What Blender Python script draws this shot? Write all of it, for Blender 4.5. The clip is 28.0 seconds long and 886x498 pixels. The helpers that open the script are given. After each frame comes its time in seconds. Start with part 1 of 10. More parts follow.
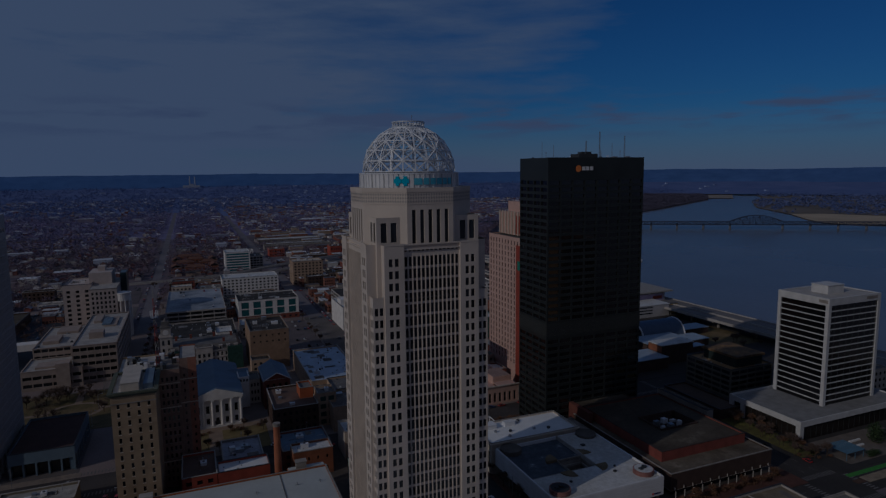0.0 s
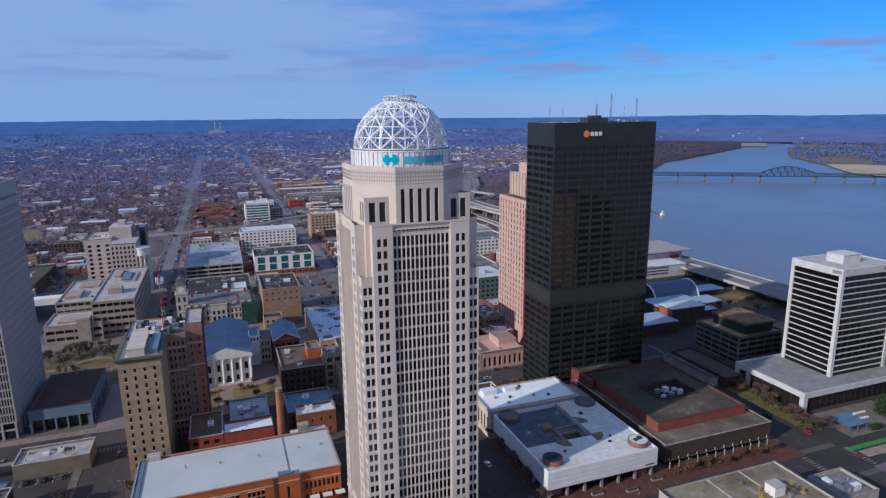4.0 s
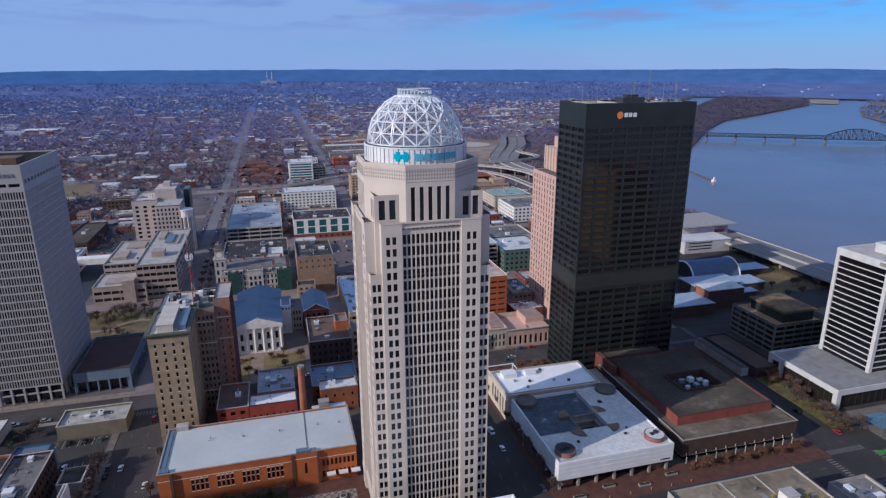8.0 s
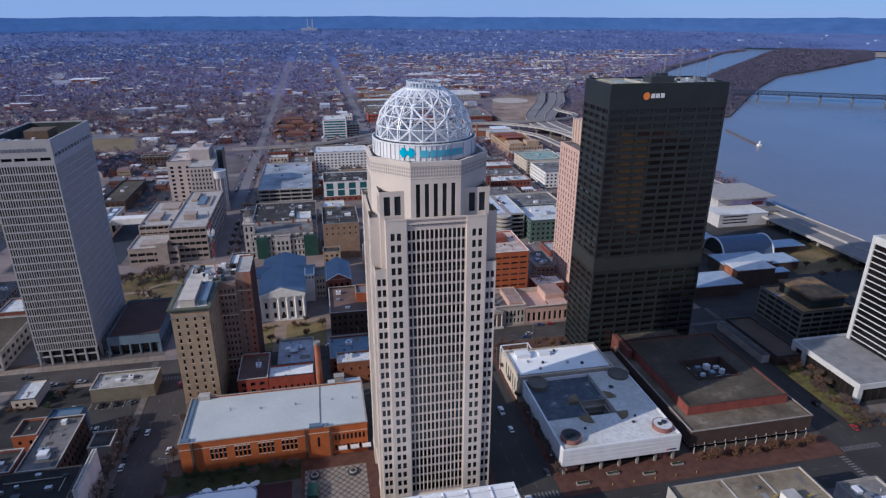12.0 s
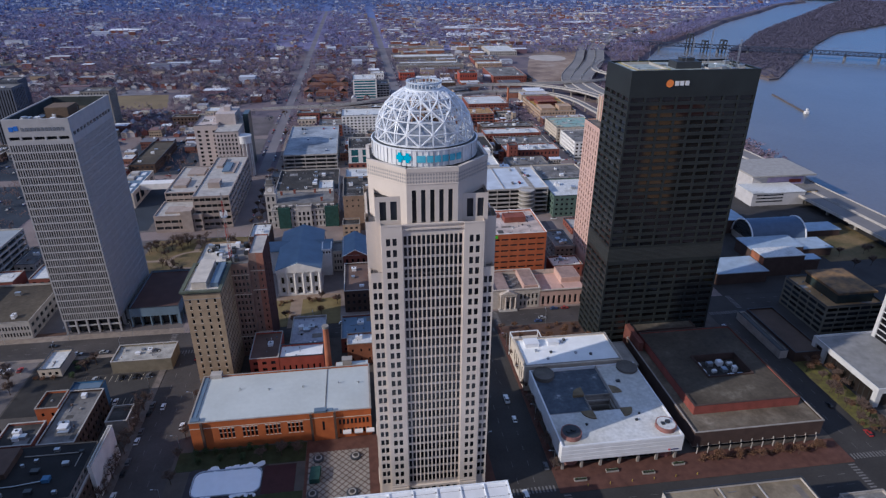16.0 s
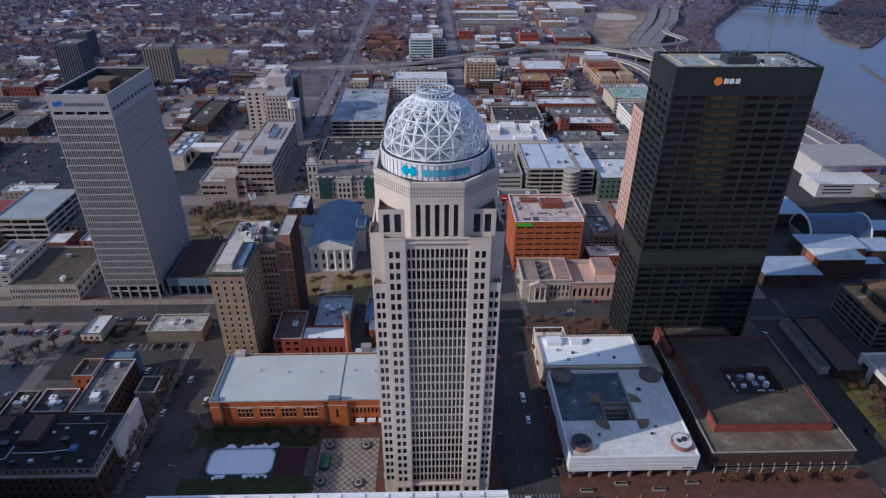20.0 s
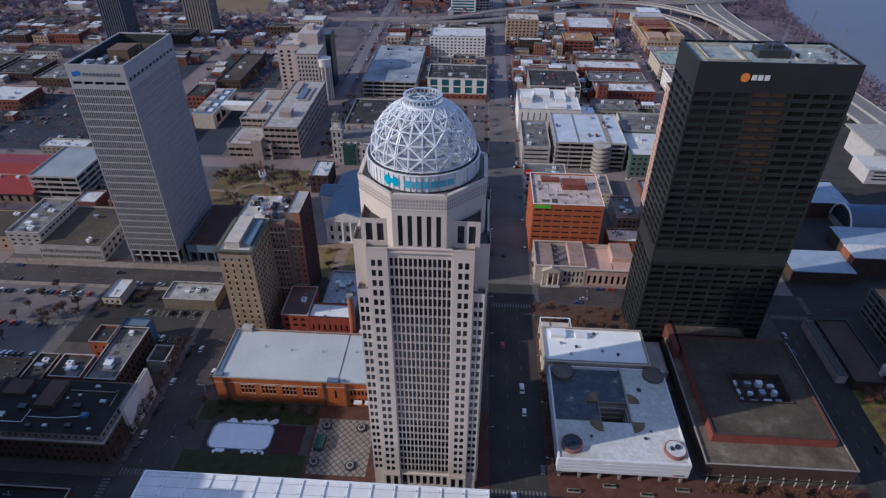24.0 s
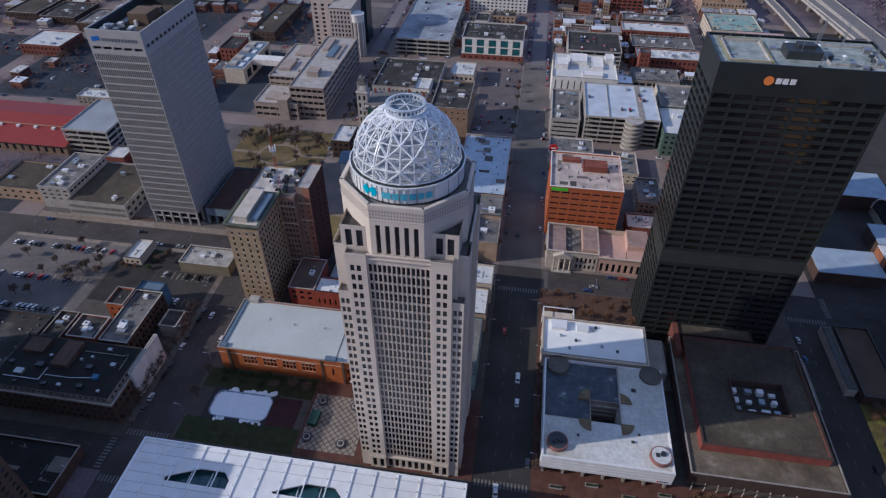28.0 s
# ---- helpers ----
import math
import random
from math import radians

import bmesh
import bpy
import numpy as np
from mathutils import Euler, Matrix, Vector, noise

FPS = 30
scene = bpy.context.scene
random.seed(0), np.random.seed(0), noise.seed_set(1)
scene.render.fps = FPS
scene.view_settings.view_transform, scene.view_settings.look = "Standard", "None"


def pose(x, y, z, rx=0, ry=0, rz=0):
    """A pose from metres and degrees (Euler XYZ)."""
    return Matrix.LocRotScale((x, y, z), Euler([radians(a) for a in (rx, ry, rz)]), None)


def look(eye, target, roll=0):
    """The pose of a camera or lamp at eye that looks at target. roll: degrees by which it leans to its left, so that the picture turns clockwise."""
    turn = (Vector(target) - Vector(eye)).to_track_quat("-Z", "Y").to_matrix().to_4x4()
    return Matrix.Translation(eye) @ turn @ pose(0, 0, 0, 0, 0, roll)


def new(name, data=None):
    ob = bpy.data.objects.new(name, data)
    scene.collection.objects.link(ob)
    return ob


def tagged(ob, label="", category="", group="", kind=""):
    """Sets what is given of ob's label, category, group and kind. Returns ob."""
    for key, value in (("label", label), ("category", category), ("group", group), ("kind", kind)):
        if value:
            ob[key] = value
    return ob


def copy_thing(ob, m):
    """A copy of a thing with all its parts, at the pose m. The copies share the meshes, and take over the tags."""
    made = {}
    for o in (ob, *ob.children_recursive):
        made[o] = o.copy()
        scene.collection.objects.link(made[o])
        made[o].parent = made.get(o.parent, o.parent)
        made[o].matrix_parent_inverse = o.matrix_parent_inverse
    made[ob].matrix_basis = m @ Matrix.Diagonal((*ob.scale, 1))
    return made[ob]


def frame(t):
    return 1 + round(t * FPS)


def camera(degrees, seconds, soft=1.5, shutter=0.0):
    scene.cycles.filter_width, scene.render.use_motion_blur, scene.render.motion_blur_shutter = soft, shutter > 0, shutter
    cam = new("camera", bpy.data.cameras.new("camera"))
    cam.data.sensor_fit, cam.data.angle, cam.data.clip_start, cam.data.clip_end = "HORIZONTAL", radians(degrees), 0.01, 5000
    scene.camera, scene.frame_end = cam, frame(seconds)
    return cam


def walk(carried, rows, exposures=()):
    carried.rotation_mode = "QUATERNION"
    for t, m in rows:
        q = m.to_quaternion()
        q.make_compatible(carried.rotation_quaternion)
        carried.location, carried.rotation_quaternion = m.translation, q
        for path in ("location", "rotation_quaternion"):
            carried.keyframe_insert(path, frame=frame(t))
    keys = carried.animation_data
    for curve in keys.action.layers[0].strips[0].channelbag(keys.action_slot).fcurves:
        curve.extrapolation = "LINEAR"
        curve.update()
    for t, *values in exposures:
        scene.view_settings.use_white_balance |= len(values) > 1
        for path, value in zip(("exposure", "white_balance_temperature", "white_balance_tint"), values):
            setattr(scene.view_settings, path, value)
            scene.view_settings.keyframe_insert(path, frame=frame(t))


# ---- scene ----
cam = camera(71.5, 28.0, soft=1.3)
METRES, EYE, TILT, LEAN, TURN = 154.8, 140.0, 0.0, 0.0, -22.4
ROWS = [
    (0.0, 0.0, 0.0, 0.0, -0.08, -7.21, 0.62),
    (0.5, 0.0068, 0.0005, 0.0074, 0.12, -7.92, 0.67),
    (1.0, 0.0156, 0.002, 0.0143, 0.28, -8.61, 0.7),
    (1.5, 0.026, 0.0045, 0.0214, 0.57, -9.27, 0.64),
    (2.0, 0.0368, 0.0072, 0.0295, 0.96, -9.9, 0.6),
    (2.5, 0.047, 0.0103, 0.0381, 1.37, -10.5, 0.55),
    (3.0, 0.0566, 0.0134, 0.0468, 1.71, -11.08, 0.53),
    (3.5, 0.0656, 0.0182, 0.0562, 1.97, -11.66, 0.52),
    (5.5, 0.1045, 0.0387, 0.0991, 4.19, -13.92, 0.38),
    (6.0, 0.114, 0.044, 0.1098, 4.76, -14.45, 0.3),
    (6.5, 0.1237, 0.049, 0.1209, 5.31, -14.99, 0.25),
    (7.0, 0.1324, 0.0542, 0.1324, 5.83, -15.55, 0.23),
    (7.5, 0.1417, 0.0591, 0.1436, 6.42, -16.09, 0.22),
    (8.0, 0.1507, 0.0639, 0.155, 7.11, -16.64, 0.15),
    (8.5, 0.1595, 0.0685, 0.1665, 7.77, -17.2, 0.1),
    (9.0, 0.1684, 0.0728, 0.178, 8.31, -17.76, 0.08),
    (9.5, 0.1767, 0.0779, 0.189, 8.75, -18.34, 0.05),
    (10.0, 0.1847, 0.0831, 0.2001, 9.14, -18.93, 0.05),
    (10.5, 0.1926, 0.0884, 0.2112, 9.59, -19.51, 0.01),
    (11.0, 0.2003, 0.093, 0.2222, 10.09, -20.08, -0.05),
    (11.5, 0.2073, 0.0983, 0.2329, 10.56, -20.65, -0.08),
    (12.0, 0.2146, 0.1031, 0.2441, 10.98, -21.23, -0.07),
    (12.5, 0.2216, 0.1094, 0.2552, 11.39, -21.8, -0.08),
    (13.0, 0.2289, 0.1162, 0.2663, 11.8, -22.37, -0.1),
    (13.5, 0.2366, 0.124, 0.2774, 12.25, -22.92, -0.15),
    (15.5, 0.2709, 0.1638, 0.3256, 14.06, -25.13, -0.16),
    (16.0, 0.2797, 0.1765, 0.3377, 14.65, -25.67, -0.18),
    (16.5, 0.2886, 0.1903, 0.35, 15.36, -26.22, -0.22),
    (17.0, 0.2986, 0.2043, 0.3614, 16.18, -26.74, -0.23),
    (17.5, 0.3082, 0.2189, 0.3729, 17.04, -27.28, -0.27),
    (18.0, 0.3177, 0.2316, 0.3854, 17.85, -27.82, -0.27),
    (18.5, 0.3269, 0.247, 0.3963, 18.69, -28.36, -0.31),
    (19.0, 0.3366, 0.2618, 0.4076, 19.46, -28.91, -0.3),
    (19.5, 0.3464, 0.2769, 0.4197, 20.21, -29.49, -0.29),
    (20.0, 0.3567, 0.2919, 0.4317, 20.94, -30.08, -0.29),
    (20.5, 0.3668, 0.3082, 0.4426, 21.63, -30.67, -0.31),
    (22.5, 0.4053, 0.3696, 0.4896, 23.78, -33.17, -0.25),
    (23.0, 0.4142, 0.386, 0.501, 24.39, -33.82, -0.21),
    (23.5, 0.4232, 0.4026, 0.5126, 25.14, -34.45, -0.24),
    (24.0, 0.4325, 0.4191, 0.5241, 25.93, -35.08, -0.27),
    (24.5, 0.4409, 0.4356, 0.5358, 26.65, -35.73, -0.26),
    (25.0, 0.4499, 0.4521, 0.5477, 27.35, -36.37, -0.25),
    (25.5, 0.4585, 0.4691, 0.5598, 28.02, -37.03, -0.23),
    (26.0, 0.4672, 0.4861, 0.5713, 28.68, -37.68, -0.24),
    (26.5, 0.4759, 0.5034, 0.5831, 29.35, -38.34, -0.25),
    (27.0, 0.4843, 0.5206, 0.5952, 30.0, -39.02, -0.26),
    (27.5, 0.4934, 0.5383, 0.6068, 30.68, -39.67, -0.3),
    (28.0, 0.5007, 0.5546, 0.6171, 31.19, -40.29, -0.27),
]
BRIGHT, KELVIN, TINT = -0.45, 5650, 10
FADE = [(t, BRIGHT + stops, KELVIN + 5 * max(0.0, t - 8), TINT) for t, stops in ((0.0, -2.7), (0.3, -1.9), (0.6, -1.1), (0.9, -0.45), (1.2, -0.15), (1.5, 0.0), (14.0, 0.0), (21.0, -0.1), (28.0, -0.15))]
walk(cam, [(t, pose(0, 0, EYE, TILT, LEAN, TURN) @ pose(METRES * x, METRES * y, METRES * z, 90 + pitch, roll, yaw)) for t, x, y, z, yaw, pitch, roll in ROWS], FADE)

# ---- light: low winter sun over the camera's left shoulder, thin cloud on a blue sky ----
SUN_AZ, SUN_EL = 17.0, 26.0          # the light travels along +x, turned 17 degrees towards +y
world = bpy.data.worlds.new("sky")
scene.world = world
world.use_nodes = True
wn, wl = world.node_tree.nodes, world.node_tree.links
wn.clear()
sky = wn.new("ShaderNodeTexSky")
sky.sky_type, sky.sun_disc = "NISHITA", False
sky.sun_elevation, sky.sun_rotation = radians(SUN_EL), radians(270 - SUN_AZ)
sky.altitude, sky.air_density, sky.dust_density, sky.ozone_density = 200, 1.0, 0.2, 6.0
geo = wn.new("ShaderNodeTexCoord")
stretch = wn.new("ShaderNodeMapping")
stretch.inputs["Scale"].default_value = (1.2, 1.2, 7.0)
stretch.inputs["Rotation"].default_value = (0.0, 0.22, 0.4)
cl = wn.new("ShaderNodeTexNoise")
cl.inputs["Scale"].default_value, cl.inputs["Detail"].default_value, cl.inputs["Roughness"].default_value = 1.6, 7.0, 0.55
ramp = wn.new("ShaderNodeValToRGB")
ramp.color_ramp.elements[0].position, ramp.color_ramp.elements[1].position = 0.27, 0.47
mixc = wn.new("ShaderNodeMixRGB")
mixc.inputs["Color2"].default_value = (3.35, 4.8, 8.0, 1)
bg = wn.new("ShaderNodeBackground")
bg.inputs["Strength"].default_value = 0.112
wo = wn.new("ShaderNodeOutputWorld")
wl.new(geo.outputs["Generated"], stretch.inputs["Vector"])
wl.new(stretch.outputs["Vector"], cl.inputs["Vector"])
side = wn.new("ShaderNodeMath")
side.operation = "MULTIPLY_ADD"
side.inputs[1].default_value = -0.42
sx_sep = wn.new("ShaderNodeSeparateXYZ")
wl.new(geo.outputs["Generated"], sx_sep.inputs["Vector"])
wl.new(sx_sep.outputs["X"], side.inputs[0])
wl.new(cl.outputs["Fac"], side.inputs[2])
wl.new(side.outputs[0], ramp.inputs["Fac"])
wl.new(ramp.outputs["Color"], mixc.inputs["Fac"])
cool = wn.new("ShaderNodeMixRGB")
cool.blend_type = "MULTIPLY"
cool.inputs["Fac"].default_value, cool.inputs["Color2"].default_value = 1.0, (0.36, 0.84, 1.32, 1)
wl.new(sky.outputs["Color"], cool.inputs["Color1"])
sep = wn.new("ShaderNodeSeparateXYZ")
haze = wn.new("ShaderNodeMapRange")
haze.interpolation_type = "SMOOTHSTEP"
haze.inputs["From Min"].default_value, haze.inputs["From Max"].default_value = 0.11, -0.03
low = wn.new("ShaderNodeMixRGB")
low.inputs["Color2"].default_value = (3.95, 5.3, 8.4, 1)
wl.new(geo.outputs["Generated"], sep.inputs["Vector"])
wl.new(sep.outputs["Z"], haze.inputs["Value"])
wl.new(haze.outputs["Result"], low.inputs["Fac"])
wl.new(cool.outputs["Color"], low.inputs["Color1"])
wl.new(low.outputs["Color"], mixc.inputs["Color1"])
# small flat clouds low over the horizon
puff_map = wn.new("ShaderNodeMapping")
puff_map.inputs["Scale"].default_value = (6.0, 6.0, 40.0)
puff = wn.new("ShaderNodeTexNoise")
puff.inputs["Scale"].default_value, puff.inputs["Detail"].default_value, puff.inputs["Roughness"].default_value = 1.3, 5.0, 0.5
puff_ramp = wn.new("ShaderNodeValToRGB")
puff_ramp.color_ramp.elements[0].position, puff_ramp.color_ramp.elements[1].position = 0.49, 0.64
puff_low = wn.new("ShaderNodeMapRange")
puff_low.inputs["From Min"].default_value, puff_low.inputs["From Max"].default_value = 0.115, 0.09
puff_high = wn.new("ShaderNodeMapRange")
puff_high.inputs["From Min"].default_value, puff_high.inputs["From Max"].default_value = 0.045, 0.07
puff_band = wn.new("ShaderNodeMath")
puff_band.operation = "MULTIPLY"
puff_fac = wn.new("ShaderNodeMath")
puff_fac.operation = "MULTIPLY"
grey = wn.new("ShaderNodeMixRGB")
grey.inputs["Color2"].default_value = (2.7, 3.9, 7.1, 1)
wl.new(geo.outputs["Generated"], puff_map.inputs["Vector"])
wl.new(puff_map.outputs["Vector"], puff.inputs["Vector"])
wl.new(puff.outputs["Fac"], puff_ramp.inputs["Fac"])
wl.new(sep.outputs["Z"], puff_low.inputs["Value"])
wl.new(puff_ramp.outputs["Color"], puff_fac.inputs[0])
wl.new(sep.outputs["Z"], puff_high.inputs["Value"])
wl.new(puff_low.outputs["Result"], puff_band.inputs[0])
wl.new(puff_high.outputs["Result"], puff_band.inputs[1])
wl.new(puff_band.outputs[0], puff_fac.inputs[1])
wl.new(puff_fac.outputs[0], grey.inputs["Fac"])
wl.new(mixc.outputs["Color"], grey.inputs["Color1"])
# an unseen, less blue cloud veil behind the view is added to warm fill
back = wn.new("ShaderNodeMapRange")
back.interpolation_type = "SMOOTHSTEP"
back.inputs["From Min"].default_value, back.inputs["From Max"].default_value = 0.45, -0.35
veil = wn.new("ShaderNodeMixRGB")
veil.inputs["Color2"].default_value = (3.0, 3.55, 5.3, 1)
wl.new(sep.outputs["Y"], back.inputs["Value"])
wl.new(back.outputs["Result"], veil.inputs["Fac"])
wl.new(grey.outputs["Color"], veil.inputs["Color1"])
wl.new(veil.outputs["Color"], bg.inputs["Color"])
wl.new(bg.outputs["Background"], wo.inputs["Surface"])

sun = new("sun", bpy.data.lights.new("sun", "SUN"))
sun.data.energy, sun.data.angle, sun.data.color = 4.8, radians(0.6), (1.0, 0.87, 0.73)
sx, sy, sz = math.cos(radians(SUN_AZ)), math.sin(radians(SUN_AZ)), -math.tan(radians(SUN_EL))
sun.matrix_world = look((-sx * 900, -sy * 900, -sz * 900), (0, 0, 0))


# ---- materials ----
MATS = {}


def mat(name, colour, rough=0.8, metal=0.0, vary=0.25, scale=0.25, bump=0.3, island=0.0, objects=0.0, spec=0.3, fine=4.0):
    """A surface with stains some metres wide, fine grain and relief; island and objects: how much pieces differ in tone."""
    if name in MATS:
        return MATS[name]
    m = bpy.data.materials.new(name)
    m.use_nodes = True
    n, l = m.node_tree.nodes, m.node_tree.links
    b = n["Principled BSDF"]
    b.inputs["Roughness"].default_value, b.inputs["Metallic"].default_value = rough, metal
    b.inputs["Specular IOR Level"].default_value = spec
    g = n.new("ShaderNodeNewGeometry")
    big = n.new("ShaderNodeTexNoise")
    big.inputs["Scale"].default_value, big.inputs["Detail"].default_value = scale, 5.0
    small = n.new("ShaderNodeTexNoise")
    small.inputs["Scale"].default_value, small.inputs["Detail"].default_value = fine, 3.0
    l.new(g.outputs["Position"], big.inputs["Vector"])
    l.new(g.outputs["Position"], small.inputs["Vector"])
    ad = n.new("ShaderNodeMath")
    ad.operation = "MULTIPLY_ADD"
    ad.inputs[1].default_value = 0.4
    l.new(small.outputs["Fac"], ad.inputs[0])
    l.new(big.outputs["Fac"], ad.inputs[2])
    rng = n.new("ShaderNodeMapRange")
    rng.inputs["From Min"].default_value, rng.inputs["From Max"].default_value = 0.4, 1.0
    rng.inputs["To Min"].default_value, rng.inputs["To Max"].default_value = 1 - vary, 1 + vary
    l.new(ad.outputs[0], rng.inputs["Value"])
    value = rng.outputs["Result"]
    for amount, source in ((island, "i"), (objects, "o")):
        if amount:
            if source == "i":
                rnd = g.outputs["Random Per Island"]
            else:
                rnd = n.new("ShaderNodeObjectInfo").outputs["Random"]
            r2 = n.new("ShaderNodeMapRange")
            r2.inputs["To Min"].default_value, r2.inputs["To Max"].default_value = 1 - amount, 1 + amount
            l.new(rnd, r2.inputs["Value"])
            mu = n.new("ShaderNodeMath")
            mu.operation = "MULTIPLY"
            l.new(value, mu.inputs[0])
            l.new(r2.outputs["Result"], mu.inputs[1])
            value = mu.outputs[0]
    sc = n.new("ShaderNodeVectorMath")
    sc.operation = "SCALE"
    sc.inputs[0].default_value = colour
    l.new(value, sc.inputs["Scale"])
    l.new(sc.outputs["Vector"], b.inputs["Base Color"])
    if bump:
        bp = n.new("ShaderNodeBump")
        bp.inputs["Strength"].default_value, bp.inputs["Distance"].default_value = bump, 0.05
        l.new(small.outputs["Fac"], bp.inputs["Height"])
        l.new(bp.outputs["Normal"], b.inputs["Normal"])
    MATS[name] = m
    return m


def palette(name, colours, rough=0.85, vary=0.2, scale=0.3, fine=3.0, bump=0.3):
    """A surface whose separate pieces take one of several colours by chance."""
    m = mat(name, (1, 1, 1), rough, 0.0, vary, scale, bump, fine=fine)
    n, l = m.node_tree.nodes, m.node_tree.links
    g = n.new("ShaderNodeNewGeometry")
    r = n.new("ShaderNodeValToRGB")
    r.color_ramp.interpolation = "CONSTANT"
    e = r.color_ramp.elements
    while len(e) < len(colours):
        e.new(0.5)
    for i, c in enumerate(colours):
        e[i].position, e[i].color = i / len(colours), (*c, 1)
    l.new(g.outputs["Random Per Island"], r.inputs["Fac"])
    for node in n:
        if node.bl_idname == "ShaderNodeVectorMath":
            l.new(r.outputs["Color"], node.inputs[0])
    return m


def ramped(name, stops, scale, rough=0.9, detail=8.0, bump=0.4, squash=(1, 1, 1)):
    """Ground that runs through several colours in patches."""
    m = mat(name, (1, 1, 1), rough, 0.0, 0.22, 0.6, bump, fine=3.0)
    n, l = m.node_tree.nodes, m.node_tree.links
    g = n.new("ShaderNodeNewGeometry")
    mp = n.new("ShaderNodeMapping")
    mp.inputs["Scale"].default_value = squash
    t = n.new("ShaderNodeTexNoise")
    t.inputs["Scale"].default_value, t.inputs["Detail"].default_value, t.inputs["Roughness"].default_value = scale, detail, 0.65
    r = n.new("ShaderNodeValToRGB")
    e = r.color_ramp.elements
    while len(e) < len(stops):
        e.new(0.5)
    for i, (p, c) in enumerate(stops):
        e[i].position, e[i].color = p, (*c, 1)
    l.new(g.outputs["Position"], mp.inputs["Vector"])
    l.new(mp.outputs["Vector"], t.inputs["Vector"])
    l.new(t.outputs["Fac"], r.inputs["Fac"])
    for node in n:
        if node.bl_idname == "ShaderNodeVectorMath":
            l.new(r.outputs["Color"], node.inputs[0])
    return m


STONE = mat("pale_granite", (0.63, 0.55, 0.48), 0.75, vary=0.12, scale=0.12)
STONE2 = mat("grey_granite", (0.36, 0.33, 0.31), 0.7, vary=0.15)
GLASS = mat("dark_window_glass", (0.022, 0.026, 0.032), 0.12, vary=0.3, scale=0.15, bump=0.0, objects=0.6, island=0.6, spec=0.6)
BRONZE = mat("bronze_black_metal", (0.031, 0.037, 0.037), 0.38, 0.3, 0.25, 0.1, 0.05, spec=0.5)
BRONZEGLASS = mat("bronze_tinted_glass", (0.008, 0.008, 0.009), 0.06, 0.0, 0.3, 0.1, 0.0, objects=0.5, spec=0.8)
WHITESTEEL = mat("white_painted_steel", (0.82, 0.84, 0.87), 0.4, 0.1, 0.1, 0.4, 0.05)
WHITEPANEL = mat("white_metal_panel", (0.74, 0.74, 0.75), 0.5, 0.0, 0.1, 0.2, 0.05)
CONCRETE = mat("pale_concrete", (0.42, 0.39, 0.36), 0.9, vary=0.25)
CONCRETE2 = mat("weathered_concrete", (0.30, 0.27, 0.24), 0.9, vary=0.3)
PRECAST = mat("grey_precast", (0.405, 0.39, 0.39), 0.8, vary=0.1)
TANBRICK = mat("tan_brick", (0.43, 0.305, 0.215), 0.9, vary=0.25, fine=7)
REDBRICK = mat("red_brick", (0.225, 0.074, 0.055), 0.9, vary=0.25, fine=7)
ORANGEBRICK = mat("orange_brick", (0.43, 0.118, 0.036), 0.88, vary=0.2, fine=7)
BROWNBRICK = mat("brown_brick", (0.074, 0.048, 0.040), 0.9, vary=0.25, fine=7)
DARKBRICK = mat("dark_brick", (0.10, 0.065, 0.05), 0.9, vary=0.3, fine=7)
PINKSTONE = mat("pink_granite", (0.56, 0.37, 0.31), 0.6, vary=0.15)
REDSTONE = mat("polished_red_granite", (0.30, 0.06, 0.04), 0.4, vary=0.2)
BEIGE = mat("beige_stucco", (0.58, 0.50, 0.41), 0.9, vary=0.15)
WHITEWALL = mat("white_render", (0.76, 0.73, 0.70), 0.85, vary=0.15)
GREENTILE = mat("green_wall", (0.10, 0.15, 0.125), 0.6, vary=0.2)
WHITEROOF = ramped("white_roof_membrane", [(0.30, (0.36, 0.35, 0.33)), (0.44, (0.57, 0.57, 0.56)), (0.62, (0.63, 0.63, 0.62))], 0.05, 0.8, bump=0.15)
GREYROOF = ramped("grey_roof_felt", [(0.30, (0.075, 0.070, 0.066)), (0.48, (0.16, 0.15, 0.145)), (0.60, (0.21, 0.20, 0.19)), (0.72, (0.38, 0.37, 0.36))], 0.07, bump=0.2)
BLUEROOF = mat("blue_grey_roof", (0.13, 0.185, 0.25), 0.6, vary=0.2, scale=0.12)
DARKROOF = ramped("tarred_roof", [(0.32, (0.028, 0.026, 0.025)), (0.52, (0.048, 0.044, 0.041)), (0.66, (0.085, 0.079, 0.073)), (0.78, (0.15, 0.14, 0.135))], 0.09, bump=0.2)
BLACKROOF = mat("black_tar_roof", (0.020, 0.0195, 0.020), 0.9, vary=0.45, scale=0.1, fine=1.0)
GRAVELROOF = ramped("brown_gravel_roof", [(0.30, (0.050, 0.041, 0.032)), (0.50, (0.074, 0.060, 0.045)), (0.62, (0.10, 0.083, 0.062)), (0.74, (0.19, 0.165, 0.13))], 0.05, 0.95, bump=0.3)
TANROOF = mat("tan_gravel_roof", (0.40, 0.24, 0.11), 0.95, vary=0.35, scale=0.15, fine=1.5)
REDROOF = mat("red_metal_roof", (0.27, 0.035, 0.027), 0.5, vary=0.12)
METAL = mat("galvanised_steel", (0.42, 0.43, 0.45), 0.4, 0.7, 0.2)
DARKMETAL = mat("dark_steel", (0.07, 0.075, 0.08), 0.5, 0.5, 0.2)
ASPHALT = mat("worn_asphalt", (0.047, 0.043, 0.041), 0.9, vary=0.35, scale=0.05, fine=1.0)
ROADGREY = mat("pale_worn_road", (0.215, 0.170, 0.160), 0.9, vary=0.3, scale=0.03, fine=0.8)
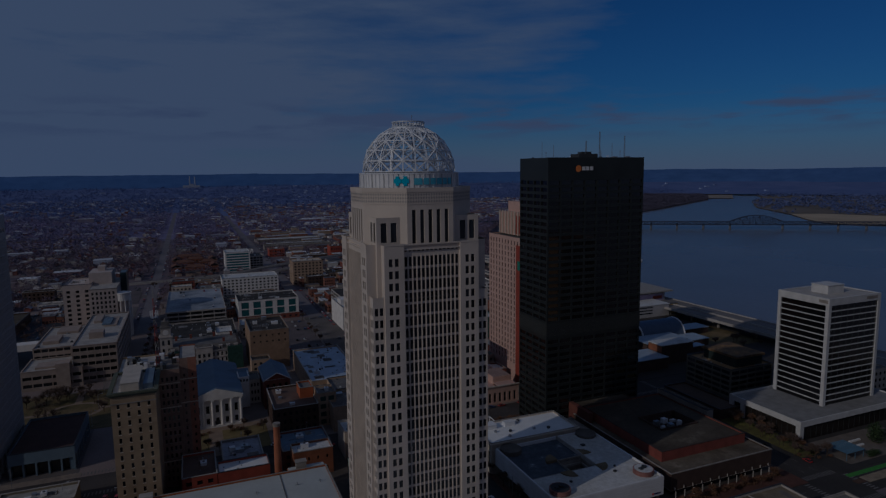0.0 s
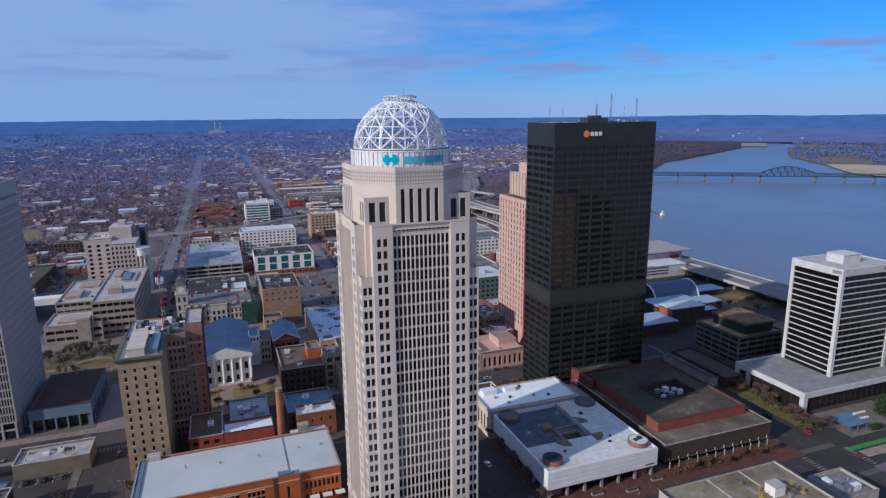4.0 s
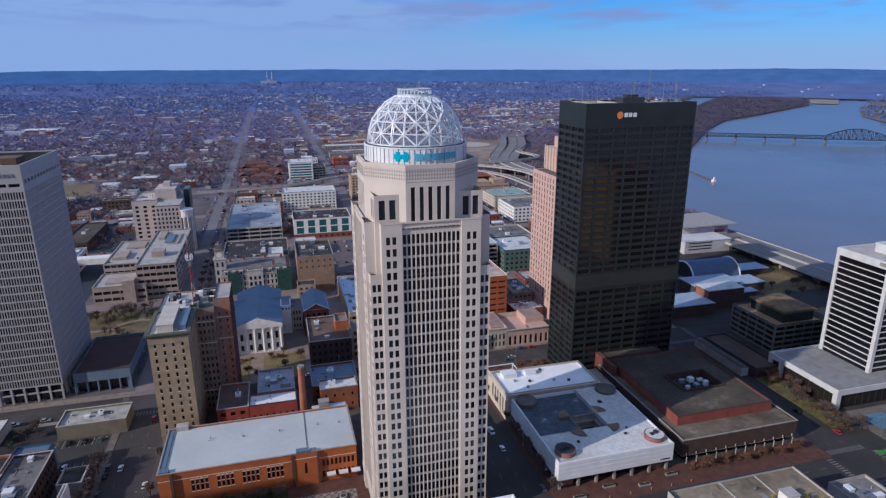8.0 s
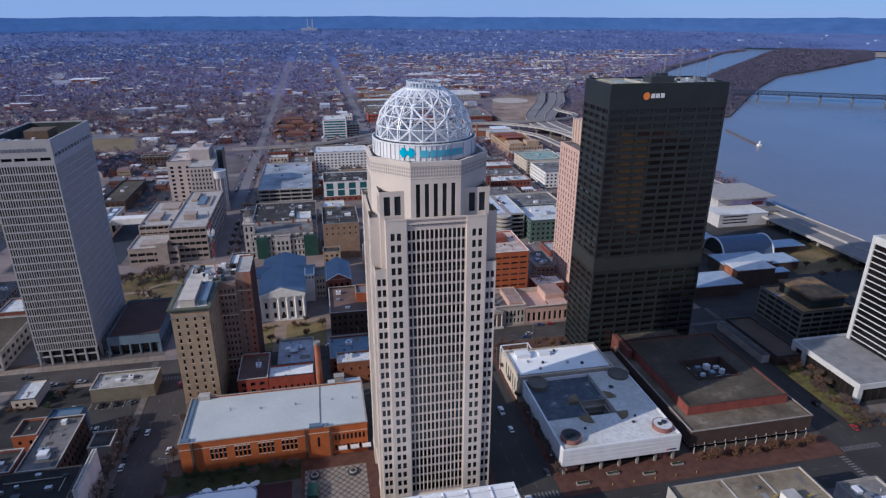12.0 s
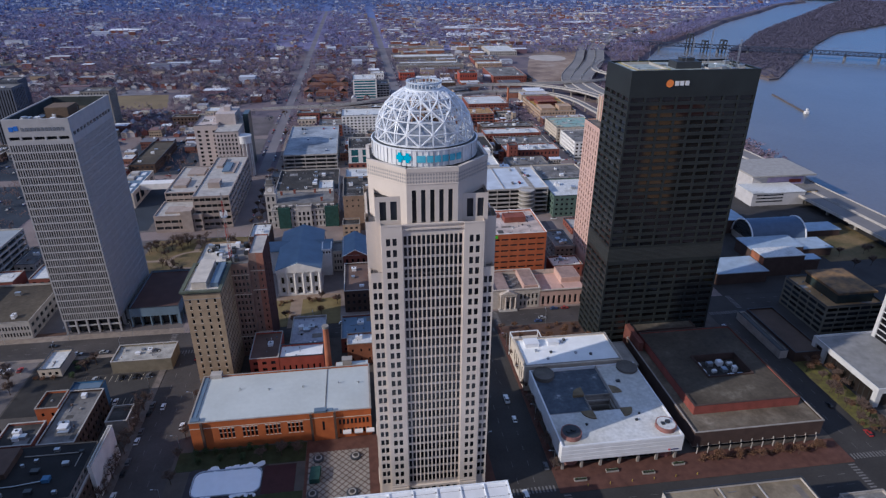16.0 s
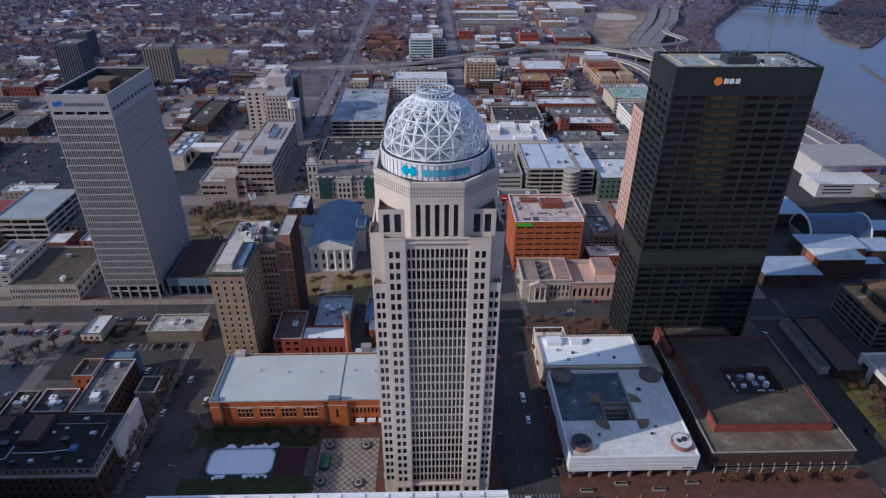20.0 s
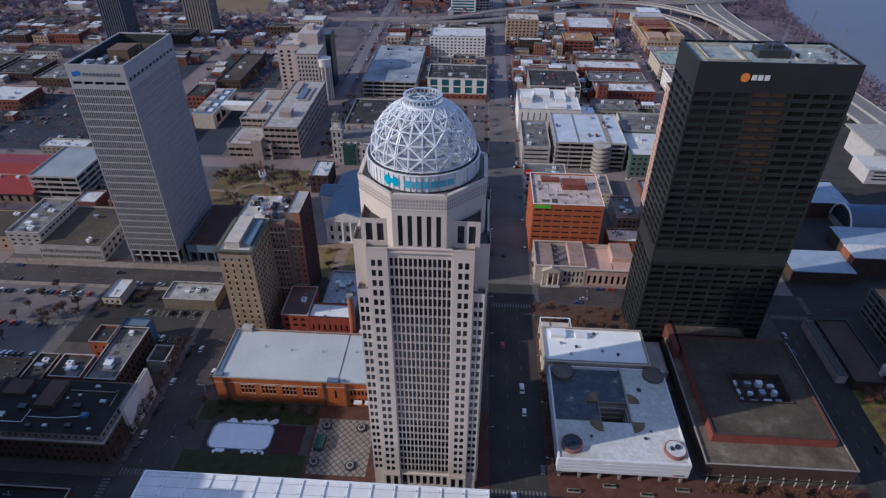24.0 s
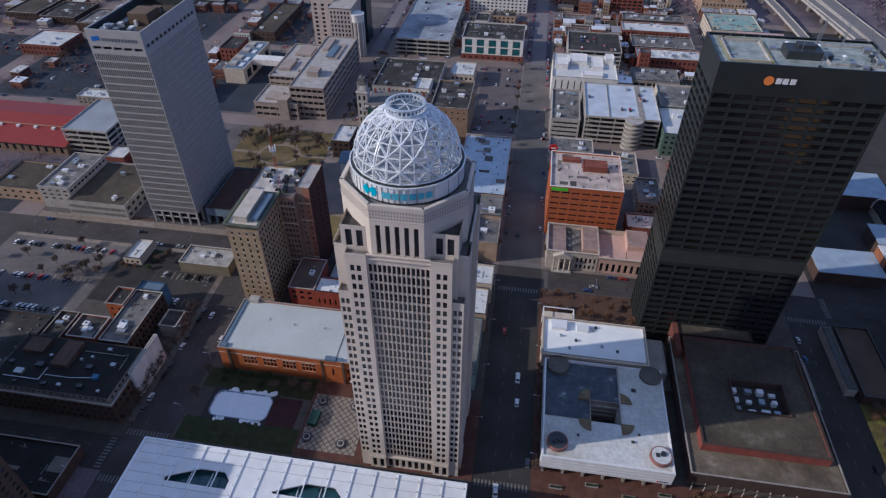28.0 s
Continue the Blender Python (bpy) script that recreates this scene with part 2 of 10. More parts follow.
PALEPAVING = mat("pale_concrete_paving", (0.225, 0.182, 0.165), 0.9, vary=0.35, scale=0.06)
PAVING = mat("concrete_paving", (0.088, 0.076, 0.067), 0.9, vary=0.3, scale=0.2)
BRICKPAVE = mat("red_brick_paving", (0.105, 0.048, 0.036), 0.9, vary=0.35, scale=0.3, fine=6)
PAINT = mat("white_road_paint", (0.16, 0.15, 0.145), 0.8, vary=0.4, scale=1.0)
SNOW = mat("packed_ice", (0.80, 0.84, 0.90), 0.5, vary=0.05, scale=0.3)
BARK = mat("bark", (0.085, 0.06, 0.045), 0.95, vary=0.3)
TWIGS = mat("bare_twigs", (0.12, 0.083, 0.066), 0.95, vary=0.35, island=0.35)
EVERGREEN = mat("evergreen_leaves", (0.035, 0.06, 0.022), 0.8, vary=0.4, island=0.4)
GRASS = ramped("winter_grass", [(0.3, (0.070, 0.064, 0.026)), (0.5, (0.145, 0.108, 0.050)), (0.7, (0.235, 0.155, 0.080))], 0.05)
WATER = mat("river_water", (0.185, 0.172, 0.162), 0.26, 0.0, 0.16, 0.004, 0.35, fine=0.25, spec=0.4)
# Ground and house roofs lean slightly blue: haze over the town, put in as colour.
GROUND = ramped("city_ground", [(0.32, (0.072, 0.062, 0.082)), (0.45, (0.115, 0.094, 0.115)), (0.56, (0.175, 0.138, 0.150)), (0.70, (0.11, 0.10, 0.085))], 0.012)
HOUSES = palette("house_walls", [(0.70, 0.68, 0.68), (0.46, 0.42, 0.42), (0.26, 0.10, 0.08), (0.36, 0.27, 0.22), (0.78, 0.77, 0.79), (0.21, 0.095, 0.09), (0.62, 0.52, 0.42)])
HOUSEROOFS = palette("house_roofs", [(0.075, 0.066, 0.075), (0.11, 0.095, 0.105), (0.20, 0.185, 0.20), (0.065, 0.06, 0.076), (0.14, 0.082, 0.078), (0.09, 0.076, 0.084), (0.40, 0.40, 0.43)])
# Far copies of the house colours, with blue haze mixed in.
FARROOFS = palette("hazed_outer_roofs", [(0.11, 0.13, 0.21), (0.15, 0.17, 0.26), (0.25, 0.29, 0.40), (0.095, 0.11, 0.175), (0.17, 0.13, 0.165), (0.45, 0.48, 0.56)])
FARWALLS = palette("hazed_outer_walls", [(0.44, 0.48, 0.60), (0.26, 0.28, 0.39), (0.19, 0.115, 0.14), (0.23, 0.21, 0.26), (0.52, 0.55, 0.63)])
SHEDROOFS = palette("flat_roofs", [(0.68, 0.69, 0.73), (0.30, 0.29, 0.31), (0.15, 0.145, 0.16), (0.76, 0.77, 0.80), (0.12, 0.115, 0.13), (0.42, 0.41, 0.43), (0.22, 0.13, 0.12), (0.55, 0.53, 0.52)])
SHEDWALLS = palette("shed_walls", [(0.46, 0.42, 0.38), (0.21, 0.082, 0.058), (0.36, 0.27, 0.19), (0.17, 0.07, 0.055), (0.62, 0.60, 0.57), (0.28, 0.115, 0.075), (0.42, 0.33, 0.25), (0.30, 0.13, 0.09)])



# ---- mesh helpers ----
class MB:
    """Collects vertices and faces."""

    def __init__(self):
        self.v, self.f = [], []

    def quad(self, a, b, c, d):
        n = len(self.v)
        self.v += [a, b, c, d]
        self.f.append((n, n + 1, n + 2, n + 3))
        return self

    def box(self, x0, x1, y0, y1, z0, z1, bottom=True):
        n = len(self.v)
        self.v += [(x0, y0, z0), (x1, y0, z0), (x1, y1, z0), (x0, y1, z0), (x0, y0, z1), (x1, y0, z1), (x1, y1, z1), (x0, y1, z1)]
        self.f += [(n + a, n + b, n + c, n + d) for a, b, c, d in ((4, 5, 6, 7), (0, 1, 5, 4), (1, 2, 6, 5), (2, 3, 7, 6), (3, 0, 4, 7))]
        if bottom:
            self.f.append((n + 3, n + 2, n + 1, n))
        return self

    def prism(self, pts, z0, z1, top=True):
        n, k = len(self.v), len(pts)
        self.v += [(x, y, z0) for x, y in pts] + [(x, y, z1) for x, y in pts]
        self.f += [(n + i, n + (i + 1) % k, n + k + (i + 1) % k, n + k + i) for i in range(k)]
        if top:
            self.f += [tuple(n + k + i for i in range(k)), tuple(n + k - 1 - i for i in range(k))]
        return self

    def cyl(self, x, y, r, z0, z1, k=12, r1=None):
        n = len(self.v)
        r1 = r if r1 is None else r1
        for z, q in ((z0, r), (z1, r1)):
            self.v += [(x + q * math.cos(2 * math.pi * i / k), y + q * math.sin(2 * math.pi * i / k), z) for i in range(k)]
        self.f += [(n + i, n + (i + 1) % k, n + k + (i + 1) % k, n + k + i) for i in range(k)]
        self.f += [tuple(n + k + i for i in range(k)), tuple(n + k - 1 - i for i in range(k))]
        return self

    def beam(self, p, q, w, h=None, k=4):
        p, q = Vector(p), Vector(q)
        d = (q - p).normalized()
        s = d.cross(Vector((0, 0, 1)))
        s = s.normalized() if s.length > 1e-4 else Vector((1, 0, 0))
        u = s.cross(d)
        h = w if h is None else h
        n = len(self.v)
        for c in (p, q):
            for i in range(k):
                a = 2 * math.pi * (i + 0.5) / k
                r = 0.7071 if k == 4 else 0.5
                self.v.append(tuple(c + s * (w * r * math.cos(a)) + u * (h * r * math.sin(a))))
        self.f += [(n + i, n + (i + 1) % k, n + k + (i + 1) % k, n + k + i) for i in range(k)]
        self.f += [tuple(n + k + i for i in range(k)), tuple(n + k - 1 - i for i in range(k))]
        return self

    def ring(self, x0, x1, y0, y1, z0, z1, t):
        """A rectangular ring of thickness t, in one piece."""
        n = len(self.v)
        for z in (z0, z1):
            self.v += [(x0, y0, z), (x1, y0, z), (x1, y1, z), (x0, y1, z), (x0 + t, y0 + t, z), (x1 - t, y0 + t, z), (x1 - t, y1 - t, z), (x0 + t, y1 - t, z)]
        for i in range(4):
            j = (i + 1) % 4
            self.f += [(n + i, n + j, n + 8 + j, n + 8 + i), (n + 4 + j, n + 4 + i, n + 12 + i, n + 12 + j), (n + 8 + i, n + 8 + j, n + 12 + j, n + 12 + i), (n + j, n + i, n + 4 + i, n + 4 + j)]
        return self

    def mesh(self, name, material):
        me = bpy.data.meshes.new(name)
        me.from_pydata(self.v, [], self.f)
        me.materials.append(material)
        me.update()
        return me


def part(name, mb, material, parent, label=""):
    """One mesh object under a thing or under a part."""
    ob = new(name, mb if isinstance(mb, bpy.types.Mesh) else mb.mesh(name, material))
    ob.parent = parent
    return tagged(ob, label)


def thing(name, label, category, at=(0, 0, 0), group="", kind=""):
    ob = new(name)
    ob.empty_display_size = 1.0
    ob.location = at
    return tagged(ob, label, category, group, kind)


def solo(name, mb, material, label, category="", group="", kind=""):
    return tagged(new(name, mb.mesh(name, material)), label, category, group, kind)


SIDES = {"S": ((1, 0), (0, -1), 0), "E": ((0, 1), (1, 0), 90), "N": ((-1, 0), (0, 1), 180), "W": ((0, -1), (-1, 0), 270)}
PANES = {}


def pane_mesh(w, h, material):
    key = (round(w, 2), round(h, 2), material.name)
    if key not in PANES:
        PANES[key] = MB().box(-w / 2, w / 2, -0.04, 0.04, -h / 2, h / 2).mesh("window", material)
    return PANES[key]


class Facade:
    """Walls with recessed openings; gathers wall faces and panes for one thing."""

    def __init__(self, root, wall, glass=GLASS, limit=120, depth=0.35, split=False):
        self.root, self.wall, self.glass, self.left, self.depth = root, wall, glass, limit, depth
        self.mb, self.rest, self.sides = MB(), MB(), {} if split else None
        self.panes = []

    def face(self, side, u0, u1, plane, z0, z1, cols=(), rows=(), depth=None, glass=None):
        """One wall from u0 to u1 (x or y), at the plane, with openings at cols x rows."""
        (ux, uy), (nx, ny), turn = SIDES[side]
        d = self.depth if depth is None else depth
        sign = ux + uy
        mb = self.mb if self.sides is None else self.sides.setdefault(side, MB())
        horizontal = abs(ux) == 1

        def at(u, z, inset=0.0):
            if horizontal:
                return (u, plane - ny * inset, z)
            return (plane - nx * inset, u, z)

        def q(ua, ub, za, zb, i0=0.0, i1=0.0):
            a, b = (ua, ub) if sign > 0 else (ub, ua)
            mb.quad(at(a, za, i0), at(b, za, i0), at(b, zb, i1), at(a, zb, i1))

        us = sorted({u0, u1, *[c for pair in cols for c in pair]})
        zs = sorted({z0, z1, *[r for pair in rows for r in pair]})
        cset, rset = {c[0] for c in cols}, {r[0] for r in rows}
        for i, ua in enumerate(us[:-1]):
            ub = us[i + 1]
            if ua not in cset or not rows:
                q(ua, ub, z0, z1)
                continue
            for j, za in enumerate(zs[:-1]):
                zb = zs[j + 1]
                if za not in rset:
                    q(ua, ub, za, zb)
                    continue
                lo, hi = (ua, ub) if sign > 0 else (ub, ua)
                mb.quad(at(lo, za), at(hi, za), at(hi, za, d), at(lo, za, d))
                mb.quad(at(lo, zb, d), at(hi, zb, d), at(hi, zb), at(lo, zb))
                mb.quad(at(lo, za), at(lo, za, d), at(lo, zb, d), at(lo, zb))
                mb.quad(at(hi, za, d), at(hi, za), at(hi, zb), at(hi, zb, d))
                self.panes.append((at((ua + ub) / 2, (za + zb) / 2, d), ub - ua, zb - za, turn, glass or self.glass))

    def close(self, name="wall", label="", pane="window"):
        for mb in (self.sides or {}).values():
            part(name, mb, self.wall, self.root, label)
        if self.mb.f:
            part(name if self.sides is None else "return_wall", self.mb, self.wall, self.root, label)
        for p, w, h, turn, glass in self.panes:
            if self.left > 0:
                self.left -= 1
                ob = part(pane, pane_mesh(w, h, glass), None, self.root)
                ob.matrix_basis = pose(*p, 0, 0, turn)
            else:
                c, s = math.cos(radians(turn)) * w / 2, math.sin(radians(turn)) * w / 2
                x, y, z = p
                self.rest.quad((x - c, y - s, z - h / 2), (x + c, y + s, z - h / 2), (x + c, y + s, z + h / 2), (x - c, y - s, z + h / 2))
        if self.rest.f:
            tagged(part("glazing", self.rest, self.glass, self.root), kind="stuff")


def grid(a, b, n, frac, margin=1.0):
    """n openings between a and b, each frac of its bay wide."""
    p = (b - a - 2 * margin) / n
    return [(a + margin + p * (i + 0.5 - frac / 2), a + margin + p * (i + 0.5 + frac / 2)) for i in range(n)]


ROOFTOPS = []


def building(name, label, category, box, wall, roof, S=None, W=None, E=None, glass=GLASS, limit=45, units=2, parapet=0.9, base=0.0, cap=None, group="", seed=0, depth=0.35):
    """A flat-roofed block: walls with recessed windows, parapet, roof and roof units. S, W, E: (bays, storeys, width share, height share, z from, z to)."""
    x0, x1, y0, y1, h = box
    root = thing(name, label, category, ((x0 + x1) / 2, (y0 + y1) / 2, base), group)
    cx, cy = root.location.x, root.location.y
    x0, x1, y0, y1, h = x0 - cx, x1 - cx, y0 - cy, y1 - cy, h - base
    f = Facade(root, wall, glass, limit, depth)
    for side, spec, u0, u1, plane in (("S", S, x0, x1, y0), ("W", W, y0, y1, x0), ("E", E, y0, y1, x1), ("N", None, x0, x1, y1)):
        if spec:
            n, m, wf, hf, *zz = spec
            za, zb = zz if zz else (0.4, h - 1.2)
            f.face(side, u0, u1, plane, 0, h, grid(u0, u1, n, wf, 0.6), grid(za, zb, m, hf, 0.0))
        else:
            f.face(side, u0, u1, plane, 0, h)
    f.close()
    part("coping", MB().ring(x0 - 0.12, x1 + 0.12, y0 - 0.12, y1 + 0.12, h, h + 0.25, 0.55), cap or (CONCRETE2, DARKMETAL, CONCRETE)[int(abs(cx) * 3 + h) % 3], root)
    part("parapet", MB().ring(x0 + 0.02, x1 - 0.02, y0 + 0.02, y1 - 0.02, h - parapet, h, 0.35), wall, root)
    part("roof", MB().box(x0 + 0.3, x1 - 0.3, y0 + 0.3, y1 - 0.3, h - parapet - 0.4, h - parapet), roof, root)
    ROOFTOPS.append((cx + x0 + 0.6, cx + x1 - 0.6, cy + y0 + 0.6, cy + y1 - 0.6, base + h - parapet, "white" in roof.name or "brown" in roof.name))
    rng = random.Random(int(abs(cx) * 7 + abs(cy) * 3) + seed)
    for i in range(units):
        w, d, t = rng.uniform(1.5, 4.0), rng.uniform(1.5, 3.5), rng.uniform(0.9, 2.2)
        if x1 - x0 < 9 or y1 - y0 < 9:
            break
        x, y = rng.uniform(x0 + 3, x1 - 3 - w), rng.uniform(y0 + 3, y1 - 3 - d)
        z = h - parapet
        u = part("roof_unit", MB().box(x, x + w, y, y + d, z, z + t).box(x - 0.1, x + w + 0.1, y - 0.1, y + d + 0.1, z + t, z + t + 0.12), METAL if i % 2 else WHITEPANEL, root)
        if i % 3 == 0:
            part("fan", MB().cyl(x + w / 2, y + d / 2, 0.5, z + t + 0.12, z + t + 0.4, 10), DARKMETAL, u)
    return root


# ---- ground, river, streets ----
def sheet(name, pts, z, material, label, category="", kind="structure"):
    mb = MB()
    mb.v = [(x, y, z) for x, y in pts]
    mb.f = [tuple(range(len(pts)))]
    return solo(name, mb, material, label, category, kind=kind)


RIVER_Z = -7.0
BANK = [(452, -700), (450, 250), (452, 370), (462, 440), (472, 520), (486, 640), (496, 800), (510, 960), (545, 1090), (592, 1199), (660, 1300), (743, 1434), (821, 1514), (960, 1660), (1234, 1977), (1560, 2300), (1870, 2632), (2100, 2790)]
mb = MB()
for (xa, ya), (xb, yb) in zip(BANK, BANK[1:]):
    mb.quad((-4600, ya, 0), (xa, ya, 0), (xb, yb, 0), (-4600, yb, 0))
    mb.quad((xa, ya, 0), (xa + 14, ya, RIVER_Z - 1), (xb + 14, yb, RIVER_Z - 1), (xb, yb, 0))
mb.quad((-4600, 2790, 0), (2100, 2790, 0), (2700, 4700, 0), (-4600, 4700, 0))
mb.quad((-4600, -2200, 0), (452, -2200, 0), (452, -700, 0), (-4600, -700, 0))
solo("ground", mb, GROUND, "flat brown winter city ground reaching the hills", "ground", kind="structure")
sheet("water", [(400, -2200), (4600, -2200), (4600, 4700), (400, 4700)], RIVER_Z, WATER, "wide calm grey-blue river with faint ripples", "water")
mb = MB()
FAR = [(4600, 300), (2600, 600), (1750, 850), (1563, 1030), (1549, 1127), (1743, 1368), (1940, 1663), (2250, 1950), (2600, 2200), (3100, 2700), (3200, 4700), (4600, 4700)]
mb.v = [(x, y, -5.5) for x, y in FAR]
mb.f = [tuple(range(len(FAR)))]
solo("far_shore", mb, mat("far_shore_fields", (0.17, 0.145, 0.12), 0.95, vary=0.35, scale=0.004, fine=0.05), "low brown wooded shore beyond the river", "ground", kind="structure")

XST = [-665, -512, -358, -204, -45, 109, 259]
YST = [170, 308, 455, 592, 728, 870, 1010, 1150, 1300]
HALF = {-45: 10.5, 109: 12.0, 259: 10.0}


def strip(name, x0, x1, y0, y1, z, material, label, kind="structure", category="road"):
    return solo(name, MB().box(x0, x1, y0, y1, z - 0.3, z, False), material, label, category, kind=kind)


for i, x in enumerate(XST):
    w = HALF.get(x, 9.0)
    strip(f"road_{i + 1}", x - w, x + w, -300, 316, 0.06, ASPHALT if x > 60 else mat("grey_worn_asphalt", (0.066, 0.058, 0.056), 0.9, vary=0.4, scale=0.05, fine=1.0), "worn asphalt city street between the blocks")
    # At x=109 sunlight on the northern stretch is put in as paler asphalt.
    strip(f"road_{i + 21}", x - w, x + w, 316, 595 if x in (-45, 109) else 1320, 0.06, mat("sunlit_asphalt", (0.135, 0.120, 0.114), 0.9, vary=0.35, scale=0.05, fine=1.0) if x == 109 else ROADGREY, "pale worn city street between the blocks")
    if x in (-45, 109):
        strip(f"road_{i + 11}", x - w + 5.5, x + w - 5.5, 595, 4300, 0.06, mat("pale_avenue", (0.185, 0.168, 0.18), 0.9, vary=0.25, scale=0.02, fine=0.5), "long pale avenue running out through the town")
for i, y in enumerate(YST):
    xs = [-4000 if y > 1000 else -1500] + [v for x in XST for v in (x - HALF.get(x, 9.0), x + HALF.get(x, 9.0))] + [440]
    for a, b in zip(xs[::2], xs[1::2]):
        strip("cross_road", a, b, y - 8, y + 8, 0.05, ASPHALT if y < 200 or (y < 460 and a > 240) else mat("grey_worn_asphalt", (0.066, 0.058, 0.056)) if y < 320 else ROADGREY, "worn asphalt cross street between the blocks")
# raised pavements round the inner blocks
n = 0
for xa, xb in zip([-204, -45, 109, 259], [-45, 109, 259, 440]):
    for ya, yb in zip([170, 308, 455, 592], [308, 455, 592, 728]):
        x0, x1 = xa + HALF.get(xa, 9.0), xb - HALF.get(xb, 9.0)
        if xb == 440:
            x1 = 436
        n += 1
        solo(f"pavement_{n}", MB().box(x0, x1, ya + 8, yb - 8, -0.2, 0.16, False), PALEPAVING if ya > 300 and -50 < xa < 200 else mat("mid_grey_paving", (0.125, 0.110, 0.108), 0.9, vary=0.35, scale=0.06) if ya > 300 and xa < 0 else PAVING if xb < 300 else mat("dark_lot_asphalt", (0.048, 0.044, 0.043), 0.9, vary=0.35, scale=0.06), "pale concrete pavement of a city block with a kerb", "pavement", kind="structure")


# ---- the granite tower with the lattice dome ----
def granite_tower():
    cx, cy = 71.2, 202.0
    root = thing("office_tower", "tall pale granite office tower with octagonal crown and white lattice dome", "skyscraper", (cx, cy, 0))
    f = Facade(root, STONE, GLASS, 290, 0.32, True)
    fp = 3.85
    centres = [11.6 + fp * i for i in range(27)]
    rows = [(z - 1.25, z + 1.25) for z in centres]
    rowb = rows[:23]
    dots = [(114.9, 115.5)]
    OUT, FL, BAY, CORN = 20.7, 16.2, 9.65, 19.9
    for side in "SWEN":
        sg = {"S": -1, "W": -1, "E": 1, "N": 1}[side]
        shown = side != "N"
        flank = [(-14.75, -13.45), (-12.75, -11.45)]
        flank2 = [(-b, -a) for a, b in flank][::-1]
        r = rows if shown else ()
        base = [(0.8, 6.8)]
        for c, a, b in ((flank, -FL, -BAY), (flank2, BAY, FL)):
            f.face(side, a, b, sg * OUT, 8.2, 117.2, c if shown else (), r)
            f.face(side, a, b, sg * OUT, 0, 8.2, [(a + 0.9, a + 2.6), (b - 2.6, b - 0.9)], base, depth=0.5)
        bays = grid(-BAY, BAY, 13, 0.68, 0.15)
        brow = [(z0 - 0.3, z1 + 0.3) for z0, z1 in rows]
        f.face(side, -BAY, BAY, sg * (OUT - 0.9), 8.2, 117.0, bays if shown else (), (brow + dots) if shown else ())
        f.face(side, -BAY, BAY, sg * (OUT - 0.9), 0, 8.2, grid(-BAY, BAY, 7, 0.6, 0.3), base, depth=0.5)
        # side cheeks of the bay and of the flanks
        for u in (-BAY, BAY, -FL, FL):
            d = 0.9 if abs(u) == BAY else 3.3
            p0, p1 = sg * OUT, sg * (OUT - d)
            for zz in ((0, 117.2),):
                a, b = ((u, p0), (u, p1)) if side in "SN" else ((p0, u), (p1, u))
                f.sides[side].quad((*a, zz[0]), (*b, zz[0]), (*b, zz[1]), (*a, zz[1]))
        # corner bays, two windows wide, lower
        for c0, c1, cw in ((-CORN - 0.0, -FL, (-19.4, -18.2, -17.75, -16.6)), (FL, CORN, (16.6, 17.75, 18.2, 19.4))):
            f.face(side, c0, c1, sg * CORN, 0, 101.0, [(cw[0], cw[1]), (cw[2], cw[3])] if shown else (), rowb if shown else ())
        # upper square block behind the corners
        blk = 17.6
        f.face(side, -blk, blk, sg * blk, 100.0, 125.7, [(-16.2, -14.2), (-12.9, -10.9), (10.9, 12.9), (14.2, 16.2)] if shown else (), [(102.5, 104.6), (106.1, 108.2), (117.8, 124.0)] if shown else ())
    # octagon
    ap = 19.0
    hs = ap * math.tan(math.pi / 8)
    oy = -0.4                       # the crown sits a little forward
    octo = [(x - 0.1, y + oy) for x, y in [(ap * a, hs * b) for a, b in ((1, -1), (1, 1))] + [(hs, ap), (-hs, ap), (-ap, hs), (-ap, -hs), (-hs, -ap), (hs, -ap)]]
    for side in "SWEN":
        sg = {"S": -1, "W": -1, "E": 1, "N": 1}[side]
        u = oy if side in "WE" else -0.1
        f.face(side, u - hs, u + hs, sg * ap + (oy if side in "SN" else -0.1), 115, 134.6, grid(u - hs, u + hs, 5, 0.5, 0.9), [(117.2, 128.0)], depth=0.7)
    for a, b in ((1, 1), (-1, 1), (-1, -1), (1, -1)):
        p, q = (a * ap - 0.1, b * hs + oy), (a * hs - 0.1, b * ap + oy)
        chamfer = MB()
        chamfer.quad((*p, 115), (*q, 115), (*q, 134.6), (*p, 134.6))
        part("crown_wall", chamfer, STONE, root)
    f.close(label="pale granite wall with punched windows")
    # roofs of the steps
    part("step_roof", MB().box(-CORN + 0.3, CORN - 0.3, -CORN + 0.3, CORN - 0.3, 99.6, 100.0), GREYROOF, root)
    part("step_roof", MB().box(-17.3, 17.3, -17.3, 17.3, 124.2, 124.5), DARKROOF, root)
    slab = MB().box(-FL + 0.2, FL - 0.2, -OUT + 1.0, OUT - 1.0, 115.9, 116.2).box(-OUT + 1.0, -FL + 0.2, -FL + 0.2, FL - 0.2, 115.9, 116.2).box(FL - 0.2, OUT - 1.0, -FL + 0.2, FL - 0.2, 115.9, 116.2)
    part("step_roof", slab, GREYROOF, root)
    # cornices, belts and the carved band
    for side, sg in (("S", -1), ("N", 1), ("W", -1), ("E", 1)):
        for a, b in ((-FL, -BAY), (BAY, FL)):
            for z0, z1, o in ((7.4, 8.4, 0.25), (9.2, 9.6, 0.15), (117.0, 117.6, 0.12)):
                lo, hi = sorted((sg * OUT, sg * (OUT + o)))
                part("belt_course", MB().box(a, b, lo, hi, z0, z1) if side in "SN" else MB().box(lo, hi, a, b, z0, z1), STONE, root)
        lo, hi = sorted((sg * (OUT - 0.9), sg * (OUT - 0.3)))
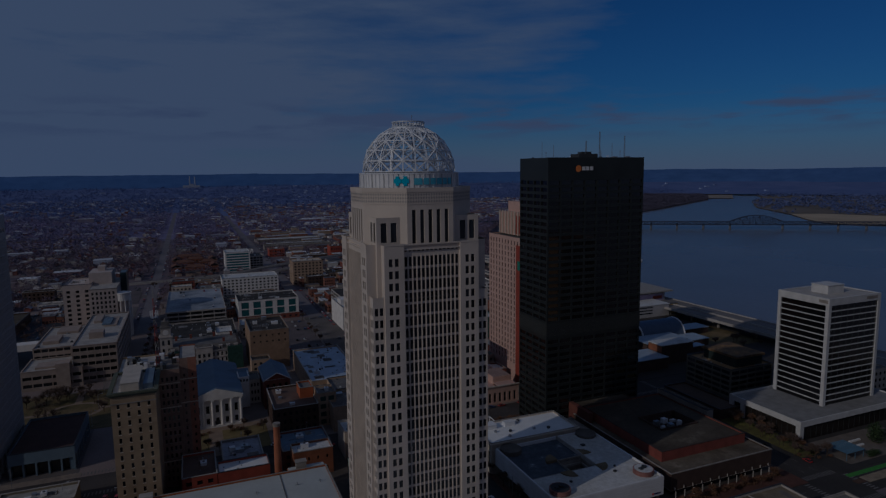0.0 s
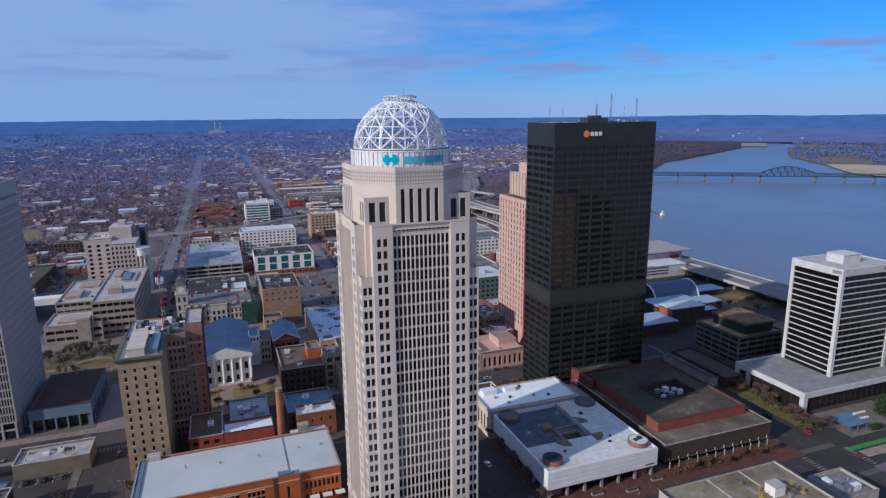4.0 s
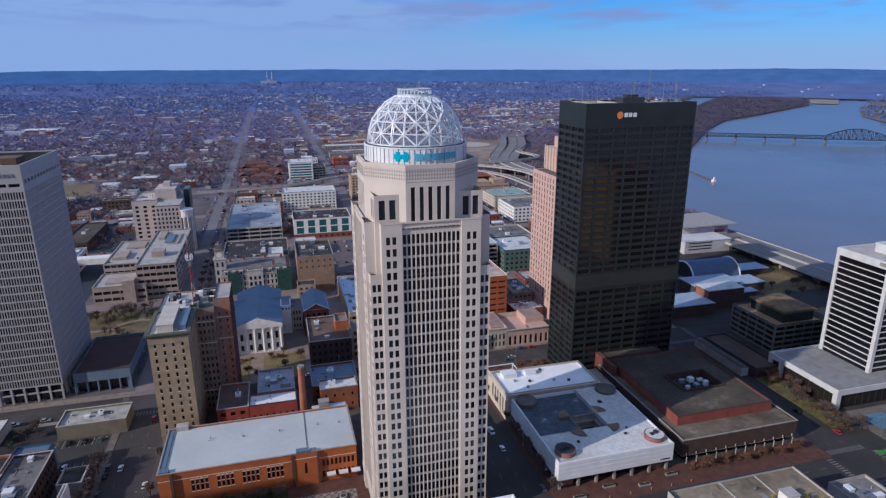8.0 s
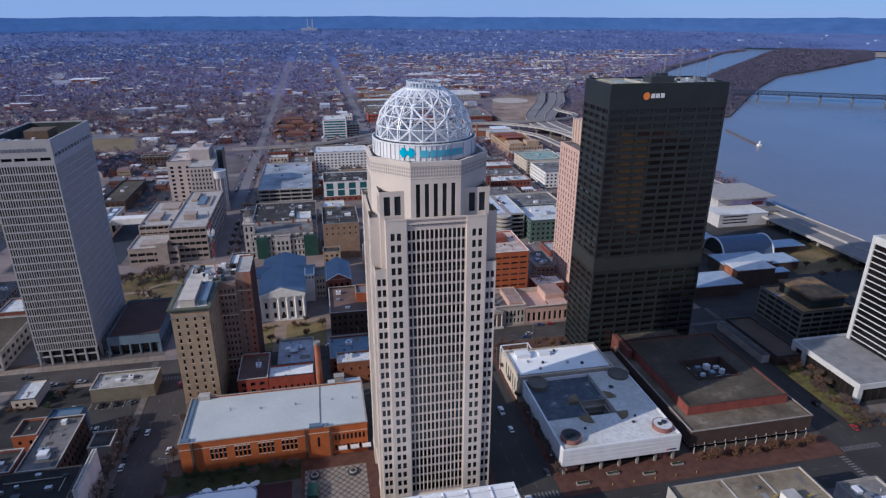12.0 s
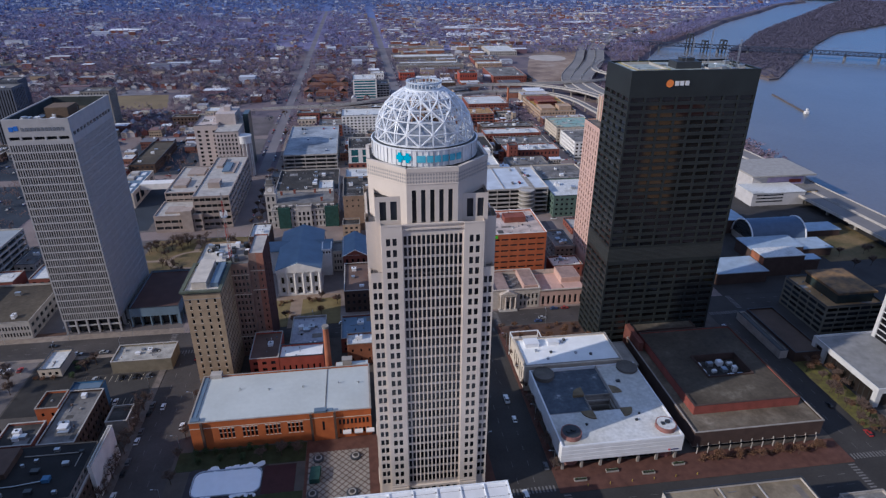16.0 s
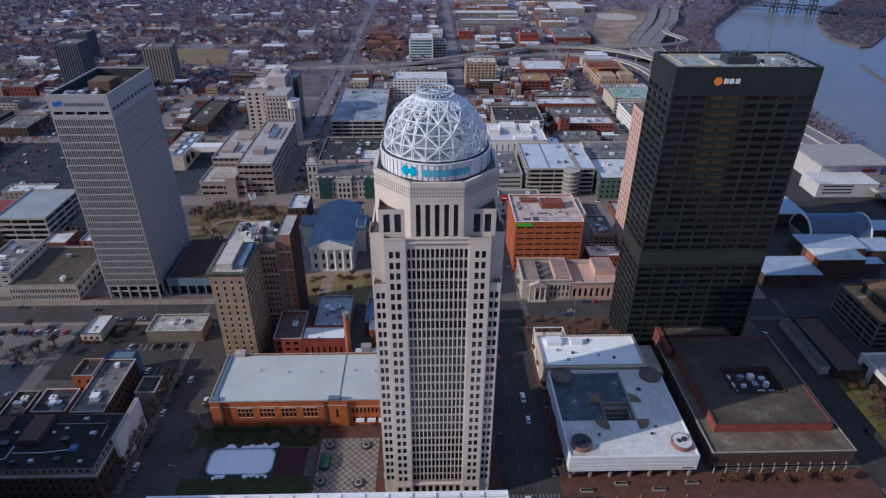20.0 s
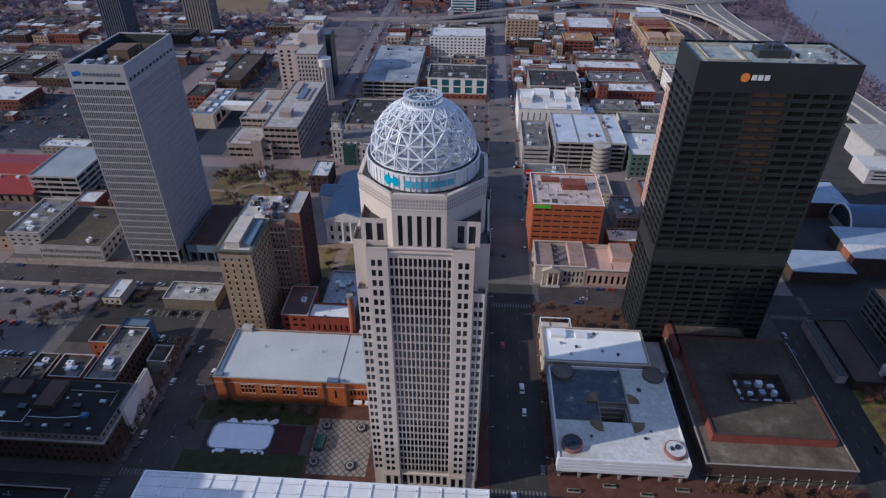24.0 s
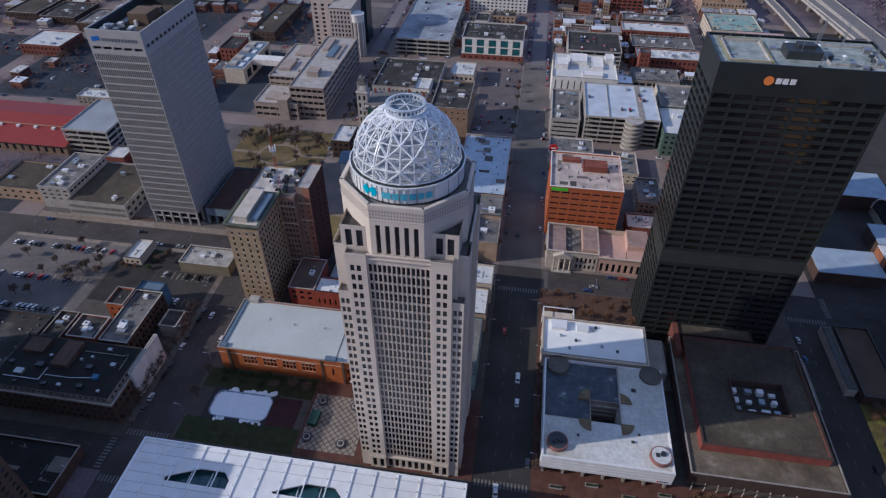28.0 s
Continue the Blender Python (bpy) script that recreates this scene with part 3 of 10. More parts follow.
        for z0, z1 in ((7.4, 8.4), (115.4, 115.9), (116.9, 117.4)):
            part("belt_course", MB().box(-BAY, BAY, lo, hi, z0, z1) if side in "SN" else MB().box(lo, hi, -BAY, BAY, z0, z1), STONE, root)
    for k in range(8):
        (xa, ya), (xb, yb) = octo[k], octo[(k + 1) % 8]
        mx, my = (xa + xb) / 2, (ya + yb) / 2
        L = math.hypot(xb - xa, yb - ya)
        ang = math.atan2(yb - ya, xb - xa)
        c = MB().box(-L / 2 - 0.06, L / 2 + 0.06, -0.14, 0.9, 133.5, 134.9).box(-L / 2 - 0.05, L / 2 + 0.05, -0.12, 0.3, 129.7, 130.0)
        ob = part("cornice", c, STONE, root)
        ob.matrix_basis = pose(mx, my, 0, 0, 0, math.degrees(ang))
        d = MB()
        nn = 18
        for i in range(nn):
            x = -L / 2 + (i + 0.5) * L / nn
            for z in (130.6, 131.7, 132.8):
                d.v += [(x - 0.33, -0.05, z), (x, -0.05, z - 0.5), (x + 0.33, -0.05, z), (x, -0.05, z + 0.5)]
                m4 = len(d.v) - 4
                d.f.append((m4, m4 + 1, m4 + 2, m4 + 3))
        ob = tagged(part("carved_band", d, STONE2, root, "band of darker carved diamonds"), "band of darker carved diamonds", kind="stuff")
        ob.matrix_basis = pose(mx, my, 0, 0, 0, math.degrees(ang))
    for side, sg in (("S", -1), ("W", -1), ("E", 1)):
        for u0, u1 in grid(-BAY, BAY, 12, 0.12, 0.15 + (2 * BAY - 0.3) / 26):
            lo, hi = sorted((sg * (OUT - 0.9), sg * (OUT - 0.62)))
            part("mullion", MB().box(u0, u1, lo, hi, 9.6, 113.6) if side in "SN" else MB().box(lo, hi, u0, u1, 9.6, 113.6), STONE, root)
    part("crown_roof", MB().prism([(x * 0.965, y * 0.965) for x, y in octo], 133.2, 133.9), GREYROOF, root)
    # drum with white panels
    dr = 16.85
    drum_x, drum_y = -0.35, -0.1
    drum = part("drum", MB().cyl(drum_x, drum_y, dr, 133.9, 139.3, 64), WHITEPANEL, root, "white panelled drum under the dome")
    for i in range(64):
        a = 2 * math.pi * (i + 0.5) / 64
        px, py = drum_x + math.cos(a) * (dr + 0.1), drum_y + math.sin(a) * (dr + 0.1)
        part("drum_rib", MB().beam((px, py, 134.4), (px, py, 139.2), 0.16), METAL if i % 3 == 0 else WHITESTEEL, drum)
    part("drum_foot", MB().cyl(drum_x, drum_y, dr + 0.12, 133.9, 134.4, 64), DARKMETAL, drum)
    part("drum_rim", MB().cyl(drum_x, drum_y, dr + 0.2, 139.25, 139.6, 64), WHITESTEEL, drum)
    # Thin dark ring filling the gap between drum rim and dome.
    part("dome_gutter", MB().cyl(drum_x, drum_y, dr - 0.15, 139.6, 139.66, 64), DARKMETAL, drum, "dark ring between drum and dome")
    # lattice dome
    R, zc, N = 15.8, 140.0, 24
    top_a = math.asin(14.4 / R)
    levels = 5
    for RR, w, turn in ((R, 0.38, 0.25), (R - 1.0, 0.24, 0.25)):
        nodes = []
        for j in range(levels + 1):
            a = top_a * j / levels
            nodes.append([(drum_x + RR * math.cos(a) * math.cos(2 * math.pi * (i + turn) / N), drum_y + RR * math.cos(a) * math.sin(2 * math.pi * (i + turn) / N), zc + RR * math.sin(a)) for i in range(N)])
        for j in range(levels + 1):
            hoop = MB()
            for i in range(N):
                hoop.beam(nodes[j][i], nodes[j][(i + 1) % N], w * 0.8)
            part("lattice_ring", hoop, WHITESTEEL, root)
        for i in range(N):
            seg = MB()
            k = (i + 1) % N
            for j in range(levels):
                seg.beam(nodes[j][i], nodes[j + 1][i], w * 0.8)
                seg.beam(nodes[j][i] if (i + j) % 2 else nodes[j][k], nodes[j + 1][k] if (i + j) % 2 else nodes[j + 1][i], w)
            part("lattice_segment", seg, WHITESTEEL, root, "white steel triangular lattice")
    for i in range(48):
        a = 2 * math.pi * i / 48
        r0, r1 = R * math.cos(top_a * 0.8), 6.6
        part("crown_rib", MB().beam((drum_x + r0 * math.cos(a), drum_y + r0 * math.sin(a), zc + R * math.sin(top_a * 0.8)), (drum_x + r1 * math.cos(a), drum_y + r1 * math.sin(a), 154.3), 0.2), WHITESTEEL, root)
    part("collar", MB().cyl(drum_x, drum_y, 6.6, 154.1, 154.8, 40, 5.6), WHITESTEEL, root)
    part("lantern_glass", MB().cyl(drum_x, drum_y, 4.9, 154.9, 155.5, 32, 4.4), mat("grey_lantern_glass", (0.16, 0.20, 0.24), 0.25), root)
    for i in range(28):
        a = 2 * math.pi * i / 28
        part("lantern_post", MB().beam((drum_x + 5.3 * math.cos(a), drum_y + 5.3 * math.sin(a), 154.8), (drum_x + 5.3 * math.cos(a), drum_y + 5.3 * math.sin(a), 156.5), 0.32), WHITESTEEL, root)
    for i in range(6):
        a = 2 * math.pi * i / 6
        part("lantern_spoke", MB().beam((drum_x + 4.7 * math.cos(a), drum_y + 4.7 * math.sin(a), 155.6), (drum_x, drum_y, 156.2), 0.16), WHITESTEEL, root)
    for z, r0, r1 in ((154.75, 5.0, 5.75), (156.4, 4.9, 5.65)):
        ring = MB()
        k = 40
        for i in range(k):
            a, b = 2 * math.pi * i / k, 2 * math.pi * (i + 1) / k
            ca, sa, cb, sb = math.cos(a), math.sin(a), math.cos(b), math.sin(b)
            for zz in (z, z + 0.4):
                ring.quad((drum_x + r0 * ca, drum_y + r0 * sa, zz), (drum_x + r1 * ca, drum_y + r1 * sa, zz), (drum_x + r1 * cb, drum_y + r1 * sb, zz), (drum_x + r0 * cb, drum_y + r0 * sb, zz))
            for r in (r0, r1):
                ring.quad((drum_x + r * ca, drum_y + r * sa, z), (drum_x + r * cb, drum_y + r * sb, z), (drum_x + r * cb, drum_y + r * sb, z + 0.4), (drum_x + r * ca, drum_y + r * sa, z + 0.4))
        part("lantern_ring", ring, mat("pale_blue_steel", (0.55, 0.60, 0.66), 0.4, 0.2), root)
    part("mast", MB().beam((1.2, 0.5, 135), (1.2, 0.5, 159.2), 0.14), METAL, root)
    part("dome_floor", MB().cyl(drum_x, drum_y, 15.2, 139.66, 139.9, 48), mat("pale_dome_floor", (0.36, 0.38, 0.41), 0.8, vary=0.2), root)
    # cyan sign on the drum: a mark of two linked shapes and plain strokes
    sign = MB()
    SIGN = mat("cyan_sign", (0.0, 0.42, 0.62), 0.4, vary=0.05)

    def on_drum(a0, a1, z0, z1, mbx, skew=0.0):
        r = dr + 0.3
        aa, bb = radians(a0), radians(a1)
        s0, s1 = radians(a0 + skew), radians(a1 + skew)
        mbx.quad(*[(drum_x + r * math.cos(g), drum_y + r * math.sin(g), z) for g, z in ((aa, z0), (bb, z0), (s1, z1), (s0, z1))])
    for a0 in (-126.0, -117.5):
        for k in range(4):
            on_drum(a0 + k * 2.0, a0 + k * 2.0 + 2.0, (136.3, 135.5, 135.5, 136.3)[k], (137.7, 138.5, 138.5, 137.7)[k], sign)
    part("sign_mark", sign, SIGN, root, "cyan linked mark")
    a = -104.0
    for wd in (9.0, 6.2, 6.6, 6.6, 6.2, 6.6):
        bar = MB()
        for k in range(3):
            on_drum(a + k * wd / 3, a + (k + 1) * wd / 3, 135.8, 137.9, bar)
        part("sign_bar", bar, mat("pale_cyan_sign", (0.10, 0.45, 0.60), 0.4, vary=0.1), root, "plain cyan sign bar")
        a += wd + 1.5


granite_tower()


# ---- the black bronze tower ----
def black_tower():
    x0, x1, y0, y1, h = -30.3, 30.3, -14.3, 14.3, 146.0
    root = thing("office_tower", "tall black bronze office tower with tinted glass and blank top band", "skyscraper", (199.8, 284.5, 0))
    f = Facade(root, BRONZE, BRONZEGLASS, 210, 0.6, True)
    fp = (135.5 - 60.5) / 21
    rows = [(60.5 + fp * (i + 0.14), 60.5 + fp * (i + 0.72)) for i in range(21)]
    fp2 = 52.0 / 14
    rows = [(fp2 * (i + 0.14), fp2 * (i + 0.72)) for i in range(14)] + rows
    f.face("S", x0, x1, y0, 0, h, grid(x0, x1, 8, 0.86, 0.4), rows)
    f.face("W", y0, y1, x0, 0, h, grid(y0, y1, 4, 0.86, 0.4), rows)
    f.face("E", y0, y1, x1, 0, h)
    f.face("N", x0, x1, y1, 0, h)
    f.close(label="black bronze cladding")
    for z in np.arange(53.0, 60.0, 0.7):
        louv = MB().box(x0 - 0.12, x1 + 0.12, y0 - 0.12, y0, z, z + 0.35).box(x0 - 0.12, x0, y0, y1, z, z + 0.35)
        part("louvre", louv, mat("dark_louvre", (0.058, 0.062, 0.060), 0.5, 0.2), root, "dark grey louvred plant floor")
    part("parapet", MB().ring(x0, x1, y0, y1, h, h + 0.3, 0.6), BRONZE, root)
    part("roof", MB().box(x0 + 0.6, x1 - 0.6, y0 + 0.6, y1 - 0.6, h - 1.2, h - 0.6), ramped("greenish_gravel_roof", [(0.34, (0.19, 0.22, 0.21)), (0.48, (0.29, 0.33, 0.32)), (0.62, (0.38, 0.41, 0.40))], 0.14), root, "pale greenish gravel roof")
    part("plant_house", MB().box(-6, 6, -6, 2, h - 0.6, h + 2.4).box(-2, 4, -3, 1, h + 2.4, h + 3.6), DARKMETAL, root)
    part("roof_kerb", MB().ring(-26, -12, -11, 9, h - 0.6, h + 0.3, 0.5), CONCRETE, root)
    part("roof_kerb", MB().ring(8, 26, -9, 9, h - 0.6, h + 0.1, 0.4), CONCRETE, root)
    part("roof_rail", MB().ring(-27, -11.4, -11.9, 9.9, h + 0.1, h + 0.3, 0.22), mat("dull_yellow_paint", (0.34, 0.29, 0.07), 0.6), root, "dull yellow rail round a roof patch")
    rng = random.Random(5)
    for i in range(11):
        x, y = rng.uniform(x0 + 3, x1 - 3), rng.uniform(y0 + 3, y1 - 3)
        t = rng.uniform(3, 9)
        part("antenna", MB().beam((x, y, h - 0.6), (x, y, h + t), 0.14).beam((x - 0.6, y, h + t * 0.8), (x + 0.6, y, h + t * 0.8), 0.08), METAL, root)
    for x, y, t in ((16, 6, 15), (22, -8, 12), (9, 9, 10)):
        m = MB()
        for k in range(int(t)):
            m.beam((x - 0.35, y, h + k), (x + 0.35, y, h + k + 1), 0.1).beam((x + 0.35, y, h + k), (x - 0.35, y, h + k + 1), 0.1)
        m.beam((x - 0.35, y, h - 0.6), (x - 0.35, y, h + t), 0.12).beam((x + 0.35, y, h - 0.6), (x + 0.35, y, h + t), 0.12)
        part("lattice_antenna", m, METAL, root)
    for i in range(14):
        x, y, w = rng.uniform(x0 + 2, x1 - 4), rng.uniform(y0 + 2, y1 - 4), rng.uniform(0.8, 2.6)
        part("roof_unit", MB().box(x, x + w, y, y + w * 0.8, h - 0.6, h - 0.6 + rng.uniform(0.5, 1.8)), METAL if i % 2 else DARKMETAL, root)
    for x, y in ((-3, 6), (8, 5), (14, -4)):
        part("satellite_dish", MB().cyl(x, y, 0.9, h + 1.0, h + 1.4, 12, 0.4).beam((x, y, h - 0.6), (x, y, h + 1.0), 0.2), WHITESTEEL, root)
    disc = MB()
    k = 24
    for i in range(k):
        a, b = 2 * math.pi * i / k, 2 * math.pi * (i + 1) / k
        disc.v += [(-12.2, y0 - 0.35, 140.6), (-12.2 + 1.75 * math.cos(a), y0 - 0.35, 140.6 + 1.75 * math.sin(a)), (-12.2 + 1.75 * math.cos(b), y0 - 0.35, 140.6 + 1.75 * math.sin(b))]
        disc.f.append((len(disc.v) - 3, len(disc.v) - 2, len(disc.v) - 1))
    part("sign_disc", disc, mat("orange_sign", (0.85, 0.25, 0.06), 0.5, vary=0.05), root, "round orange sign")
    for x in (-9.7, -7.4, -4.9):
        part("sign_bar", MB().box(x, x + 1.8, y0 - 0.35, y0 - 0.1, 139.6, 141.6), WHITEPANEL, root, "plain white sign bar")


black_tower()


# ---- the grey-white slab tower ----
def slab_tower():
    x0, x1, y0, y1, h = -14.95, 14.95, -27.6, 27.6, 120.4
    root = thing("office_tower", "tall grey-white precast office tower with narrow vertical windows", "skyscraper", (-102.9, 350.4, 0))
    f = Facade(root, PRECAST, mat("black_slot_glass", (0.010, 0.011, 0.013), 0.35, vary=0.2, spec=0.2), 210, 0.5, True)
    fl = 24
    fp = (108.5 - 9.0) / fl
    rows = [(9.0 + fp * (i + 0.07), 9.0 + fp * (i + 0.94)) for i in range(fl)]
    f.face("S", x0, x1, y0, 8.5, 109.0, grid(x0, x1, 25, 0.62, 0.5), [(9.0 + fp * (i + 0.07), 9.0 + fp * (i + 0.89)) for i in range(fl)], depth=0.4)
    f.face("S", x0, x1, y0, 109.0, h, grid(x0, x1, 5, 0.84, 1.0), [(110.4, 112.0)], depth=1.0)
    f.face("E", y0, y1, x1, 8.5, 109.0, grid(y0, y1, 44, 0.42, 0.4), rows, depth=0.7)
    f.face("E", y0, y1, x1, 109.0, h, grid(y0, y1, 12, 0.66, 1.6), [(111.6, 113.4)], depth=0.8)
    f.face("W", y0, y1, x0, 8.5, h)
    f.face("N", x0, x1, y1, 8.5, h)
    f.close(label="grey-white precast panels")
    for u in np.linspace(x0 + 0.8, x1 - 0.8, 6):
        part("column", MB().box(u - 0.45, u + 0.45, y0, y0 + 1.0, 0, 8.5), PRECAST, root)
    for u in np.linspace(y0 + 0.8, y1 - 0.8, 10)[1:]:
        part("column", MB().box(x1 - 1.6, x1, u - 0.7, u + 0.7, 0, 8.5), PRECAST, root)
    part("lobby", MB().box(x0 + 2, x1 - 2, y0 + 2, y1 - 2, 0, 8.6), GLASS, root)
    part("lobby_beam", MB().box(x0, x1, y0 + 0.3, y0 + 0.9, 4.6, 5.3), PRECAST, root)
    part("parapet", MB().ring(x0 + 0.05, x1 - 0.05, y0 + 0.05, y1 - 0.05, h - 5.5, h + 0.2, 0.7), PRECAST, root)
    part("inner_lining", MB().ring(x0 + 0.76, x1 - 0.76, y0 + 0.76, y1 - 0.76, h - 5.4, h - 0.4, 0.2), mat("dark_teal_cladding", (0.045, 0.055, 0.058), 0.7, vary=0.3), root, "dark teal cladding inside the parapet")
    part("roof", MB().box(x0 + 0.7, x1 - 0.7, y0 + 0.7, y1 - 0.7, h - 6, h - 5.4), GRAVELROOF, root)
    part("plant_house", MB().box(-5, 6, -5, 7, h - 5.4, h + 0.6), mat("tan_plant_wall", (0.15, 0.105, 0.075), 0.9), root)
    part("plant_house", MB().box(-2, 3, 10, 16, h - 5.4, h - 2), mat("tan_plant_wall", (0.15, 0.105, 0.075)), root)
    part("cooling_tower", MB().box(-11, -7, -22, -14, h - 5.4, h - 1.5).cyl(-9, -18, 1.5, h - 1.5, h - 0.7), METAL, root)
    for u, z in ((-12.6, 114.7), (-10.4, 115.1)):
        part("sign_mark", MB().box(u, u + 2.0, y0 - 0.15, y0, z, z + 2.2), mat("blue_sign", (0.03, 0.16, 0.55), 0.5, vary=0.05), root, "blue sign mark")
    for i in range(11):
        part("sign_bar", MB().box(-7.2 + i * 1.8, -6.0 + i * 1.8, y0 - 0.15, y0, 114.9, 116.5), mat("grey_sign", (0.16, 0.17, 0.19), 0.5), root, "plain grey sign bar")
    rng = random.Random(9)
    for i in range(16):
        x, y = rng.uniform(-11, 10), rng.uniform(-24, 22)
        w, t = rng.uniform(1.0, 3.5), rng.uniform(0.8, 3.2)
        part("roof_unit", MB().box(x, x + w, y, y + w, h - 5.4, h - 5.4 + t), METAL if i % 3 else WHITEPANEL, root)


slab_tower()

# ---- blocks round the towers ----
def hall():
    x0, x1, y0, y1, h = -39.7, 36.0, -16, 16, 14.6
    root = thing("exhibition_hall", "long orange brick hall with a broad white flat roof", "hall", (12.3, 237, 0))
    f = Facade(root, ORANGEBRICK, GLASS, 60, 0.4)
    cols = []
    for c in (-28, -18.5, -9.0, 0.4):
        cols += [(c + k * 1.7, c + k * 1.7 + 1.15) for k in range(4)]
    f.face("S", x0, 10.5, y0, 0, h, cols, [(5.6, 10.7)])
    for c0, c1 in cols:
        part("window_head", MB().box(c0 - 0.12, c1 + 0.12, y0 - 0.14, y0 - 0.003, 10.72, 11.15), BEIGE, root)
        part("window_transom", MB().box(c0, c1, y0 + 0.12, y0 + 0.3, 8.2, 8.5), BEIGE, root)
        part("window_sill", MB().box(c0 - 0.1, c1 + 0.1, y0 - 0.16, y0 - 0.003, 5.3, 5.58), BEIGE, root)
    f.face("S", 10.5, 20.5, y0 - 0.7, 0, h + 0.5, [(15, 16)], [(5.5, 10.5)])
    f.face("S", 20.5, x1, y0, 0, h, [(22 + k * 1.7, 23.0 + k * 1.7) for k in range(8)], [(7.2, 10.2), (2.0, 5.0)])
    for side, plane in (("W", x0), ("E", x1)):
        f.face(side, y0, y1, plane, 0, h, grid(y0, y1, 6, 0.3) if side == "W" else (), [(7.6, 10.8)])
    f.face("N", x0, x1, y1, 0, h)
    f.mb.quad((10.5, y0, 0), (10.5, y0 - 0.7, 0), (10.5, y0 - 0.7, h + 0.5), (10.5, y0, h + 0.5))
    f.mb.quad((20.5, y0 - 0.7, 0), (20.5, y0, 0), (20.5, y0, h + 0.5), (20.5, y0 - 0.7, h + 0.5))
    f.close(label="orange brick wall")
    for u in (x0 + 5.0, 10.5, 20.5):
        part("pilaster", MB().box(u - 0.5, u + 0.5, y0 - 1.0, y0, 0, h + 0.3), DARKBRICK, root)
    part("stone_band", MB().box(x0 - 0.05, 10.5, y0 - 0.12, y0, 11.6, 11.9).box(20.5, x1, y0 - 0.12, y0, 11.2, 11.5).box(10.6, 20.4, y0 - 0.85, y0 - 0.7, 12.6, 12.9), BEIGE, root)
    part("parapet", MB().ring(x0 - 0.15, x1 + 0.15, y0 - 0.15, y1 + 0.15, h - 0.2, h + 0.35, 0.5), ORANGEBRICK, root)
    part("coping", MB().ring(x0 - 0.25, x1 + 0.25, y0 - 0.25, y1 + 0.25, h + 0.35, h + 0.45, 0.7), CONCRETE2, root)
    part("gutter", MB().box(x0 + 0.4, x0 + 2.4, y0 + 1, y1 - 0.5, h - 0.45, h + 0.15), BLUEROOF, root)
    part("roof", MB().box(x0 + 0.35, x1 - 0.35, y0 + 0.35, y1 - 0.35, h - 1.0, h - 0.35), mat("grey_white_membrane", (0.50, 0.525, 0.51), 0.75, vary=0.12, scale=0.05, bump=0.1, fine=0.5), root, "broad grey-white membrane roof")
    part("roof_seam", MB().beam((16.5, y0 + 0.5, h - 0.3), (16.5, y1 - 0.5, h - 0.3), 0.35), GREYROOF, root)
    part("roof_unit", MB().box(12, 17, y0 - 0.2, y0 + 2.2, h - 0.35, h + 1.2).box(17.5, 20, y0 + 0.2, y0 + 2, h - 0.35, h + 0.7), BLUEROOF, root)
    part("roof_unit", MB().box(x0 + 0.5, x0 + 4, y0 + 0.6, y0 + 3, h - 0.35, h + 0.8), BLUEROOF, root)
    part("roof_unit", MB().box(x0 + 3, x0 + 8, y1 - 1.6, y1 + 2.0, h - 3, h + 1.6), CONCRETE, root)
    part("rear_wing", MB().box(20.3, x1 - 0.02, y1 + 0.02, y1 + 4.5, 0, h - 0.5), ORANGEBRICK, root)
    part("rear_roof", MB().box(20.5, x1 - 0.3, y1 + 0.3, y1 + 4.2, h - 0.5, h - 0.3), MATS["grey_white_membrane"], root)
    part("stair_box", MB().box(23.7, 28.0, y1 + 1.2, y1 + 4.0, h - 0.3, h + 2.6).box(23.4, 28.3, y1 + 0.9, y1 + 4.3, h + 2.6, h + 2.9), CONCRETE2, root, "grey louvred stair box")
    for u in (-22, -9, 6, 22, 31):
        part("vent_pipe", MB().cyl(u, 2 + (u % 5), 0.22, h - 0.35, h + 0.9, 8).beam((u - 0.9, 4, h - 0.2), (u + 0.9, 4, h - 0.2), 0.14), METAL, root)
    for u in (23.5, 28.5, 33.5):
        part("awning", MB().box(u, u + 3.6, y0 - 2.2, y0, 3.6, 4.2), WHITEPANEL, root)


hall()


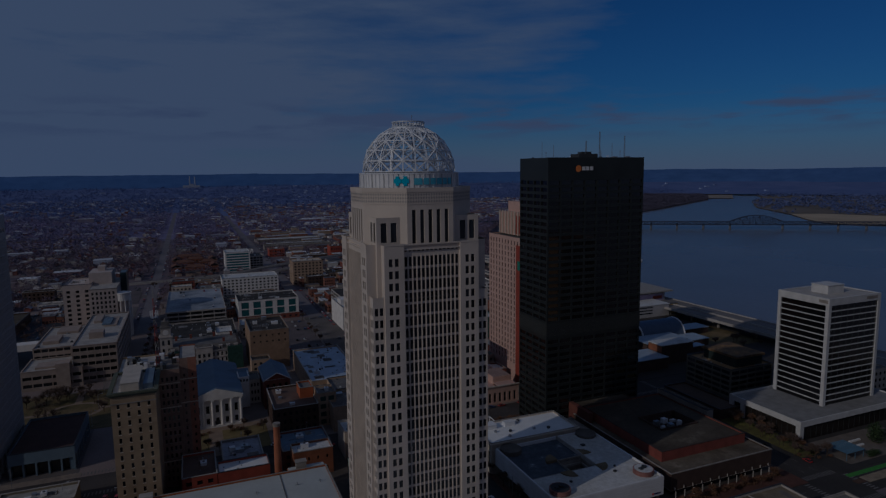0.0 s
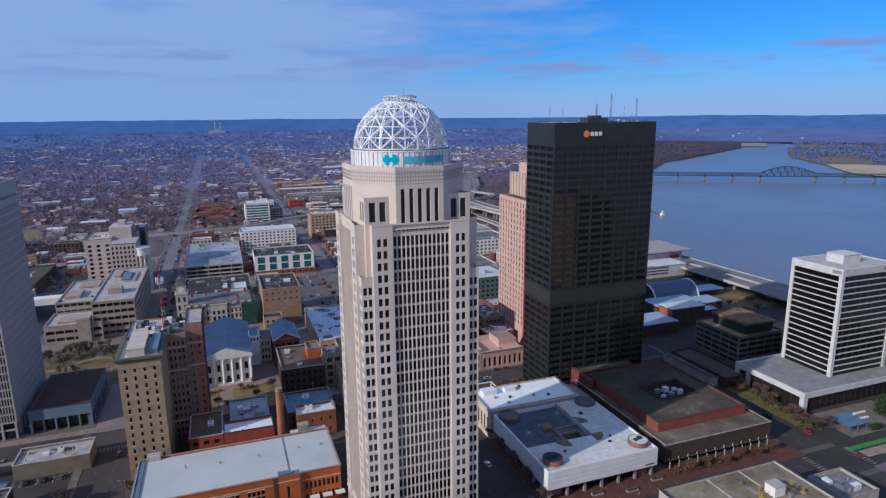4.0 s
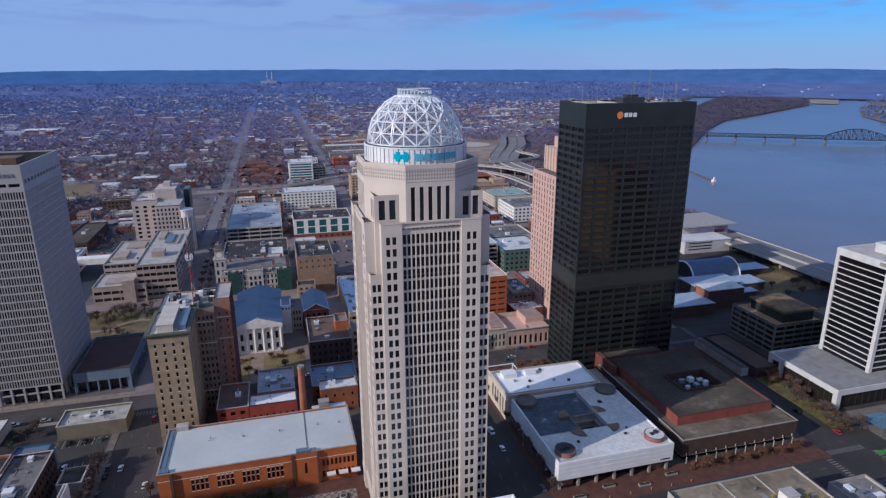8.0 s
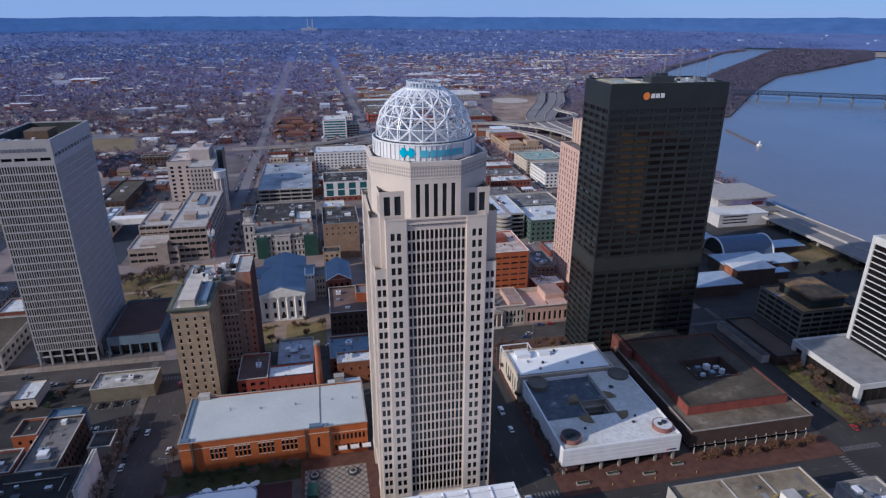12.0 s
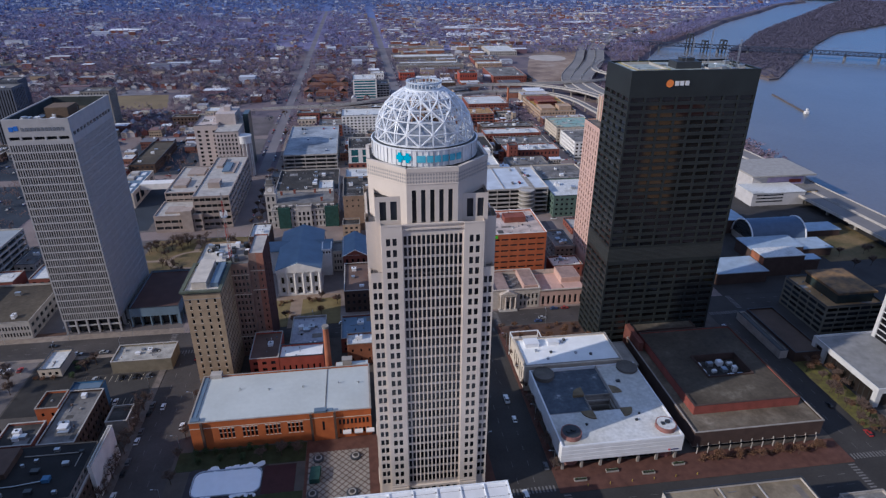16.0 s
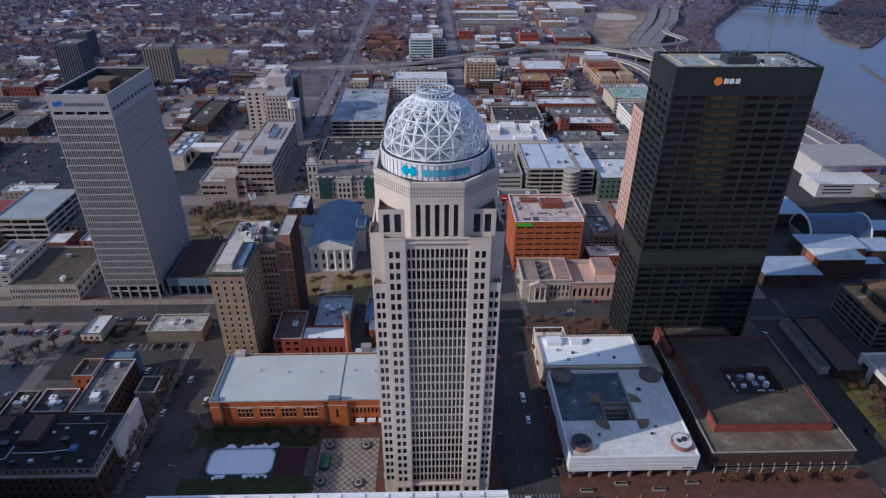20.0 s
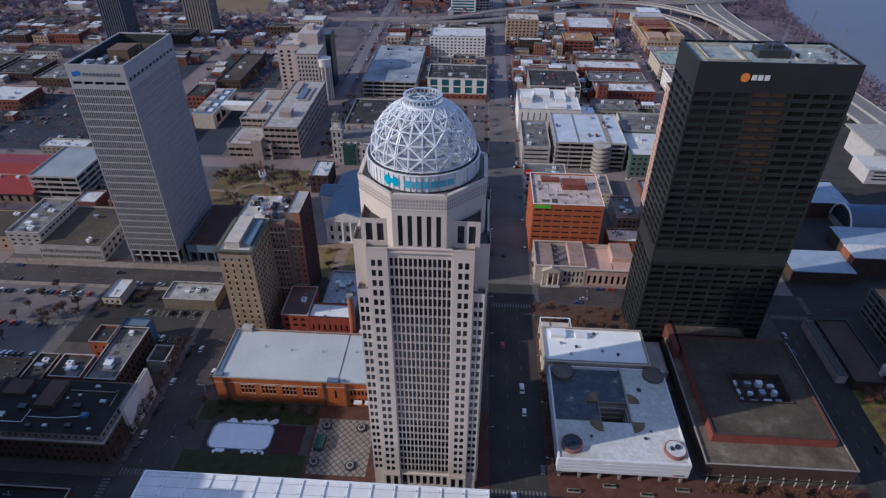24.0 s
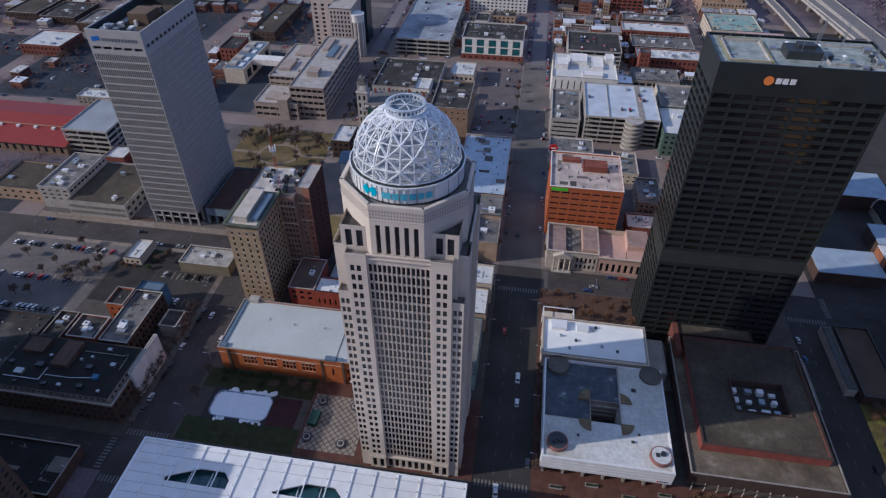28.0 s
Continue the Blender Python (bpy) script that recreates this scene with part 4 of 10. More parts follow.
def old_hotel():
    root = thing("hotel_block", "tall tan brick building with heavy cornice and dark red rear wings", "building", (-16.5, 289, 0))
    f = Facade(root, mat("weathered_tan_brick", (0.36, 0.265, 0.175), 0.9, vary=0.25, fine=7), GLASS, 130, 0.35)
    x0, x1, y0, y1, h = -16, 0, -27, 25, 55.5
    rows = [(3 + 3.55 * i, 4.5 + 3.55 * i) for i in range(14)]
    f.face("S", x0, x1, y0, 0, h, grid(x0, x1, 4, 0.26, 0.7), [(a, b + 0.5) for a, b in rows], depth=0.25)
    for a, b in rows:
        for u0, u1 in grid(x0, x1, 4, 0.26, 0.7):
            part("window_sill", MB().box(u0 - 0.15, u1 + 0.15, y0 - 0.18, y0 - 0.003, a - 0.28, a - 0.02), BEIGE, root)
    f.face("E", y0, 0, x1, 0, h, grid(y0, 0, 9, 0.52, 0.8), [(a - 0.1, b + 0.6) for a, b in rows], depth=0.2)
    f.face("W", y0, y1, x0, 0, h, grid(y0, y1, 14, 0.34, 1.0), rows)
    f.face("N", x0, x1, y1, 0, h)
    f.close(label="tan brick wall with small windows")
    g = Facade(root, mat("sooty_rear_brick", (0.25, 0.165, 0.135), 0.9, vary=0.35, scale=0.3, fine=7), GLASS, 80, 0.35)
    g.face("S", 0, 8.5, 0, 0, h - 1, grid(0, 8.5, 4, 0.44, 0.5), [(a, b + 0.4) for a, b in rows], depth=0.25)
    g.face("E", 0, y1, 8.5, 0, h - 1)
    g.face("N", 0, 8.5, y1, 0, h - 1)
    g.face("S", 8.5, 12, 4, 0, h + 2.5, grid(8.5, 12, 1, 0.36, 0.8), rows)
    g.close("rear_wall", "dark brown brick rear wall")
    k = Facade(root, mat("orange_red_brick", (0.33, 0.145, 0.10), 0.9, vary=0.3, scale=0.4, fine=7), GLASS, 60, 0.35)
    k.face("S", 12, 15.5, 4, 0, h + 2.5, grid(12, 15.5, 1, 0.36, 0.8), rows)
    k.face("W", 4, y1 + 2, 8.5, h - 1, h + 2.5)
    k.face("N", 8.5, 15.5, y1 + 2, 0, h + 2.5)
    k.close("end_wall", "orange red brick end pier")
    # The east side faces away from the sun; that shade is in its brick colour.
    side = Facade(root, mat("shaded_maroon_brick", (0.075, 0.032, 0.027), 0.9, vary=0.3, scale=0.3, fine=7), GLASS, 60, 0.35)
    side.face("E", 4, y1 + 2, 15.5, 0, h + 2.5, [(8, 9.2), (15, 16.2), (22, 23.2)], rows[5:])
    side.close("side_wall", "maroon brick side wall darkened for shade")
    for z in (h - 7.5, h - 18.5, 12.0):
        part("pale_course", MB().box(0.02, 8.48, -0.2, -0.004, z, z + 0.45).box(8.52, 15.45, 3.8, 3.996, z, z + 0.45), BEIGE, root)
    for a, b in rows:
        for u0, u1 in grid(0, 8.5, 4, 0.44, 0.5):
            part("window_sill", MB().box(u0 - 0.1, u1 + 0.1, -0.12, -0.003, a - 0.22, a - 0.02), CONCRETE2, root)
    part("cornice", MB().ring(x0 - 1.1, x1 + 1.1, y0 - 1.1, 1.2, h - 0.6, h + 0.2, 1.6).ring(x0 - 0.6, x1 + 0.6, y0 - 0.6, 0.8, h - 1.4, h - 0.6, 1.0), mat("dark_green_cornice", (0.105, 0.115, 0.085), 0.8, vary=0.3), root, "heavy dark green weathered cornice")
    for z in (7.0, h - 4.6):
        part("belt_course", MB().box(x0 - 0.2, x1 + 0.2, y0 - 0.2, y0 - 0.003, z, z + 0.45), CONCRETE2, root)
    part("roof", MB().box(x0 + 0.2, x1 - 0.2, y0 + 0.2, y1 - 0.2, h - 1.3, h - 0.8), mat("pale_patched_felt", (0.54, 0.50, 0.45), 0.9, vary=0.45, scale=0.15), root)
    part("roof", MB().box(0, 8.4, 0.2, y1 - 0.2, h - 2.2, h - 1.6), GREYROOF, root)
    part("roof", MB().box(8.7, 15.3, 4.2, y1 + 1.8, h + 1.2, h + 1.8), CONCRETE, root)
    part("penthouse", MB().box(-12.5, -6.0, y0 + 3, -1, h - 0.8, h + 2.6).box(-12.7, -5.8, y0 + 2.8, -0.8, h + 2.6, h + 2.8), mat("pale_beige_plant", (0.56, 0.50, 0.43), 0.8, vary=0.2), root, "long pale roof house")
    part("penthouse", MB().box(-4.5, -1, y0 + 4, -2, h - 0.8, h + 1.4), BLUEROOF, root)
    rng = random.Random(3)
    for i in range(30):
        x, y = rng.uniform(-14, 6), rng.uniform(3, 21)
        w, d, t = rng.uniform(0.8, 2.6), rng.uniform(0.8, 2.6), rng.uniform(0.6, 2.4)
        part("roof_unit", MB().box(x, x + w, y, y + d, h - 1.6, h - 0.8 + t), (DARKMETAL, METAL, WHITEPANEL, BLACKROOF)[i % 4], root)
    mast = thing("radio_mast", "red and white lattice radio mast on a roof", "mast", (-16.8, 294.5, h - 0.8))
    for i in range(9):
        z0, z1, r = i * 3.9, (i + 1) * 3.9, 0.95 - i * 0.08
        mb = MB()
        for a in range(3):
            p = (r * math.cos(a * 2.094), r * math.sin(a * 2.094))
            q = ((r - 0.04) * math.cos(a * 2.094), (r - 0.04) * math.sin(a * 2.094))
            q2 = ((r - 0.04) * math.cos((a + 1) * 2.094), (r - 0.04) * math.sin((a + 1) * 2.094))
            mb.beam((*p, z0), (*q, z1), 0.12).beam((*p, z0), (*q2, z1), 0.07).beam((*p, z0 + 2), (*q2, z0 + 2), 0.08)
        part("mast_section", mb, mat("mast_red", (0.33, 0.06, 0.05), 0.6) if i % 3 != 2 else CONCRETE, mast)
    for k in range(6):
        a = k * 1.05
        part("antenna_panel", MB().box(1.5 * math.cos(a) - 0.2, 1.5 * math.cos(a) + 0.2, 1.5 * math.sin(a) - 0.2, 1.5 * math.sin(a) + 0.2, 23.2, 25.6).beam((0, 0, 24.4), (1.5 * math.cos(a), 1.5 * math.sin(a), 24.4), 0.1), WHITEPANEL, mast)
    part("mast_platform", MB().cyl(0, 0, 1.6, 22.6, 22.8, 10), METAL, mast)


old_hotel()


def gallery():
    x0, x1, y0, y1, h = -26, 26, -25.5, 25.5, 13.4
    root = thing("gallery", "low white panelled building on piers with a courtyard and roof turrets", "building", (150, 214.5, 0))
    body = MB()
    for (a, b, c, d) in ((x0, x1, y0, y0 + 0.6), (x0, x1, y1 - 0.6, y1), (x0, x0 + 0.6, y0 + 0.6, y1 - 0.6), (x1 - 0.6, x1, y0 + 0.6, y1 - 0.6)):
        body.box(a, b, c, d, 5.2, h)
    part("shell", body, WHITEPANEL, root, "smooth white metal cladding")
    for i in range(4):
        z = 5.3 + i * 2.0
        part("panel_strip", MB().box(x0 - 0.12, x1 + 0.12, y0 - 0.12, y0 - 0.002, z, z + 1.75), WHITEPANEL, root)
        part("panel_strip", MB().box(x0 - 0.12, x0 - 0.002, y0, y1, z, z + 1.75), WHITEPANEL, root)
    # roof in pieces round the courtyard
    hx0, hx1, hy0, hy1 = -6, 6.5, -5.5, 5.0
    zr = h - 0.6
    part("roof", MB().box(x0 + 0.6, x1 - 0.6, y0 + 0.6, hy0, zr - 0.5, zr).box(hx1, x1 - 0.6, hy0, y1 - 0.6, zr - 0.5, zr), ramped("stained_cream_membrane", [(0.26, (0.36, 0.345, 0.30)), (0.40, (0.52, 0.505, 0.46)), (0.56, (0.60, 0.59, 0.56)), (0.72, (0.66, 0.66, 0.65))], 0.035, 0.8, detail=3.0, bump=0.1), root, "pale stained roof membrane")
    part("sunken_roof", MB().box(x0 + 0.6, hx0, hy0, y1 - 0.6, zr - 1.2, zr - 0.9).box(hx0, hx1, hy1, y1 - 0.6, zr - 1.2, zr - 0.9), ramped("slate_blue_membrane", [(0.30, (0.060, 0.072, 0.092)), (0.56, (0.092, 0.108, 0.132)), (0.63, (0.13, 0.15, 0.172)), (0.66, (0.26, 0.27, 0.285)), (0.74, (0.42, 0.42, 0.43))], 0.16, 0.8, detail=4.0, bump=0.1), root, "stained slate-blue lower roof")
    part("roof_step", MB().box(x0 + 0.6, hx0, hy0 - 0.2, hy0, zr - 1.2, zr + 0.15).box(hx1 - 0.2, hx1 + 0.2, hy0, y1 - 0.6, zr - 1.2, zr + 0.9), CONCRETE, root)
    court = MB()
    for a, b, c, d in ((hx0 - 0.3, hx0, hy0, hy1), (hx1, hx1 + 0.3, hy0, hy1), (hx0, hx1, hy0 - 0.3, hy0), (hx0, hx1, hy1, hy1 + 0.3)):
        court.box(a, b, c, d, 0, zr)
    part("courtyard_wall", court, CONCRETE2, root)
    for z in (3.0, 6.0, 9.0):
        part("courtyard_rail", MB().ring(hx0 + 0.1, hx1 - 0.1, hy0 + 0.1, hy1 - 0.1, z, z + 0.9, 0.5), CONCRETE, root)
    k = 10
    for cx, cy, a0 in ((hx0, hy0, 180), (hx1, hy0, 270), (hx1, hy1, 0), (hx0, hy1, 90)):
        fan = MB()
        pts = [(cx, cy)] + [(cx + 5.2 * math.cos(radians(a0 + 90 * i / k)), cy + 5.2 * math.sin(radians(a0 + 90 * i / k))) for i in range(k + 1)]
        fan.prism(pts, zr - 0.8, zr + 0.5)
        part("stair_head", fan, mat("tan_brick_dark", (0.20, 0.15, 0.09), 0.9, vary=0.3), root, "quarter-round tan stair head")
    for cx, cy, ring in ((-20, -18.5, True), (21, -19, True), (-20, 22, False), (21, 22, False)):
        z1 = h + 1.3
        if ring:
            t = part("turret", MB().cyl(cx, cy, 4.3, 0, z1, 28), mat("dusty_red_panel", (0.26, 0.125, 0.11), 0.75, vary=0.35, scale=0.6), root, "round dusty red turret")
            part("turret_top", MB().cyl(cx, cy, 3.8, z1 - 0.2, z1 + 0.08, 28), WHITEROOF if cx > 0 else DARKMETAL, t)
            part("turret_fan", MB().cyl(cx + 0.8, cy + 0.6, 1.1, z1, z1 + 0.7, 14).box(cx - 2.2, cx - 0.8, cy - 1, cy + 0.6, z1, z1 + 0.6), DARKMETAL, t)
        else:
            part("turret", MB().cyl(cx, cy, 4.9, 0, h + 0.5, 28), mat("weathered_brown_concrete", (0.13, 0.115, 0.10), 0.9, vary=0.35), root, "round weathered concrete turret")
    part("undercroft", MB().box(x0 + 4, x1 - 4, y0 + 4, hy0 - 1, 0, 5.2).box(x0 + 4, hx0 - 1, hy0 - 1, y1 - 1, 0, 5.2).box(hx1 + 1, x1 - 4, hy0 - 1, y1 - 1, 0, 5.2), GLASS, root)
    part("soffit", MB().box(x0 + 0.3, hx0 - 0.3, y0 + 0.3, y1 - 0.3, 5.0, 5.2).box(hx1 + 0.3, x1 - 0.3, y0 + 0.3, y1 - 0.3, 5.0, 5.2), CONCRETE2, root)
    for u in np.linspace(x0 + 1.5, x1 - 1.5, 7):
        part("pier", MB().box(u - 0.5, u + 0.5, y0 + 1, y0 + 2, 0, 5.2), CONCRETE2, root)
    for u in np.linspace(y0 + 6, y1 - 3, 6):
        part("pier", MB().box(x0 + 1, x0 + 2, u - 0.5, u + 0.5, 0, 5.2), CONCRETE2, root)
    part("sign_mark", MB().box(20.2, 21.0, y0 - 0.2, y0 - 0.125, 6.1, 6.9), mat("red_sign", (0.6, 0.03, 0.03), 0.5), root)
    part("sign_bars", MB().box(21.2, 24.6, y0 - 0.2, y0 - 0.125, 6.2, 6.8), mat("navy_sign", (0.02, 0.03, 0.12), 0.5), root)
    for x, y, w in ((10, -14, 1.2), (12, 12, 1.8), (13, -10, 0.8), (-12, -14, 1.0)):
        part("roof_unit", MB().box(x, x + w, y, y + 0.8 * w, zr, zr + 0.7), DARKMETAL, root)


gallery()


def brown_hall():
    root = thing("theatre_hall", "dark brown brick hall with stepped brown gravel roofs", "building", (212.5, 228, 0))
    x0, x1, y0, y1 = -29.5, 29.5, -36, 36
    w = Facade(root, BROWNBRICK, GLASS, 40, 0.5)
    for side, a, b, p in (("S", x0, x1, y0), ("W", y0, y1, x0), ("E", y0, y1, x1), ("N", x0, x1, y1)):
        w.face(side, a, b, p, 3.6, 11)
    w.close(label="dark brown brick wall")
    part("undercroft", MB().box(x0 + 2.5, x1 - 2.5, y0 + 2.5, y1 - 1, 0, 3.6), GLASS, root)
    part("soffit", MB().box(x0, x1, y0, y1, 3.4, 3.6), CONCRETE2, root)
    part("coping", MB().ring(x0 - 0.2, x1 + 0.2, y0 - 0.2, y1 + 0.2, 11, 11.35, 0.6), CONCRETE2, root, "weathered stone coping")
    # Sunlight on the lower terrace is put in as a paler gravel colour.
    part("roof", MB().box(x0 + 0.3, x1 - 0.3, y0 + 0.3, y1 - 0.3, 9.9, 10.4), ramped("lit_brown_gravel", [(0.34, (0.085, 0.068, 0.050)), (0.50, (0.14, 0.112, 0.082)), (0.62, (0.18, 0.15, 0.115)), (0.72, (0.27, 0.23, 0.18))], 0.08, 0.95), root)
    for i in range(12):
        u = x0 + 2 + i * (x1 - x0 - 4) / 11
        part("post", MB().box(u - 0.16, u + 0.16, y0 - 1.0, y0 - 0.7, 0, 3.4), CONCRETE, root, "pale concrete post")
        part("bracket", MB().box(u - 0.11, u + 0.11, y0 - 0.4, y0 - 0.02, 3.7, 4.9), CONCRETE, root)
    ux0, ux1, uy0, uy1, h2 = -24.5, 25.5, -24.5, 34, 15
    part("upper_wall", MB().ring(ux0, ux1, uy0, uy1, 10.4, h2, 0.8), mat("rust_brick", (0.23, 0.065, 0.050), 0.9, vary=0.25, fine=7), root, "rust red brick upper wall")
    part("upper_coping", MB().ring(ux0 - 0.1, ux1 + 0.1, uy0 - 0.1, uy1 + 0.1, h2, h2 + 0.2, 0.9), BROWNBRICK, root)
    px0, px1, py0, py1 = -7.5, 14.5, -5.5, 10.5
    roof = MB()
    for a, b, c, d in ((ux0 + 0.8, ux1 - 0.8, uy0 + 0.8, py0), (ux0 + 0.8, ux1 - 0.8, py1, uy1 - 0.8), (ux0 + 0.8, px0, py0, py1), (px1, ux1 - 0.8, py0, py1)):
        roof.box(a, b, c, d, h2 - 1.2, h2 - 0.5)
    part("upper_roof", roof, GRAVELROOF, root, "brown gravel roof")
    part("plant_pit", MB().ring(px0 - 0.4, px1 + 0.4, py0 - 0.4, py1 + 0.4, 11, h2 + 0.4, 0.5), BROWNBRICK, root)
    part("pit_floor", MB().box(px0, px1, py0, py1, 10.6, 11.4), DARKROOF, root)
    rng = random.Random(8)
    for i in range(12):
        x, y = px0 + 1 + (i % 4) * 5.2, py0 + 1.2 + (i // 4) * 5
        wd, dp, t = rng.uniform(1.8, 3.4), rng.uniform(1.5, 3.0), rng.uniform(1.0, 2.6)
        part("roof_unit", MB().box(x, x + wd, y, y + dp, 11.4, 11.4 + t), WHITEPANEL if i % 3 else METAL, root)
    part("rear_block", MB().box(x0 + 3, 8, 36, 46, 0, 14.2).ring(x0 + 2.8, 8.2, 35.8, 46.2, 14.2, 14.7, 0.6), BROWNBRICK, root)
    part("rear_roof", MB().box(x0 + 3.6, 7.4, 36.6, 45.4, 14.1, 14.4), GRAVELROOF, root)
    part("step_wall", MB().box(x0 + 1, x0 + 3.5, 24, 42, 0, 15.5), mat("dark_rust_brick", (0.15, 0.055, 0.042), 0.9, vary=0.25, fine=7), root)


brown_hall()


def bank_hall():
    root = building("bank_hall", "cream stone building with arched windows and bright white flat roof", "building", (122.5, 170, 241.5, 264, 15), BEIGE, mat("bright_white_roof", (0.82, 0.82, 0.81), 0.8, vary=0.08, scale=0.15, fine=1.2), W=(6, 1, 0.5, 0.62, 1, 13), units=0, parapet=0.6)
    z = 14.4
    part("roof_house", MB().box(-20, -13, 4, 9, z, z + 2).box(-20.2, -12.8, 3.8, 9.2, z + 2, z + 2.2), WHITEPANEL, root)
    part("roof_house", MB().box(-8, -2.5, 4.5, 8, z, z + 1.8), WHITEPANEL, root)
    for i, (x, y) in enumerate(((-1, 6), (0.5, 7.5), (-16, 0), (-9, -2), (3, -4), (10, -6), (-12, -7))):
        part("roof_unit", MB().box(x, x + 1.2, y, y + 1, z, z + 1.0), DARKMETAL if i % 2 else METAL, root)
    part("roof_frame", MB().ring(-24.2, -9, 11.4, 19.5, 14.0, 14.4, 0.4).box(-24.2, -23.8, 19, 19.5, 0, 14).box(-9.4, -9, 19, 19.5, 0, 14), WHITEPANEL, root, "open white frame")
    part("rear_block", MB().box(-23.5, -9.4, 11.4, 19, 0, 11.5), BEIGE, root)
    part("side_block", MB().box(24.0, 33.0, -12, 8, 0, 10.5).ring(23.9, 33.1, -12.1, 8.1, 10.5, 11, 0.4), CONCRETE2, root)
    part("cornice", MB().ring(-24.5, 24.5, -12, 12, 14.6, 15.0, 0.7), BEIGE, root)


bank_hall()


def old_bank():
    root = thing("old_bank", "neoclassical pale stone bank with portico and pinkish roofs", "building", (151.5, 330.5, 0))
    f = Facade(root, mat("pale_carved_stone", (0.50, 0.43, 0.37), 0.85, vary=0.25, scale=0.5), GLASS, 80, 0.6)
    f.face("S", -28.5, 0, -12.5, 0, 13, grid(-13, 0, 5, 0.5, 0.5), [(1.5, 4.5), (6, 9.5)])
    f.face("W", -12.5, 12.5, -28.5, 0, 13, grid(-12.5, 12.5, 5, 0.45), [(1.5, 5), (6.5, 10)])
    f.face("E", -12.5, 12.5, 28.5, 0, 10)
    f.face("N", -28.5, 28.5, 12.5, 0, 12)
    f.close(label="pale carved stone wall")
    g = Facade(root, PINKSTONE, GLASS, 60, 0.6)
    g.face("S", 0, 28.5, -12.3, 0, 11, grid(0, 28.5, 8, 0.5, 0.8), [(1.2, 7.0)])
    g.close("arcade_wall", "pinkish stone arcade")
    port = MB().box(-24.5, -14.5, -15.0, -12.5, 9.5, 10.8)
    n = len(port.v)
    port.v += [(-25, -15.2, 10.8), (-14, -15.2, 10.8), (-19.5, -15.2, 13.4), (-25, -12.4, 10.8), (-14, -12.4, 10.8), (-19.5, -12.4, 13.4)]
    port.f += [(n, n + 1, n + 2), (n + 3, n + 5, n + 4), (n, n + 2, n + 5, n + 3), (n + 1, n + 4, n + 5, n + 2)]
    part("pediment", port, MATS["pale_carved_stone"], root)
    for u in (-24, -21, -18, -15):
        part("column", MB().cyl(u, -14.2, 0.6, 0.8, 9.5, 12, 0.5), MATS["pale_carved_stone"], root)
    part("doorway", MB().box(-20.5, -18.5, -12.7, -12.4, 0.5, 5), DARKMETAL, root)
    part("steps", MB().box(-25, -14, -16, -12.5, 0, 0.5).box(-25, -14, -15.5, -12.5, 0.5, 0.8), CONCRETE, root)
    part("cornice", MB().ring(-28.9, 0.3, -12.9, 12.9, 12.6, 13.3, 0.9).box(0, 28.8, -12.9, -12, 10.8, 11.4), MATS["pale_carved_stone"], root)
    part("roof", MB().box(-28, -18, -12, 12, 11.6, 12.0), mat("mauve_roof", (0.30, 0.22, 0.20), 0.9, vary=0.3), root)
    part("roof", MB().box(-18, -9, -12, 12, 9.6, 10.0), GREYROOF, root)
    part("roof_block", MB().box(-9, 0, -9, 12, 0, 13.2), PINKSTONE, root)
    part("roof_block", MB().box(16, 28, -3, 12, 0, 13.6), PINKSTONE, root)
    part("roof", MB().box(-8.5, -0.5, -8.5, 11.5, 13.2, 13.3), MATS["mauve_roof"], root)
    part("roof", MB().box(16.4, 27.6, -2.6, 11.6, 13.6, 13.7), MATS["mauve_roof"], root)
    part("roof", MB().box(0, 16, -12, 12, 8.6, 9.0), PINKSTONE, root)
    part("roof", MB().box(16, 28.2, -12, -3, 10, 10.4), PINKSTONE, root)
    for i in range(7):
        part("roof_unit", MB().box(-17 + (i % 3) * 2.5, -15.4 + (i % 3) * 2.5, -5 + i * 2, -3.8 + i * 2, 10, 11.3), METAL, root)


old_bank()
root = building("office_block", "orange-red brick office block with ribbon windows and littered pale roof", "building", (121.5, 163, 349, 388, 35), mat("brick_red_orange", (0.40, 0.11, 0.045), 0.88, vary=0.2, fine=7), mat("patched_pale_roof", (0.50, 0.42, 0.38), 0.9, vary=0.5, scale=0.12, fine=0.8), S=(7, 8, 0.8, 0.3, 2, 33), W=(7, 8, 0.8, 0.3, 2, 33), units=0, cap=WHITEWALL)
part("roof_house", MB().box(-2, 12, 0, 8, 34, 37.5).ring(-2.1, 12.1, -0.1, 8.1, 37.5, 37.8, 0.4), REDBRICK, root)
part("roof_house", MB().box(-14, -3, 9, 13, 34, 36), REDBRICK, root)
part("sign_bars", MB().box(-20, -10.5, -19.65, -19.52, 32.2, 34.2), mat("green_sign", (0.10, 0.55, 0.04), 0.5), root, "plain green sign bar")
building("low_block", "low pale building with grey roof and round red sign", "building", (122, 152, 428, 447, 12), WHITEWALL, GREYROOF, S=(8, 2, 0.5, 0.4), units=3)
mb = MB()
for i in range(20):
    a, b = 2 * math.pi * i / 20, 2 * math.pi * (i + 1) / 20
    mb.v += [(124.5, 427.8, 13.5), (124.5 + 3 * math.cos(a), 427.8, 13.5 + 3 * math.sin(a)), (124.5 + 3 * math.cos(b), 427.8, 13.5 + 3 * math.sin(b))]
    mb.v += [(124.5, 428.2, 13.5), (124.5 + 3 * math.cos(a), 428.2, 13.5 + 3 * math.sin(a)), (124.5 + 3 * math.cos(b), 428.2, 13.5 + 3 * math.sin(b))]
    n = len(mb.v) - 6
    mb.f += [(n, n + 1, n + 2), (n + 3, n + 5, n + 4), (n + 1, n + 4, n + 5, n + 2)]
